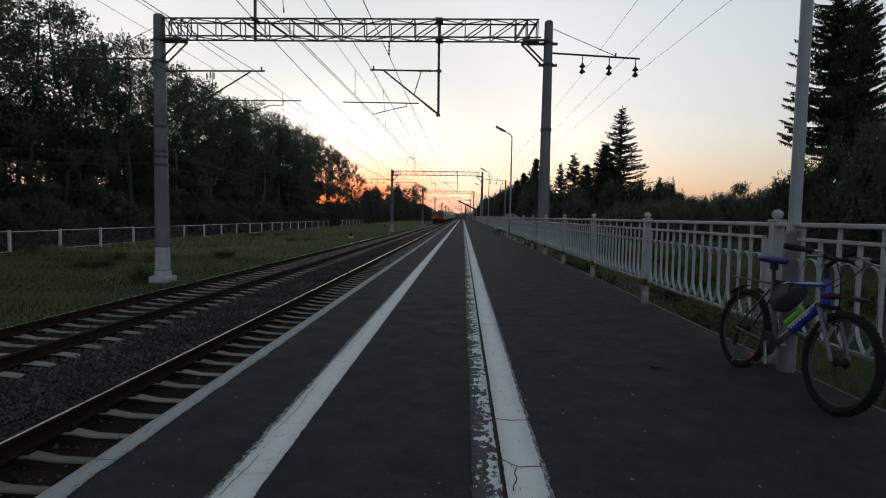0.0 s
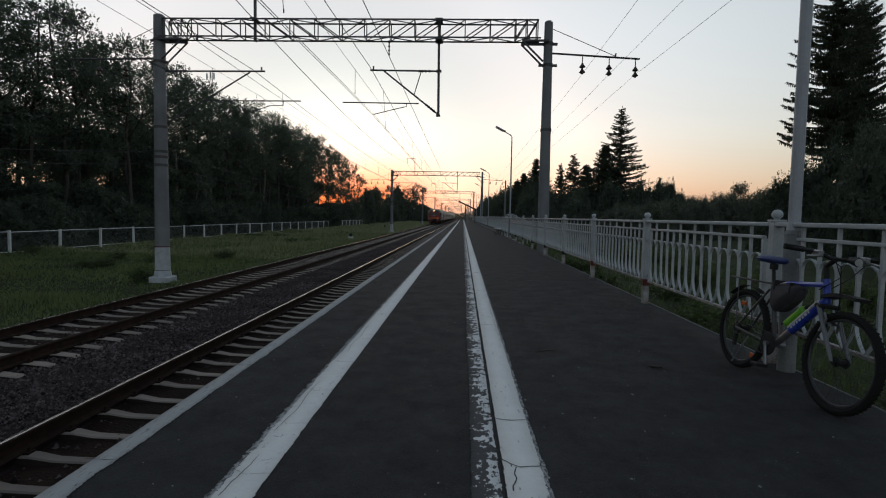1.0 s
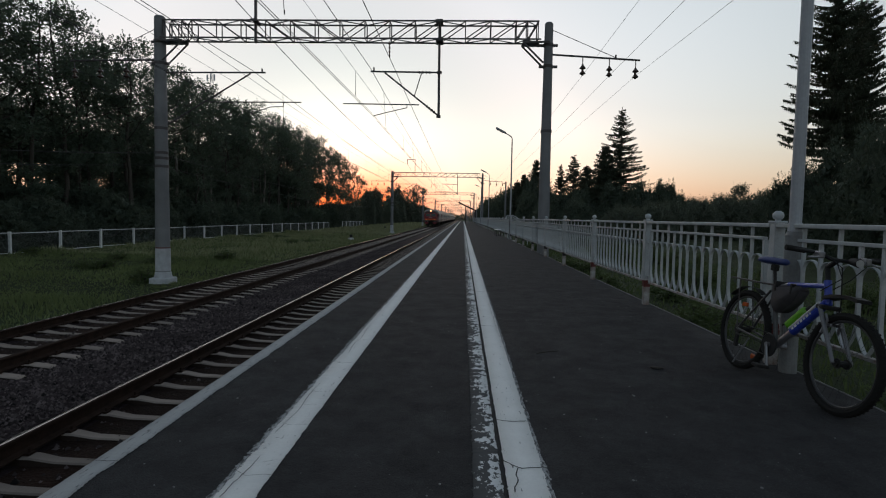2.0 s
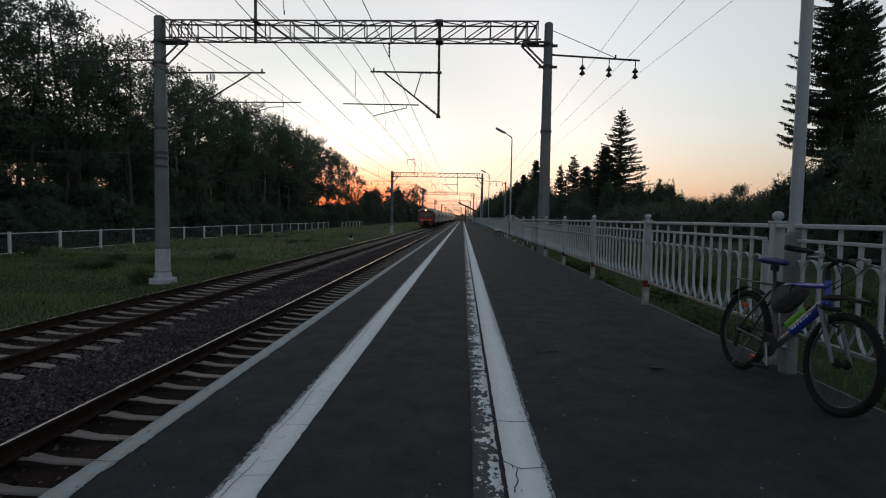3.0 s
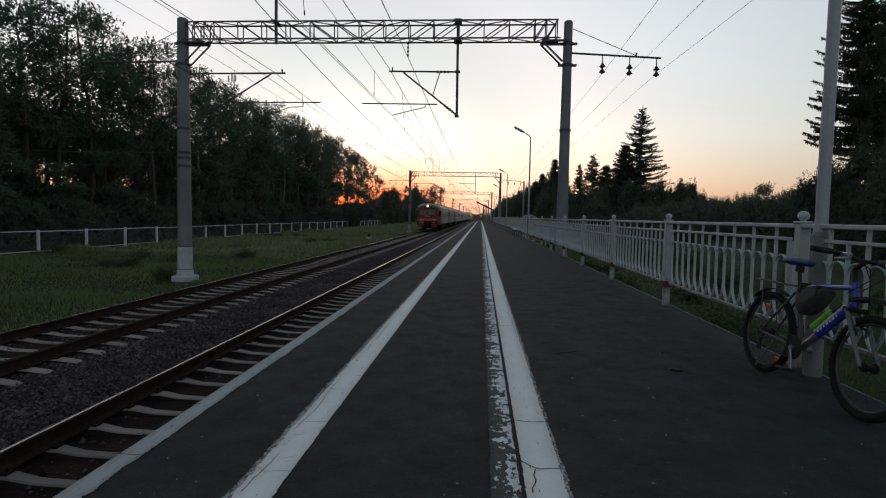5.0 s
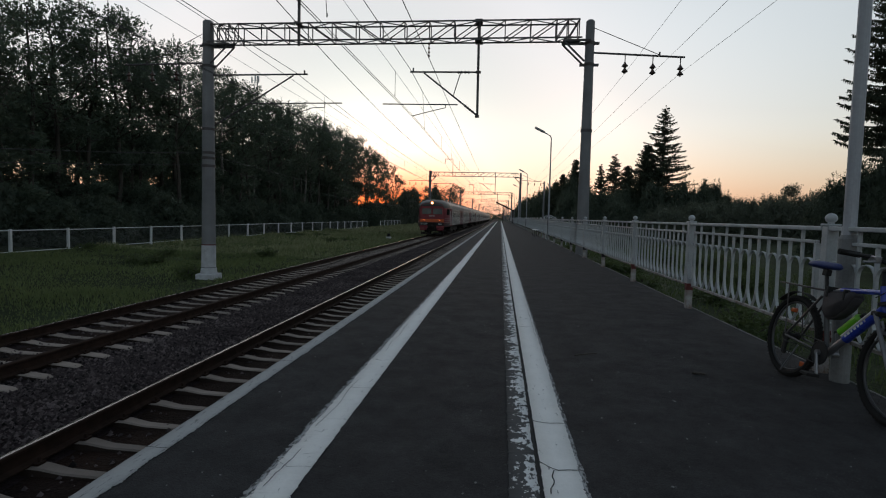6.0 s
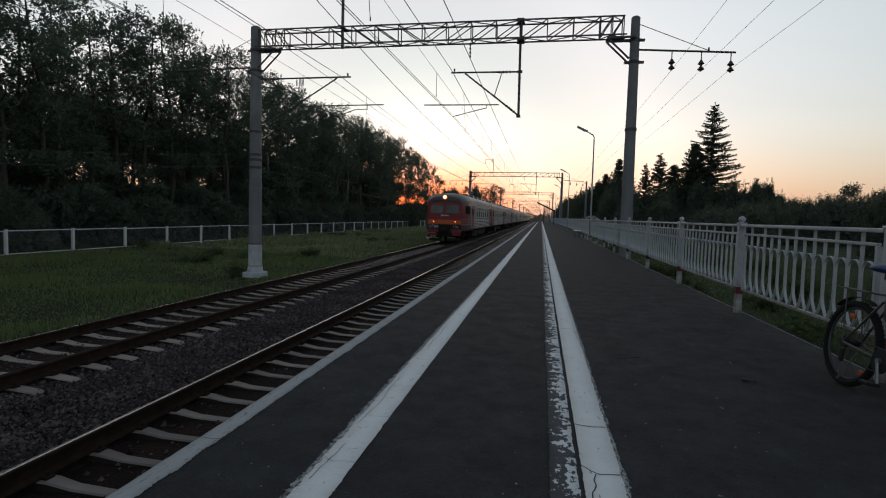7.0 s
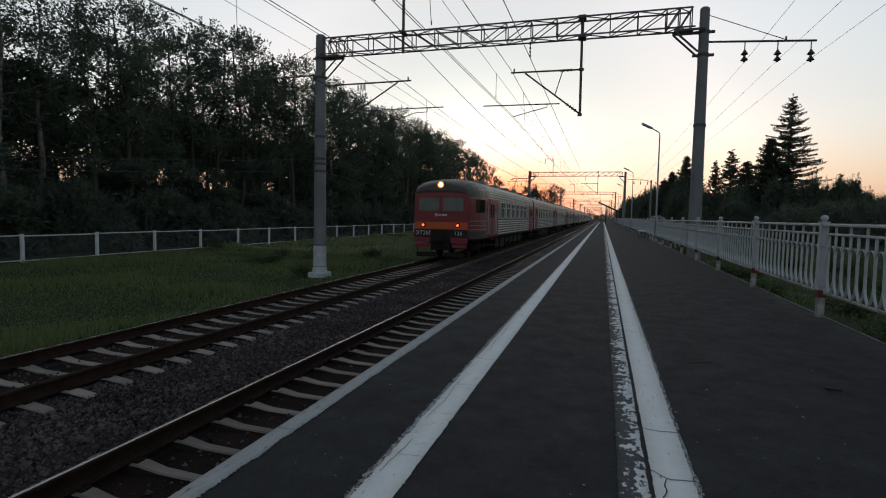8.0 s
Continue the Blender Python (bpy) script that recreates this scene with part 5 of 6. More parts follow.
    for s in (-1, 1):
        for x, z in ((1.735, 3.14), (1.722, 3.27), (1.70, 3.41), (1.65, 3.55)):
            if flute is None:
                bm = bm_new()
                box(bm, -0.018, 0.018, 3.0 if cab else 0.4, CAR_LEN - 0.4, -0.016, 0.016, 0.006)
                flute = part("roof_flute", bm, M_TRAIN_GREY, car, "pale flute along the roof edge", m=pose(s * x, 0, z))
            else:
                share(flute, pose(s * x, 0, z))
    vent = None
    for k in range(5):
        for s in (-1, 1):
            m = pose(s * 0.95, 4.4 + k * 3.5, 3.98)
            if vent is None:
                bm = bm_new()
                box(bm, -0.32, 0.32, -0.6, 0.6, -0.2, 0.12, 0.05)
                vent = part("roof_vent", bm, M_TRAIN_ROOF, car, m=m)
            else:
                share(vent, m)


def build_train():
    train = base("train", label="red and grey electric commuter train approaching on the far track", category="train")
    # leading car
    head = base("driving_car")
    head.parent = train
    bm = bm_new()
    st = [(0.0, 0.77, 0.60), (0.06, 0.785, 0.66), (0.25, 0.83, 0.75), (0.6, 0.90, 0.85), (1.1, 0.97, 0.93), (1.6, 1, 0.97), (2.6, 1, 1), (4.5, 1, 1), (5.6, 1, 1), (CAR_LEN - 3.2, 1, 1), (CAR_LEN - 0.25, 1, 1)]

    def pick_head(kind, y):
        if kind == 3:
            return 1 if y > 2.1 else 5
        if kind == 0:
            return 2
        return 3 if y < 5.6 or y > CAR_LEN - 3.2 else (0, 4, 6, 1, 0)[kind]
    a, b = loft(bm, st, pick_head)
    f = bm.faces.new(a)
    f.material_index = 3
    bm.faces.new(list(reversed(b))).material_index = 2
    part("body", bm, [M_TRAIN_GREY, M_TRAIN_ROOF, M_TRAIN_DARK, M_TRAIN_RED, M_TRAIN_RIB, M_TRAIN_DOME, M_TRAIN_BAND], head, "red cab end and ribbed grey sides")
    # dark dome over the windscreen with the headlight
    bm = bm_new()
    rows = []
    for y, w, zt in ((-0.02, 1.27, 3.30), (-0.06, 1.31, 3.44), (0.0, 1.32, 3.60), (0.16, 1.33, 3.73), (0.5, 1.36, 3.87), (1.2, 1.4, 4.0), (2.2, 1.4, 4.07)):
        ring_pts = []
        for k in range(13):
            u = -1 + 2 * k / 12
            ring_pts.append(bm.verts.new((w * u, y, 3.25 + (zt - 3.25) * (1 - abs(u) ** 3.2))))
        rows.append(ring_pts)
    for p, q in zip(rows, rows[1:]):
        for i in range(12):
            bm.faces.new((p[i], p[i + 1], q[i + 1], q[i]))
    part("cab_dome", bm, M_TRAIN_DOME, head, "dark grey domed cab roof", smooth=True)
    bm = bm_new()
    tube(bm, (0, -0.12, 3.66), (0, 0.4, 3.66), 0.15, 0.2, n=20)
    hl = part("headlight", bm, M_TRAIN_DARK, head)
    bm = bm_new()
    tube(bm, (0, -0.135, 3.66), (0, -0.122, 3.66), 0.105, n=20)
    part("headlight_lens", bm, M_HEADLIGHT, hl, "glowing round headlight")
    # the headlight's orange bloom, added as a glowing ring
    bm = bm_new()
    ring(bm, (0, -0.13, 3.66), 0.145, 0.03, 24, 6)
    part("headlight_rim", bm, M_LAMP_BLOOM, hl, "glowing orange ring added as bloom round the headlight")
    # windscreens
    for s in (-1, 1):
        bm = bm_new()
        vs = box(bm, min(s * 0.1, s * 1.12), max(s * 0.1, s * 1.12), -0.03, 0.02, 2.40, 3.04)
        for q in vs:
            q.co.y += (q.co.z - 2.40) * 0.05 - 0.02
        w = part("windscreen", bm, M_WINDSCREEN, head, "dark sloping windscreen with dusk reflection put into its colour")
        bm = bm_new()
        x0, x1 = min(s * 0.06, s * 1.16), max(s * 0.06, s * 1.16)
        for q in ((x0, x1, 3.04, 3.09), (x0, x1, 2.35, 2.40), (x0, x0 + 0.05, 2.40, 3.04), (x1 - 0.05, x1, 2.40, 3.04)):
            box(bm, q[0], q[1], -0.04, 0.0, q[2], q[3])
        part("windscreen_frame", bm, M_TRAIN_RED, w)
    bm = bm_new()
    box(bm, -1.34, 1.34, -0.045, 0.02, 1.52, 1.86, 0.01)
    part("orange_band", bm, M_TRAIN_ORANGE, head, "orange band round the cab front")
    bm = bm_new()
    box(bm, -1.33, -0.45, -0.05, 0.02, 1.14, 1.5, 0.01), box(bm, 0.45, 1.33, -0.05, 0.02, 1.14, 1.5, 0.01)
    part("number_panel", bm, M_BLACK, head, "black panels with white lettering")
    for s in (-1, 1):
        bm = bm_new()
        tube(bm, (s * 0.87, -0.1, 1.72), (s * 0.87, -0.03, 1.72), 0.09, 0.12, n=18)
        ml = part("marker_lamp", bm, M_TRAIN_DARK, head)
        bm = bm_new()
        tube(bm, (s * 0.87, -0.112, 1.72), (s * 0.87, -0.101, 1.72), 0.06, n=18)
        part("marker_lens", bm, M_MARKER, ml, "glowing buffer lamp")
    text_part("class_lettering", "ЭТ2М", 0.285, pose(-0.89, -0.056, 1.32, 90, 0, 0), head, M_TRAIN_WHITE)
    text_part("class_lettering", "126", 0.285, pose(0.89, -0.056, 1.32, 90, 0, 0), head, M_TRAIN_WHITE)
    bm = bm_new()
    for x0, x1, z0, z1 in ((-0.3, -0.18, 2.14, 2.28), (-0.14, 0.0, 2.16, 2.24), (0.03, 0.3, 2.17, 2.25)):
        box(bm, x0, x1, -0.012, 0.01, z0, z1, 0.01)
    part("emblem", bm, M_TRAIN_WHITE, head, "small silver emblem bars")
    for s in (-1, 1):
        bm = bm_new()
        box(bm, min(s * 0.52, s * 1.36), max(s * 0.52, s * 1.36), -0.06, 0.1, 0.84, 1.06, 0.01)
        box(bm, min(s * 0.6, s * 1.3), max(s * 0.6, s * 1.3), -0.05, 0.1, 0.62, 0.80, 0.01)
        part("buffer_beam", bm, M_TRAIN_RED, head, "red beam under the cab")
        bm = bm_new()
        sweep(bm, [(s * 1.2, 0.0, 0.62), (s * 1.15, -0.05, 0.3), (s * 0.3, -0.1, 0.22)], 0.03, 6)
        box(bm, min(s * 0.2, s * 1.2), max(s * 0.2, s * 1.2), -0.08, -0.04, 0.18, 0.40, 0.005)
        part("plough", bm, M_TRAIN_DARK, head, "dark rail guard")
    bm = bm_new()
    box(bm, -0.5, 0.5, -0.02, 0.6, 0.5, 1.5, 0.03)
    box(bm, -0.16, 0.16, -0.45, 0.0, 0.9, 1.2, 0.04)
    ball(bm, (0, -0.5, 1.05), 0.2, (0.9, 0.8, 1.0))
    for x in (-0.34, 0.34):
        sweep(bm, [(x, -0.02, 1.0), (x, -0.22, 0.75), (x * 0.9, -0.1, 0.5)], 0.03, 6)
    part("coupler", bm, M_TRAIN_DARK, head)
    # cab sides follow the narrowing nose: pale stripes, a grey skirt and the driver's window
    def nose(bm, s, y0, y1, z0, z1, out):
        rows = []
        for k in range(7):
            y = y0 + (y1 - y0) * k / 6
            x = s * 1.745 * float(np.interp(y, [q[0] for q in st], [q[1] for q in st]))
            rows.append([bm.verts.new((x + s * d, y, z)) for d, z in ((-0.03, z0), (out, z0), (out, z1), (-0.03, z1))])
        for p, q in zip(rows, rows[1:]):
            for i in range(4):
                bm.faces.new((p[i], p[(i + 1) % 4], q[(i + 1) % 4], q[i]))
        bm.faces.new(rows[0]), bm.faces.new(list(reversed(rows[-1])))

    for s in (-1, 1):
        for z in (1.50, 1.71, 1.92):
            bm = bm_new()
            nose(bm, s, 0.12, 2.3, z, z + 0.035, 0.034)
            part("trim_strip", bm, M_TRAIN_BAND, head, "thin pale stripe on the cab side")
        bm = bm_new()
        nose(bm, s, 0.06, 2.4, 1.08, 1.42, 0.026)
        part("skirt_panel", bm, M_TRAIN_RIB, head, "dark panel below the cab stripes")
        bm = bm_new()
        nose(bm, s, 0.62, 1.95, 2.36, 3.0, 0.012)
        part("cab_window", bm, M_WINDOW, head)
        bm = bm_new()
        for y in (2.62, 4.86):
            tube(bm, (s * 1.80, y, 1.25), (s * 1.80, y, 2.75), 0.02, n=6)
            for z in (1.3, 2.7):
                tube(bm, (s * 1.73, y, z), (s * 1.80, y, z), 0.016, n=5)
        part("door_handrail", bm, M_TRAIN_WHITE, head, "white handrails beside the cab door")
        bm = bm_new()
        for k, (z, h) in enumerate(((2.95, 0.09), (2.78, 0.07), (2.6, 0.1), (2.42, 0.06), (2.24, 0.08))):
            box(bm, s * 1.76 - 0.008, s * 1.76 + 0.008, 2.78 + 0.03 * (k % 2), 2.92 + 0.03 * (k % 2), z - h / 2, z + h / 2)
        part("lettering", bm, M_TRAIN_WHITE, head, "small white lettering bars beside the door")
    fill_car(head, True)
    # following cars: one is built and copied as parts
    proto = base("car")
    proto.parent = train
    bm = bm_new()

    def pick_car(kind, y):
        if kind == 3:
            return 1
        if kind == 0:
            return 2
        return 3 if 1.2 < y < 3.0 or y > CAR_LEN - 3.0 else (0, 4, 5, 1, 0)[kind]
    a, b = loft(bm, [(0.25, 1, 1), (1.2, 1, 1), (3.0, 1, 1), (CAR_LEN - 3.0, 1, 1), (CAR_LEN - 1.2, 1, 1), (CAR_LEN - 0.25, 1, 1)], pick_car)
    bm.faces.new(a).material_index = 2
    bm.faces.new(list(reversed(b))).material_index = 2
    part("body", bm, [M_TRAIN_GREY, M_TRAIN_ROOF, M_TRAIN_DARK, M_TRAIN_RED, M_TRAIN_RIB, M_TRAIN_BAND], proto, "ribbed grey sides with red door bays")
    bm = bm_new()
    for k in range(5):
        z0, z1 = 1.1, 3.7
        box(bm, -0.9 - 0.04 * (k % 2), 0.9 + 0.04 * (k % 2), -0.3 + k * 0.12, -0.2 + k * 0.12, z0, z1)
    part("gangway", bm, M_BLACK, proto)
    fill_car(proto, False)
    proto.matrix_local = pose(0, CAR_LEN, 0)
    for k in range(2, 11):
        copy_thing(proto, pose(0, CAR_LEN * k, 0))
    # raised pantograph on the second car
    for y in (CAR_LEN + 4.0, CAR_LEN * 3 + 4.0, CAR_LEN * 5 + 4.0):
        bm = bm_new()
        box(bm, -0.9, 0.9, y - 0.9, y + 0.9, 4.1, 4.2)
        for s in (-1, 1):
            tube(bm, (s * 0.6, y - 0.8, 4.32), (s * 0.5, y + 1.0, 5.05), 0.025, n=6)
            tube(bm, (s * 0.5, y + 1.0, 5.05), (s * 0.45, y, 5.75), 0.02, n=6)
            tube(bm, (s * 0.6, y + 0.8, 4.32), (s * 0.5, y - 1.0, 5.05), 0.025, n=6)
            tube(bm, (s * 0.5, y - 1.0, 5.05), (s * 0.45, y, 5.75), 0.02, n=6)
            insulator(bm, (s * 0.7, y - 0.7, 4.0), (s * 0.7, y - 0.7, 4.15), 0.07, 2)
        for d in (-1.0, 1.0):
            tube(bm, (-0.5, y + d, 5.05), (0.5, y + d, 5.05), 0.02, n=6)
        for d in (-0.2, 0.2):
            sweep(bm, [(-1.0, y + d, 5.66), (-0.75, y + d, 5.8), (0.75, y + d, 5.8), (1.0, y + d, 5.66)], 0.025, 6)
        part("pantograph", bm, M_STEEL, train, "raised current collector")
    return train


# ---- trees ----
def leaf_cloud(centres, radii, per, size, rng, flat=0.8):
    """Rhombic leaves strewn round cluster centres; returns vertices and faces."""
    centres, radii = np.asarray(centres, float), np.asarray(radii, float)
    n = len(centres) * per
    c, r = np.repeat(centres, per, 0), np.repeat(radii, per)
    d = rng.normal(size=(n, 3))
    d /= np.linalg.norm(d, axis=1)[:, None]
    p = c + d * (r * rng.random(n) ** 0.45)[:, None] * np.array((1, 1, flat))
    u = rng.normal(size=(n, 3))
    u /= np.linalg.norm(u, axis=1)[:, None]
    w = np.cross(u, rng.normal(size=(n, 3)))
    w /= np.linalg.norm(w, axis=1)[:, None]
    s = (size * rng.uniform(0.55, 1.35, n))[:, None]
    u, w = u * s, w * s * 0.55
    v = np.stack([p - u, p + u + w, p + u - w], 1).reshape(-1, 3)
    f = np.arange(n * 3).reshape(-1, 3)
    return v, f


def broad_tree(seed, height, spread, low, leaf_mat, bark, leaf=0.10, sprays=40, per=14, lobes=18, label="", reach=(0.5, 0.95)):
    """A tapered trunk, rising limbs, and a crown of separate leafy shoots with gaps between them."""
    rng, nr = random.Random(seed), np.random.default_rng(seed)
    tree = base("tree", label=label, category="tree", group="trees at the forest edge")
    bm = bm_new()
    pts, rad, lean = [], [], Vector((rng.gauss(0, 0.03), rng.gauss(0, 0.03), 0))
    p = Vector((0, 0, -0.4))
    for i in range(12):
        pts.append(p.copy()), rad.append(height * 0.0115 * (1 - i / 12.5) + 0.015)
        p += Vector((rng.gauss(0, 0.12) + lean.x, rng.gauss(0, 0.12) + lean.y, (height - 0.4) / 11.5))
    sweep(bm, pts, rad, 7)
    roots, ways = [], []
    for k in range(lobes):
        up = (k + rng.random() * 0.7) / lobes
        t = low + (0.95 - low) * up
        i = min(10, int(t * 11))
        q = pts[i].lerp(pts[i + 1], t * 11 - i)
        ang = k * 2.4 + rng.uniform(-0.6, 0.6)
        shape = min(1.0, 0.6 + 1.2 * up) * (1 - 0.6 * up ** 3)
        out = spread * shape * rng.uniform(0.35, 0.95)
        c = q + Vector((math.cos(ang) * out, math.sin(ang) * out, out * rng.uniform(0.3, 0.8)))
        r = spread * rng.uniform(0.20, 0.36) * (1 - 0.2 * up)
        mid = q.lerp(c, 0.55) + Vector((rng.gauss(0, 0.1), rng.gauss(0, 0.1), -0.15))
        sweep(bm, [q, mid, c], [rad[i] * 0.45, rad[i] * 0.3, 0.016], 4)
        many = int(sprays * rng.choice((0.3, 0.6, 1.3, 2.0)))
        d = nr.normal(size=(many, 3))
        d /= np.linalg.norm(d, axis=1)[:, None]
        w = np.array(c) + d * (r * (0.25 + 0.75 * nr.random(many) ** 0.6))[:, None] * np.array((1.0, 1.0, 0.85))
        for e in w[:6]:
            sweep(bm, [c, Vector(e)], [0.024, 0.008], 3)
        g = d * 0.7 + np.array((0, 0, 0.75)) + nr.normal(0, 0.35, (many, 3))
        roots.append(w), ways.append(g / np.linalg.norm(g, axis=1)[:, None] * nr.uniform(*reach, many)[:, None])
    part("trunk", bm, bark, tree, smooth=True)
    v, f = shoot_leaves(np.concatenate(roots), np.concatenate(ways), per, leaf, nr)
    raw("crown", v, f, leaf_mat, tree)
    return tree


def shoot_leaves(roots, ways, per, size, rng):
    """Leaves set along short shoots, each leaf pointing out and forward; returns vertices and faces."""
    n = len(roots) * per
    s = np.tile(np.linspace(0.0, 1.0, per), len(roots))[:, None]
    g = np.repeat(ways, per, 0)
    side = rng.normal(size=(n, 3))
    side /= np.linalg.norm(side, axis=1)[:, None]
    p = np.repeat(roots, per, 0) + g * s + side * 0.10 * (1.15 - s)
    u = g / np.linalg.norm(g, axis=1)[:, None] * 0.7 + side
    u /= np.linalg.norm(u, axis=1)[:, None]
    w = np.cross(u, rng.normal(size=(n, 3)))
    w /= np.linalg.norm(w, axis=1)[:, None]
    k = (size * rng.uniform(0.6, 1.35, n))[:, None]
    v = np.stack([p, p + u * k * 1.1 + w * k * 0.5, p + u * k * 2.0, p + u * k * 1.1 - w * k * 0.5], 1).reshape(-1, 3)
    return v, np.arange(n * 4).reshape(-1, 4)


def spruce_tree(seed, height, spread, label, gap=0.62, low=0.06, boughs=7, shape=0.62, curtain=1.0, droop=0.26, full=1.0):
    """Whorls of separate boughs with upturned tips and hanging twigs; the trunk shows between them."""
    rng = random.Random(seed)
    tree = base("spruce", label=label, category="spruce tree", group="spruces beyond the fence")
    bm = bm_new()
    sweep(bm, [(0, 0, -0.4), (0.03, 0.02, height * 0.3), (0, 0.03, height * 0.65), (0, 0, height)], [height * 0.012, height * 0.010, height * 0.006, 0.02], 8)
    P, U, W = [], [], []

    def twig(p, g, w):
        P.append(p), U.append(tuple(g))
        W.append(tuple(g.cross(Vector((rng.gauss(0, 1), rng.gauss(0, 1), rng.gauss(0, 1)))).normalized() * w))

    z = height * low
    while z < height - 0.25:
        t = z / height
        top = spread * (1 - t) ** shape + 0.10
        a0 = rng.random() * 6.28
        nb = max(4, int(boughs * (0.75 + 0.25 * min(1, (1 - t) * 2)) + rng.random()))
        for k in range(nb):
            a = a0 + 6.283 * k / nb + rng.uniform(-0.35, 0.35)
            L = top * rng.choice((0.42, 0.6, 0.75, 0.9, 1.0, 1.05)) * rng.uniform(0.85, 1.12)
            zb = z + rng.uniform(-0.65, 0.65) * gap
            dx, dy = math.cos(a), math.sin(a)
            rise = -droop + (droop + 0.16) * t + rng.uniform(-0.17, 0.17)
            m = max(3, int(L / 0.15))
            pts = [(dx * L * i / m, dy * L * i / m, zb + L * (rise * i / m + 0.16 * (i / m) ** 3)) for i in range(m + 1)]
            if L > 0.4:
                sweep(bm, [pts[0], pts[m // 2], pts[-1]], [0.035, 0.022, 0.008], 4)
            for i in range(1, m + 1):
                s = i / m
                half = 0.14 + 0.22 * L * min(s * 2.2, 1.15 - s)
                hang = (0.16 + 0.26 * (1 - t) * (1.1 - 0.4 * s)) * curtain
                for q in range(9):
                    side = rng.uniform(-1, 1)
                    b = (pts[i][0] - dy * side * half, pts[i][1] + dx * side * half, pts[i][2] - 0.10 * abs(side))
                    if q < 6:
                        twig(b, Vector((dx * 0.25, dy * 0.25, -1.0 - rng.random())).normalized() * hang * rng.uniform(0.5, 1.3), rng.uniform(0.035, 0.07) * full)
                    else:
                        twig(b, Vector((dx - dy * side * 0.9, dy + dx * side * 0.9, rng.uniform(-0.1, 0.5))).normalized() * rng.uniform(0.12, 0.28) * full, rng.uniform(0.03, 0.06) * full)
        z += gap * (0.5 + 0.75 * (1 - t)) * rng.uniform(0.8, 1.2)
    for k in range(14):
        twig((0, 0, height - 0.25 + k * 0.02), Vector((rng.gauss(0, 0.5), rng.gauss(0, 0.5), 0.8)).normalized() * 0.22, 0.04)
    part("trunk", bm, M_BARK, tree)
    P, U, W = np.array(P), np.array(U), np.array(W)
    v = np.stack([P - U * 0.2 - W, P + U, P - U * 0.2 + W], 1).reshape(-1, 3)
    raw("crown", v, np.arange(len(v)).reshape(-1, 3), M_NEEDLE, tree)
    return tree


def bush(seed, w, h, label, mat=None, per=30, leaf=0.09, n=70, tuft=(0.10, 0.20)):
    nr = np.random.default_rng(seed)
    b = base("bush", label=label, category="bush", group="bushes along the line")
    d = nr.normal(size=(n, 3))
    d /= np.linalg.norm(d, axis=1)[:, None]
    c = d * (nr.random(n) ** 0.4)[:, None] * np.array((w / 2, w / 2, h / 2)) + np.array((0, 0, h * 0.48))
    c[:, 2] = np.maximum(c[:, 2], 0.15)
    v, f = leaf_cloud(c, nr.uniform(*tuft, n) * w, per, leaf, nr)
    v2, f2 = leaf_cloud(c * np.array((0.68, 0.68, 0.74)), nr.uniform(0.08, 0.13, n) * w, 7, leaf * 2.6, nr)
    v, f = np.concatenate([v, v2]), np.concatenate([f, f2 + len(v)])
    v[:, 2] = np.maximum(v[:, 2], -0.1)
    raw("foliage", v, f, mat or M_BUSH, b)
    bm = bm_new()
    rng = random.Random(seed)
    for k in range(9):
        a = rng.random() * 6.28
        sweep(bm, [(0.1 * math.cos(a), 0.1 * math.sin(a), -0.15), (w * 0.15 * math.cos(a), w * 0.15 * math.sin(a), h * 0.4), (w * 0.33 * math.cos(a), w * 0.33 * math.sin(a), h * 0.75)], [0.03, 0.02, 0.006], 5)
    part("stem", bm, M_BARK, b)
    return b


def thicket(seed, w, h, label, mat):
    """A broad shrub with a closed, gently lobed leafy surface over a dense inside, unit size w by h."""
    nr = np.random.default_rng(seed)
    b = base("bush", label=label, category="bush", group="bushes along the line")
    n = 620
    d = nr.normal(size=(n, 3))
    d[:, 2] = np.abs(d[:, 2]) * 0.9 - 0.1
    d /= np.linalg.norm(d, axis=1)[:, None]
    lump = np.array([1 + 0.20 * noise.noise((q[0] * 2.2, q[1] * 2.2, q[2] * 2.2 + seed)) + 0.10 * noise.noise((q[0] * 6, q[1] * 6, q[2] * 6 + seed)) for q in d])
    c = d * (lump * (0.86 + 0.12 * nr.random(n)))[:, None] * np.array((w / 2, w / 2, h * 0.94))
    c[:, 2] = np.maximum(c[:, 2], 0.1)
    v, f = leaf_cloud(c, nr.uniform(0.035, 0.07, n) * w, 22, 0.05, nr)
    v2, f2 = leaf_cloud(c * 0.86, np.full(n, 0.07 * w), 8, 0.20, nr)
    v = np.concatenate([v, v2])
    v[:, 2] = np.maximum(v[:, 2], -0.1)
    raw("foliage", v, np.concatenate([f, f2 + len(v) - len(v2)]), mat, b)
    bm = bm_new()
    rng = random.Random(seed)
    for k in range(9):
        a = rng.random() * 6.28
        sweep(bm, [(0.1 * math.cos(a), 0.1 * math.sin(a), -0.15), (w * 0.15 * math.cos(a), w * 0.15 * math.sin(a), h * 0.4), (w * 0.33 * math.cos(a), w * 0.33 * math.sin(a), h * 0.7)], [0.04, 0.025, 0.01], 5)
    part("stem", bm, M_BARK, b)
    return b


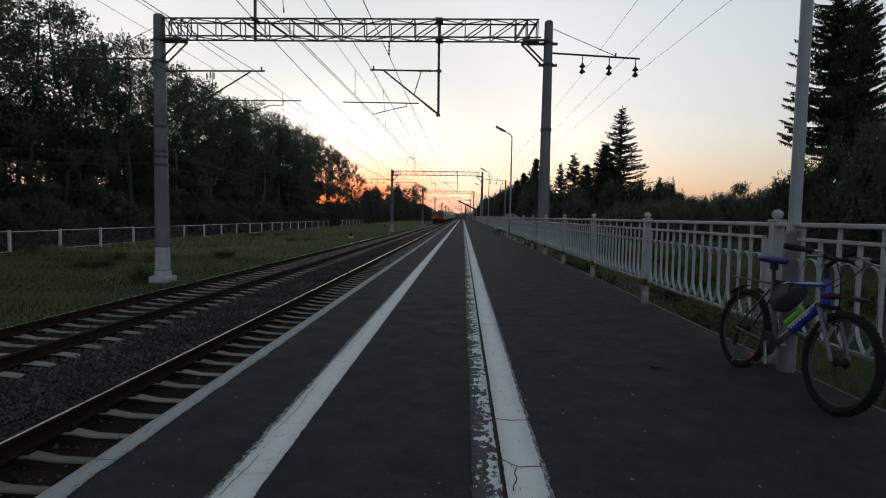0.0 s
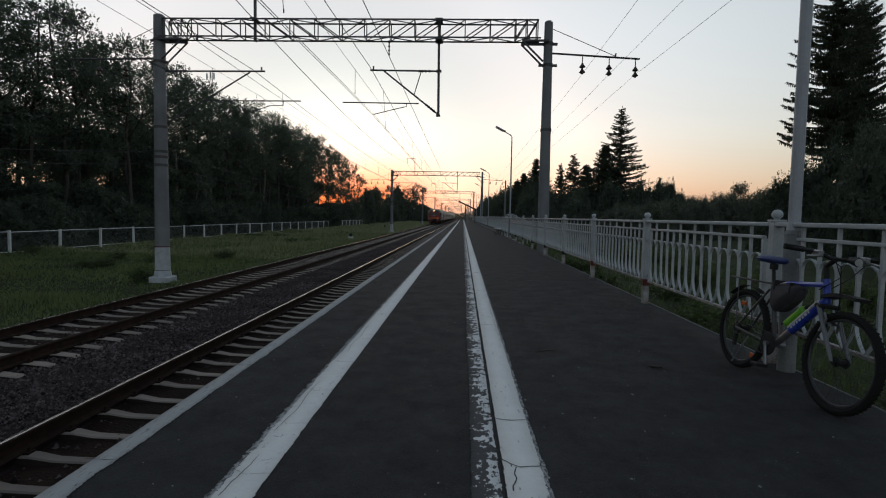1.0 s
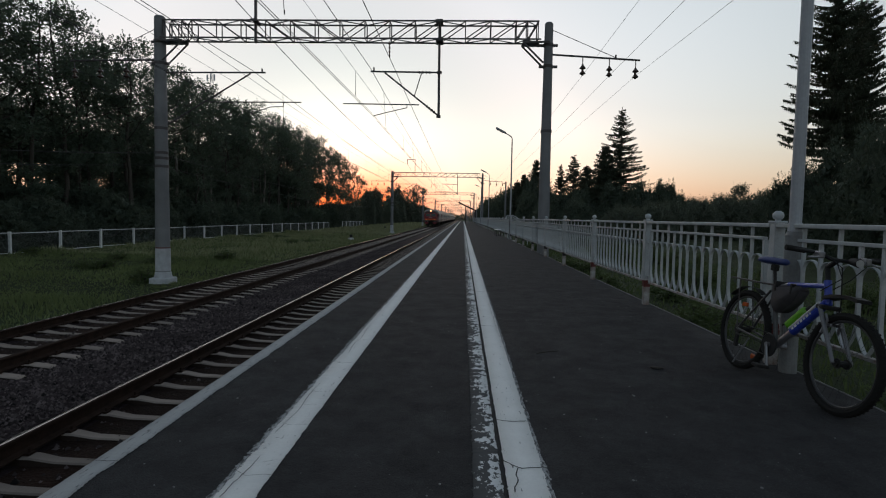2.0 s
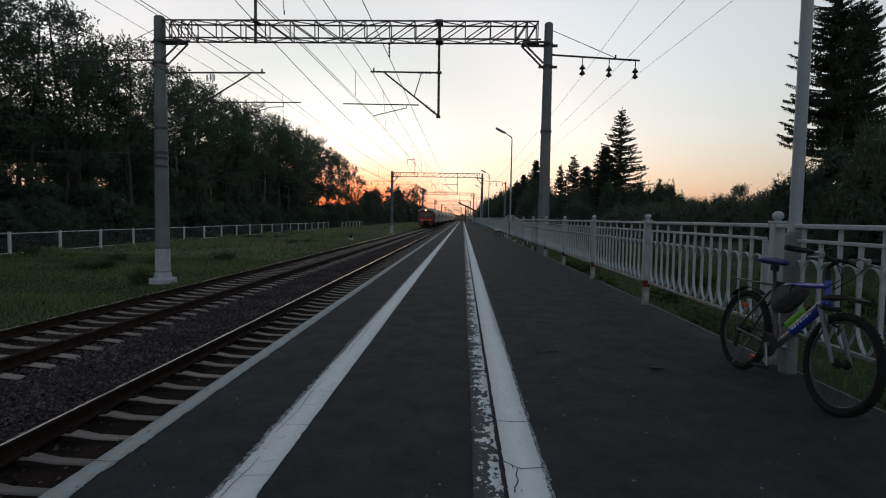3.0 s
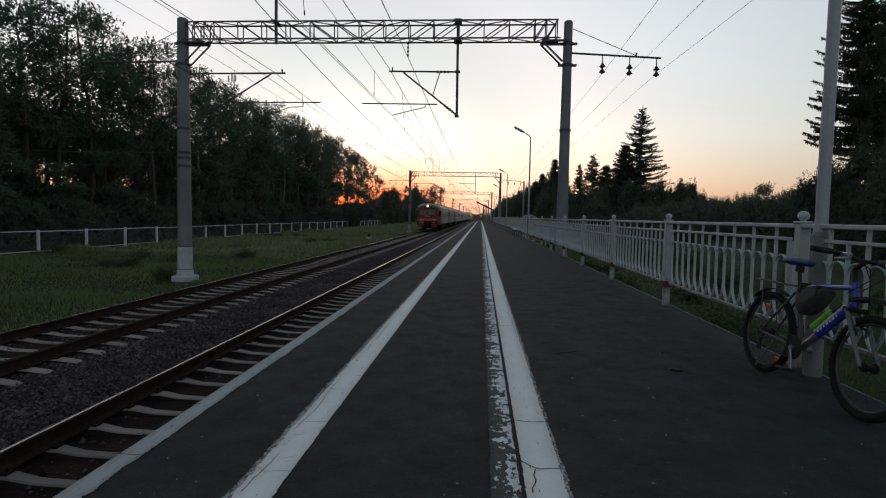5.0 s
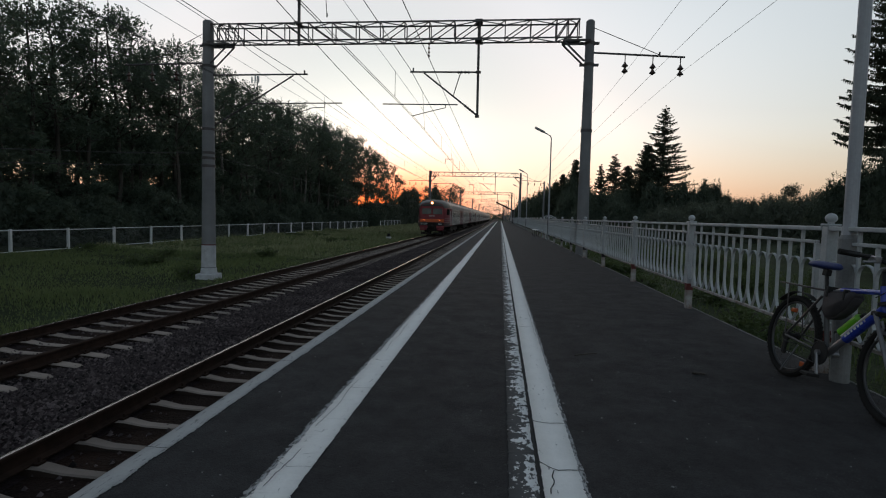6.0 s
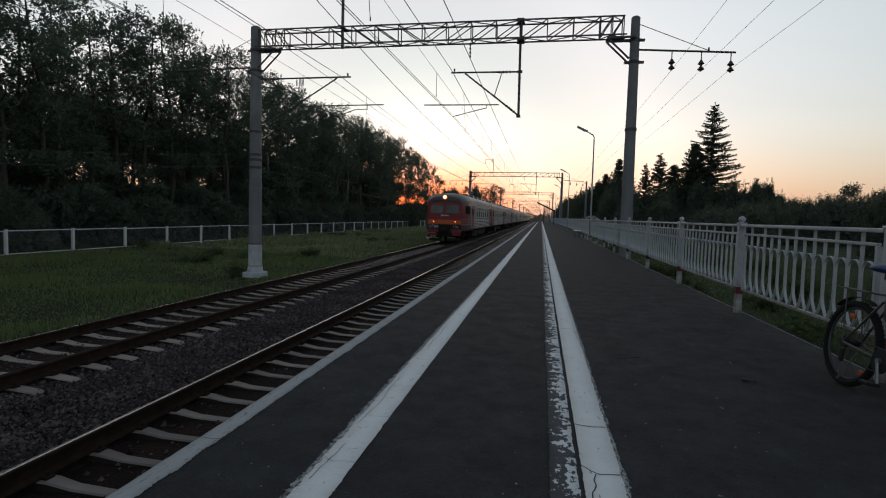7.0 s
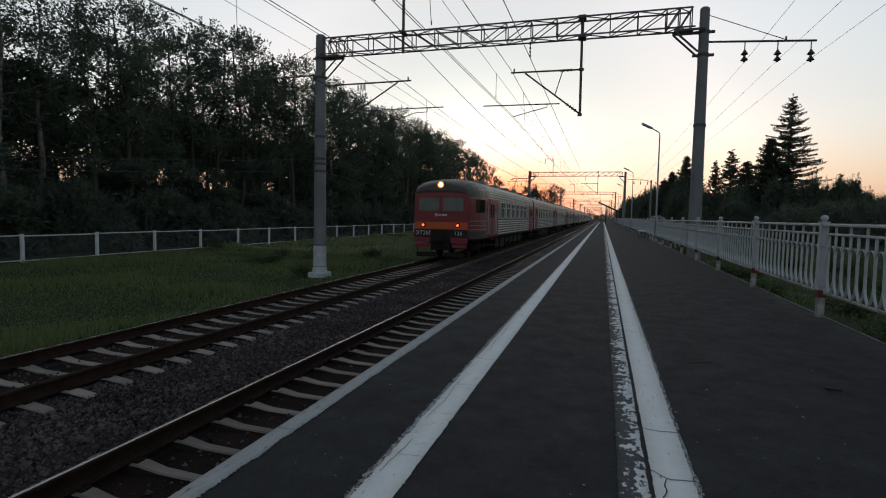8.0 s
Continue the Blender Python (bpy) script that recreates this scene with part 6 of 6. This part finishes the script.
def putter(kinds, rng):
    """Returns put(k, x, y, wide, top): the kind k at its place, its crown reaching the height top above the platform."""
    placed, tops = [False] * len(kinds), []
    for ob in kinds:
        z = np.concatenate([[v.co.z for v in c.data.vertices] for c in ob.children if c.name.startswith(("crown", "foliage"))])
        tops.append(float(np.quantile(z, 0.97 if ob.name.startswith("bush") else 1.0)))

    def put(k, x, y, wide, top):
        g = ground_height(x, y) - 0.05
        m = pose(x, y, g, rng.uniform(-1.2, 1.2), rng.uniform(-1.2, 1.2), rng.uniform(0, 360)) @ Matrix.Diagonal((wide, wide, (top - g) / tops[k], 1))
        if not placed[k]:
            kinds[k].matrix_basis, placed[k] = m, True
        else:
            copy_thing(kinds[k], m @ Matrix.Diagonal([1 / s for s in kinds[k].scale] + [1]))
    return put


def canopy(y):
    """Height of the forest edge's tree tops along the line."""
    return float(np.interp(y, (10, 24, 28, 33, 45, 70, 78, 97, 117, 135), (13.4, 13.6, 15.0, 16.6, 16.4, 16.2, 17.0, 16.6, 17.8, 17.2)))


def build_forest():
    rng = random.Random(12)
    edge, deep = "tall dark deciduous tree at the forest edge", "tall dark tree inside the forest"
    kinds = [
        broad_tree(1, 16.0, 3.2, 0.42, M_LEAF, M_BARK, 0.095, 24, 15, 18, edge, (0.5, 1.0)),
        broad_tree(2, 16.0, 3.5, 0.46, M_LEAF2, M_BARK, 0.10, 20, 15, 17, "tall aspen with a ragged crown", (0.5, 1.0)),
        broad_tree(3, 16.0, 2.8, 0.50, M_LEAF2, M_BIRCH, 0.085, 17, 14, 15, "slender birch with a pale trunk", (0.5, 1.0)),
        broad_tree(4, 16.0, 3.5, 0.34, M_LEAF, M_BARK, 0.10, 24, 15, 19, edge, (0.5, 1.0)),
        broad_tree(5, 9.5, 2.8, 0.12, M_LEAF, M_BARK, 0.10, 44, 14, 12, "young leafy tree at the forest edge"),
        broad_tree(6, 13.0, 4.0, 0.40, M_LEAF, M_BARK, 0.17, 34, 12, 16, deep),
        broad_tree(7, 13.0, 4.0, 0.34, M_LEAF2, M_BARK, 0.17, 34, 12, 16, deep),
        broad_tree(9, 14.0, 3.6, 0.34, M_LEAF, M_BARK, 0.13, 25, 12, 18, "airy tree with the low sun behind its branches"),
        thicket(31, 4.4, 3.0, "dark leafy bush at the forest edge", M_BUSH),
        thicket(32, 5.0, 4.2, "dark leafy bush at the forest edge", M_BUSH),
        bush(33, 2.6, 1.8, "low green bush behind the wire fence"),
        thicket(34, 5.0, 4.2, "dusky scrub at the far end of the forest", M_FAR_WOOD),
    ]
    put = putter(kinds, rng)
    y = 6.0
    while y < 112:
        put(rng.choice((0, 1, 3, 0, 1, 2)), -31.0 + rng.uniform(-1.8, 1.2), y, rng.uniform(1.0, 1.25), canopy(y) * rng.uniform(1.0, 1.08))
        y += rng.uniform(1.8, 2.6) * (1.0 if y > 40 else 1.12)
    # second rank, lower and close behind, then the deep wood
    y = 4.0
    while y < 116:
        put(rng.choice((0, 1, 3)), -34.2 + rng.uniform(-1.2, 1.2), y, rng.uniform(1.05, 1.3), canopy(y) * rng.uniform(0.85, 1.02))
        y += rng.uniform(7.0, 11.0)
    y = 5.0
    while y < 112:
        put(4, -30.4 + rng.uniform(-1.4, 0.8), y, rng.uniform(0.9, 1.3), rng.uniform(4.5, 9.0))
        y += rng.uniform(4.5, 8.5)
    for x, lo, hi, top, far in ((-36.0, 5.4, 9.0, 10.4, 116), (-41.5, 7.0, 11.0, 11.2, 132), (-48.0, 8.0, 13.0, 11.6, 150)):
        y = 2.0
        while y < far:
            put(5 + rng.randrange(2), x + rng.uniform(-2.0, 2.0), y, rng.uniform(1.0, 1.3), top * rng.uniform(0.82, 1.15))
            y += rng.uniform(lo, hi) * (1.0 if y > 42 else 1.35)
    # the forest's far end, thin against the low sun
    for x, y, w, top in ((-31.0, 114, 1.0, 17.6), (-30.2, 119, 1.0, 17.2), (-32.0, 124, 1.05, 17.8), (-30.5, 130, 1.0, 17.0), (-31.5, 137, 1.1, 17.0), (-30.5, 145, 1.0, 15.2), (-31.0, 153, 1.1, 14.0),
                         (-28.0, 184, 1.2, 11.8), (-29.0, 190, 1.1, 11.0), (-24.5, 258, 1.5, 17.0), (-23.0, 268, 1.5, 16.4), (-26.0, 274, 1.5, 15.0)):
        put(7, x, y, w, top)
    for x, y, w, top in ((-28.2, 157, 1.1, 8.4), (-28.0, 167, 1.3, 9.2), (-30.5, 172, 1.4, 8.0), (-26.7, 216, 1.5, 12.6), (-28.5, 224, 1.6, 10.0), (-27.5, 200, 1.5, 8.0), (-25.5, 236, 1.6, 8.6), (-23.5, 250, 1.6, 8.0), (-21.5, 272, 1.7, 7.2), (-20.0, 290, 1.7, 6.4), (-18.5, 310, 1.8, 5.2)):
        put(11, x, y, w, top)
    y = 118.0
    while y < 175:
        put(11, -30.0 + rng.uniform(-1.5, 1.0), y, rng.uniform(1.0, 1.3), rng.uniform(3.2, 4.6))
        y += rng.uniform(3.0, 4.5)
    # bushes under the forest edge
    y = -4.0
    while y < 118:
        put(rng.choice((8, 8, 9, 10)), -28.6 + rng.uniform(-1.0, 0.8), y + rng.uniform(-1, 1), rng.uniform(0.8, 1.2), rng.uniform(0.9, 2.6))
        put(9, -33.0 + rng.uniform(-1.0, 1.0), y + rng.uniform(-1, 1), rng.uniform(1.0, 1.4), rng.uniform(2.6, 4.4))
        y += rng.uniform(2.6, 3.8)


def build_right_side():
    rng = random.Random(21)
    beyond = "dense dark scrub beyond the platform fence"
    kinds = [
        spruce_tree(51, 20.0, 6.2, "tall dark spruce with open tiers of boughs", 0.62, 0.22, 8, 0.84, 0.9),
        spruce_tree(52, 22.0, 5.2, "large old spruce with hanging twigs", 0.56, 0.40, 8, 0.40, 0.9, 0.10, 1.35),
        spruce_tree(53, 14.0, 3.6, "young dark spruce beyond the railway", 0.62, 0.10, 8, 0.72, 1.3),
        spruce_tree(54, 14.0, 4.2, "close-grown dark spruce beside a taller one", 0.36, 0.06, 10, 0.72),
        thicket(61, 6.0, 4.5, beyond, M_BUSH),
        thicket(62, 7.0, 4.0, beyond, M_FAR_WOOD),
        broad_tree(8, 9.0, 3.4, 0.04, M_FAR_WOOD, M_BARK, 0.11, 50, 12, 16, "low round tree in the scrub beyond the fence"),
        bush(63, 1.3, 0.9, "tall green weeds beside the railway", M_WEED, 22, 0.04, 26),
    ]
    put = putter(kinds, rng)
    put(0, 24.9, 87.0, 1.15, 19.3)
    put(1, 30.7, 46.0, 0.93, 20.5), put(1, 36.1, 50.5, 0.85, 21.6)
    # spruces: x, y, width, top
    for k, x, y, w, top in ((3, 22.3, 86.0, 1.2, 13.2), (3, 21.0, 92.0, 1.0, 10.6), (2, 23.4, 114.0, 1.3, 14.9), (2, 21.6, 120.0, 0.95, 13.4), (3, 15.0, 113.0, 1.0, 13.8), (3, 13.2, 116.0, 1.0, 11.0), (3, 12.0, 120.0, 1.0, 9.6), (2, 17.4, 112.0, 0.9, 11.4), (2, 29.6, 82.0, 0.5, 7.7)):
        put(k, x, y, w, top)
    # closed scrub round the spruces and along the line
    for x, y, w, top in ((18.6, 84, 1.0, 5.6), (22.3, 81, 1.05, 6.2), (25.8, 80, 1.05, 6.4), (28.6, 80, 1.0, 6.1), (31.0, 82, 0.9, 6.3), (33.2, 84, 0.8, 5.0), (16.6, 104, 1.2, 6.2), (19.8, 104, 1.2, 6.0), (23.2, 102, 1.2, 6.2),
                         (14.0, 111, 1.1, 8.8), (12.3, 120, 1.1, 8.2), (11.3, 130, 1.2, 8.0), (10.6, 142, 1.2, 7.8), (9.8, 155, 1.2, 7.4), (9.2, 172, 1.3, 7.2), (8.8, 192, 1.4, 7.4), (8.6, 215, 1.5, 7.6), (15.0, 96, 1.1, 5.6), (12.6, 100, 1.0, 5.4), (12.0, 78, 0.9, 3.2), (15.0, 70, 1.0, 3.4),
                         # the last five bushes are unseen, added to block light from the right
                         (26.6, 45.5, 0.75, 4.4), (27.6, 44.5, 1.0, 5.6), (29.2, 42.5, 1.2, 6.6), (29.4, 38.5, 1.3, 7.6), (29.0, 34.5, 1.4, 8.2), (29.6, 30.0, 1.4, 8.2), (28.5, 24.0, 1.4, 8.0), (28.0, 17.5, 1.4, 8.0), (28.0, 10.0, 1.4, 8.0), (28.0, 2.0, 1.4, 8.0), (28.0, -6.0, 1.4, 8.0)):
        put(4, x, y, w, top)
    for x in range(40, 84, 4):
        put(5, x + rng.uniform(-1, 1), 118 + rng.uniform(-3, 3), rng.uniform(1.0, 1.2), rng.uniform(5.2, 6.3))
    for x, y, w, top in ((27, 70, 1.0, 3.4), (31.5, 72, 1.0, 3.8), (36, 74, 1.1, 4.2), (40, 74, 1.1, 4.4), (44, 72, 1.1, 4.4), (48, 70, 1.1, 4.6), (55, 96, 1.0, 6.2), (59, 94, 1.0, 6.4), (46, 98, 1.0, 5.4), (42, 100, 1.1, 5.0), (22, 64, 1.0, 3.0), (18, 60, 0.9, 2.6)):
        put(5, x, y, w, top)
    put(6, 49.5, 95.0, 0.95, 8.4), put(6, 52.6, 96.0, 0.8, 7.4), put(6, 30.6, 83, 0.6, 7.3)
    # low weeds close behind the fence, and in the grass across the tracks
    for k in range(47):
        put(7, 4.0 + rng.random() ** 1.5 * 9, 2.0 + rng.random() * 36, rng.uniform(0.5, 1.2), rng.uniform(-0.45, -0.1))
    for k in range(16):
        put(7, -12.0 - rng.random() * 12.0, 17 + rng.random() ** 1.3 * 50, rng.uniform(0.6, 1.6), rng.uniform(-1.06, -0.82))


def grass(name, n, xr, yr, height, seed, power=1.4, label="", mat=None):
    nr = np.random.default_rng(seed)
    x = nr.uniform(xr[0], xr[1], n)
    y = yr[0] + nr.random(n) ** power * (yr[1] - yr[0])
    keep = np.array([noise.noise((a * 0.25, b * 0.25, 6)) + 0.45 for a, b in zip(x, y)])
    h = height * np.clip(keep + nr.normal(0, 0.18, n), 0.25, 1.4)
    z = np.array([ground_height(a, b) for a, b in zip(x, y)])
    a = nr.uniform(0, 6.28, n)
    w = nr.uniform(0.006, 0.014, n) * (1 + np.maximum(y, 0) / 18)
    lean = nr.normal(0, 0.32, (n, 2)) * h[:, None]
    p = np.stack([x, y, z - 0.02], 1)
    s = np.stack([np.cos(a) * w, np.sin(a) * w, np.zeros(n)], 1)
    mid = p + np.stack([lean[:, 0] * 0.35, lean[:, 1] * 0.35, h * 0.6], 1)
    tip = p + np.stack([lean[:, 0], lean[:, 1], h], 1)
    v = np.stack([p - s, p + s, mid + s * 0.7, tip, mid - s * 0.7], 1).reshape(-1, 3)
    i = np.arange(n)[:, None] * 5
    f = np.concatenate([i + np.array([[0, 1, 2]]), i + np.array([[0, 2, 4]]), i + np.array([[4, 2, 3]])], 1).reshape(-1, 3)
    tagged(raw(name, v, f, mat or M_GRASS), label, "grass", kind="stuff")


def build_far_woods():
    """Woods on the horizon, joined."""
    nr = np.random.default_rng(77)
    c, r = [], []
    for k in range(900):
        t = nr.random()
        if t < 0.35:
            x, y, h = nr.uniform(-120, -30), nr.uniform(330, 640), 9
        elif t < 0.7:
            x, y, h = nr.uniform(16, 170), nr.uniform(250, 560), 9
        elif t < 0.85:
            x, y, h = nr.uniform(-60, 50), nr.uniform(640, 900), 8
        else:
            x, y, h = nr.uniform(60, 190), nr.uniform(125, 240), 6.0
        for q in range(3):
            c.append((x + nr.normal(0, 1.5), y, -1 + h * nr.random() * (0.7 + 0.5 * nr.random()))), r.append(nr.uniform(1.6, 3.2))
    v, f = leaf_cloud(c, r, 34, 0.6, nr)
    tagged(raw("far_woods", v, f, M_FAR_WOOD), "dark line of distant woods on the horizon", "woods", kind="stuff")


# ---- wire fence beside the forest ----
def build_left_fence():
    step, x = 3.72, LEFT_FENCE_X
    fence = base("wire_fence", label="long low wire mesh fence with pale steel frames and posts", category="fence")
    panel = base("mesh_panel")
    panel.parent = fence
    bm = bm_new()
    for a, b in (((0, 0.06, 0.12), (0, 0.06, 1.18)), ((0, step - 0.06, 0.12), (0, step - 0.06, 1.18)), ((0, 0.06, 1.18), (0, step - 0.06, 1.18)), ((0, 0.06, 0.06), (0, step - 0.06, 0.06))):
        tube(bm, a, b, 0.027, n=6)
    part("frame", bm, M_POST_WHITE, panel)
    bm = bm_new()
    pitch, h0, h1 = 0.11, 0.13, 1.17
    k = -12
    while k * pitch < step:
        for s in (1, -1):
            y0 = k * pitch if s > 0 else k * pitch + (h1 - h0)
            y1 = y0 + s * (h1 - h0)
            lo, hi = 0.07, step - 0.07
            pts = []
            for t in (0.0, 1.0):
                pts.append([y0 + (y1 - y0) * t, h0 + (h1 - h0) * t])
            (ya, za), (yb, zb) = pts
            if ya > yb:
                (ya, za), (yb, zb) = (yb, zb), (ya, za)
            if yb <= lo or ya >= hi:
                continue
            if ya < lo:
                za += (zb - za) * (lo - ya) / (yb - ya)
                ya = lo
            if yb > hi:
                zb -= (zb - za) * (yb - hi) / (yb - ya)
                yb = hi
            tube(bm, (0.002 * s, ya, za), (0.002 * s, yb, zb), 0.0022, n=3, caps=False)
        k += 1
    part("wire_mesh", bm, M_MESH, panel)
    post = base("post")
    post.parent = fence
    bm = bm_new()
    box(bm, -0.065, 0.065, -0.065, 0.065, -0.3, 1.26, 0.01)
    part("shaft", bm, M_POST_WHITE, post)
    rng = random.Random(2)
    y = 28.35 - 6 * step
    first = True
    for k in range(46):
        if y < 97 or 107 < y < 129:
            z = -1.22
            mp = pose(x, y, z, rng.uniform(-1, 1), rng.uniform(-1, 1), 0)
            ml = pose(x, y, z + rng.uniform(-0.02, 0.02))
            if first:
                post.matrix_basis, panel.matrix_basis, first = mp, ml, False
            else:
                copy_thing(post, mp), copy_thing(panel, ml)
        y += step


# ---- small things along the line ----
def build_small_things():
    sig = base("dwarf_signal", pose(-12.0, 57.0, ground_height(-12.0, 57.0)), label="small white and black dwarf signal in the grass", category="signal")
    bm = bm_new()
    tube(bm, (0, 0, -0.1), (0, 0, 0.28), 0.34, 0.26, n=14)
    part("plinth", bm, M_POST_WHITE, sig)
    bm = bm_new()
    box(bm, -0.14, 0.14, -0.12, 0.12, 0.281, 0.62, 0.03)
    part("signal_head", bm, M_BLACK, sig)
    copy_thing(sig, pose(-15.2, 104.0, ground_height(-15.2, 104.0)))
    bench = base("platform_bench", pose(2.5, 36.2, 0), label="pale slatted bench standing against the platform fence", category="bench")
    for k in range(4):
        bm = bm_new()
        box(bm, -0.2 + k * 0.11, -0.11 + k * 0.11, 0.0, 2.2, 0.44, 0.475, 0.006)
        part("slat", bm, M_POST_WHITE, bench)
    for y in (0.25, 1.95):
        bm = bm_new()
        box(bm, -0.15, -0.11, y - 0.02, y + 0.02, 0.0, 0.439, 0.005)
        box(bm, 0.12, 0.16, y - 0.02, y + 0.02, 0.0, 0.439, 0.005)
        part("leg_frame", bm, M_STEEL, bench)
    pole = base("cable_pole", pose(6.65, GANTRY_Y + SPAN, 0), label="slim weathered concrete pole holding up a wire bracket", category="pole")
    bm = bm_new()
    tube(bm, (0, 0, -1.5), (0, 0, 7.0), 0.17, 0.12, n=12)
    part("shaft", bm, M_POLE, pole)
    bm = bm_new()
    box(bm, -0.45, 0.12, -0.04, 0.04, 6.7, 6.78, 0.01)
    part("cross_arm", bm, M_STEEL, pole)
    # radio mast behind the forest
    mast = base("radio_mast", pose(-56, 118, -1), label="slim grey radio mast with antennas above the trees", category="mast")
    bm = bm_new()
    for a, b in ((-0.5, -0.5), (0.5, -0.5), (0, 0.6)):
        tube(bm, (a, b, 0), (a * 0.6, b * 0.6, 33), 0.06, n=6)
    for k in range(22):
        z = k * 1.5
        s = 1 - 0.4 * z / 33
        p = [Vector((a * s, b * s, z)) for a, b in ((-0.5, -0.5), (0.5, -0.5), (0, 0.6))]
        q = [Vector((v.x, v.y, z + 1.5)) for v in p]
        for i in range(3):
            tube(bm, p[i], q[(i + 1) % 3], 0.03, n=4), tube(bm, p[i], p[(i + 1) % 3], 0.03, n=4)
    part("lattice", bm, M_TOWER, mast)
    for a, z in ((-0.8, 32.0), (0.8, 32.1), (0.0, 32.3)):
        bm = bm_new()
        box(bm, a - 0.16, a + 0.16, -0.75, -0.6, z - 0.7, z + 0.7, 0.03)
        tube(bm, (a, -0.6, z), (0, 0, z), 0.04, n=5)
        part("antenna", bm, M_POST_WHITE, mast, "pale panel antenna")
    # side steps with a bent handrail, and a canopy far along the platform
    steps = base("side_steps", pose(0, 0, 0), label="pale concrete side steps with a bent white handrail", category="steps")
    for k in range(5):
        bm = bm_new()
        box(bm, 2.9 + k * 0.3, 3.2 + k * 0.3, 33.7, 35.6, -1.2, -0.02 - k * 0.17, 0.01)
        part("tread", bm, M_CONCRETE, steps)
    for y in (33.65, 35.65):
        bm = bm_new()
        sweep(bm, [(2.9, y, 0.0), (2.9, y, 1.3), (3.0, y, 1.42), (3.2, y, 1.45), (4.4, y, 0.75), (4.4, y, -0.8)], 0.03, 8)
        part("handrail", bm, M_FENCE, steps)
    can = base("platform_canopy", pose(0.6, 118, 0), label="dark slanting canopy on a single column over the platform", category="shelter")
    bm = bm_new()
    box(bm, -2.3, 2.3, -0.5, 4.5, -0.1, 0.1, 0.03)
    part("roof", bm, M_TRAIN_DARK, can, m=pose(0.5, 0, 3.7, 0, 25, 0))
    for x, y, h in ((0, 0, 3.9), (0, 4, 3.9), (2.2, 0, 2.9), (2.2, 4, 2.9)):
        bm = bm_new()
        tube(bm, (x, y, 0), (x, y, h), 0.11, n=10)
        part("column", bm, M_STEEL, can)


# ---- what moves ----
def motions():
    walk(train, [(t, pose(FAR_C, y, RAIL_Z)) for t, y in ((0.0, 156.4), (2.0, 124.6), (4.0, 92.4), (6.0, 58.7), (8.0, 24.4))])


build_ground()
build_platform()
build_ballast()
build_gantry()
build_wires()
build_lamps()
build_bicycle()
train = build_train()
build_forest()
build_right_side()
build_far_woods()
grass("grass", 90000, (-24.8, -9.7), (6, 75), 0.24, 3, 1.5, "rough green grass between the track and the wire fence")
grass("far_grass", 40000, (-25, -10.4), (30, 240), 0.40, 15, 1.3, "grass further along the line, paled by haze in its colour", M_GRASS_PALE)
grass("tall_grass", 16000, (3.5, 14.0), (1, 45), 0.24, 9, 1.5, "long grass behind the platform fence", M_WEED)
build_left_fence()
build_small_things()
build_fence()
build_track("track_near", NEAR_C, -7.155, "railway track beside the platform with pale concrete sleepers", bare=0.78)
build_track("track_far", FAR_C, -6.957, "second railway track with pale concrete sleepers", (1,))
motions()
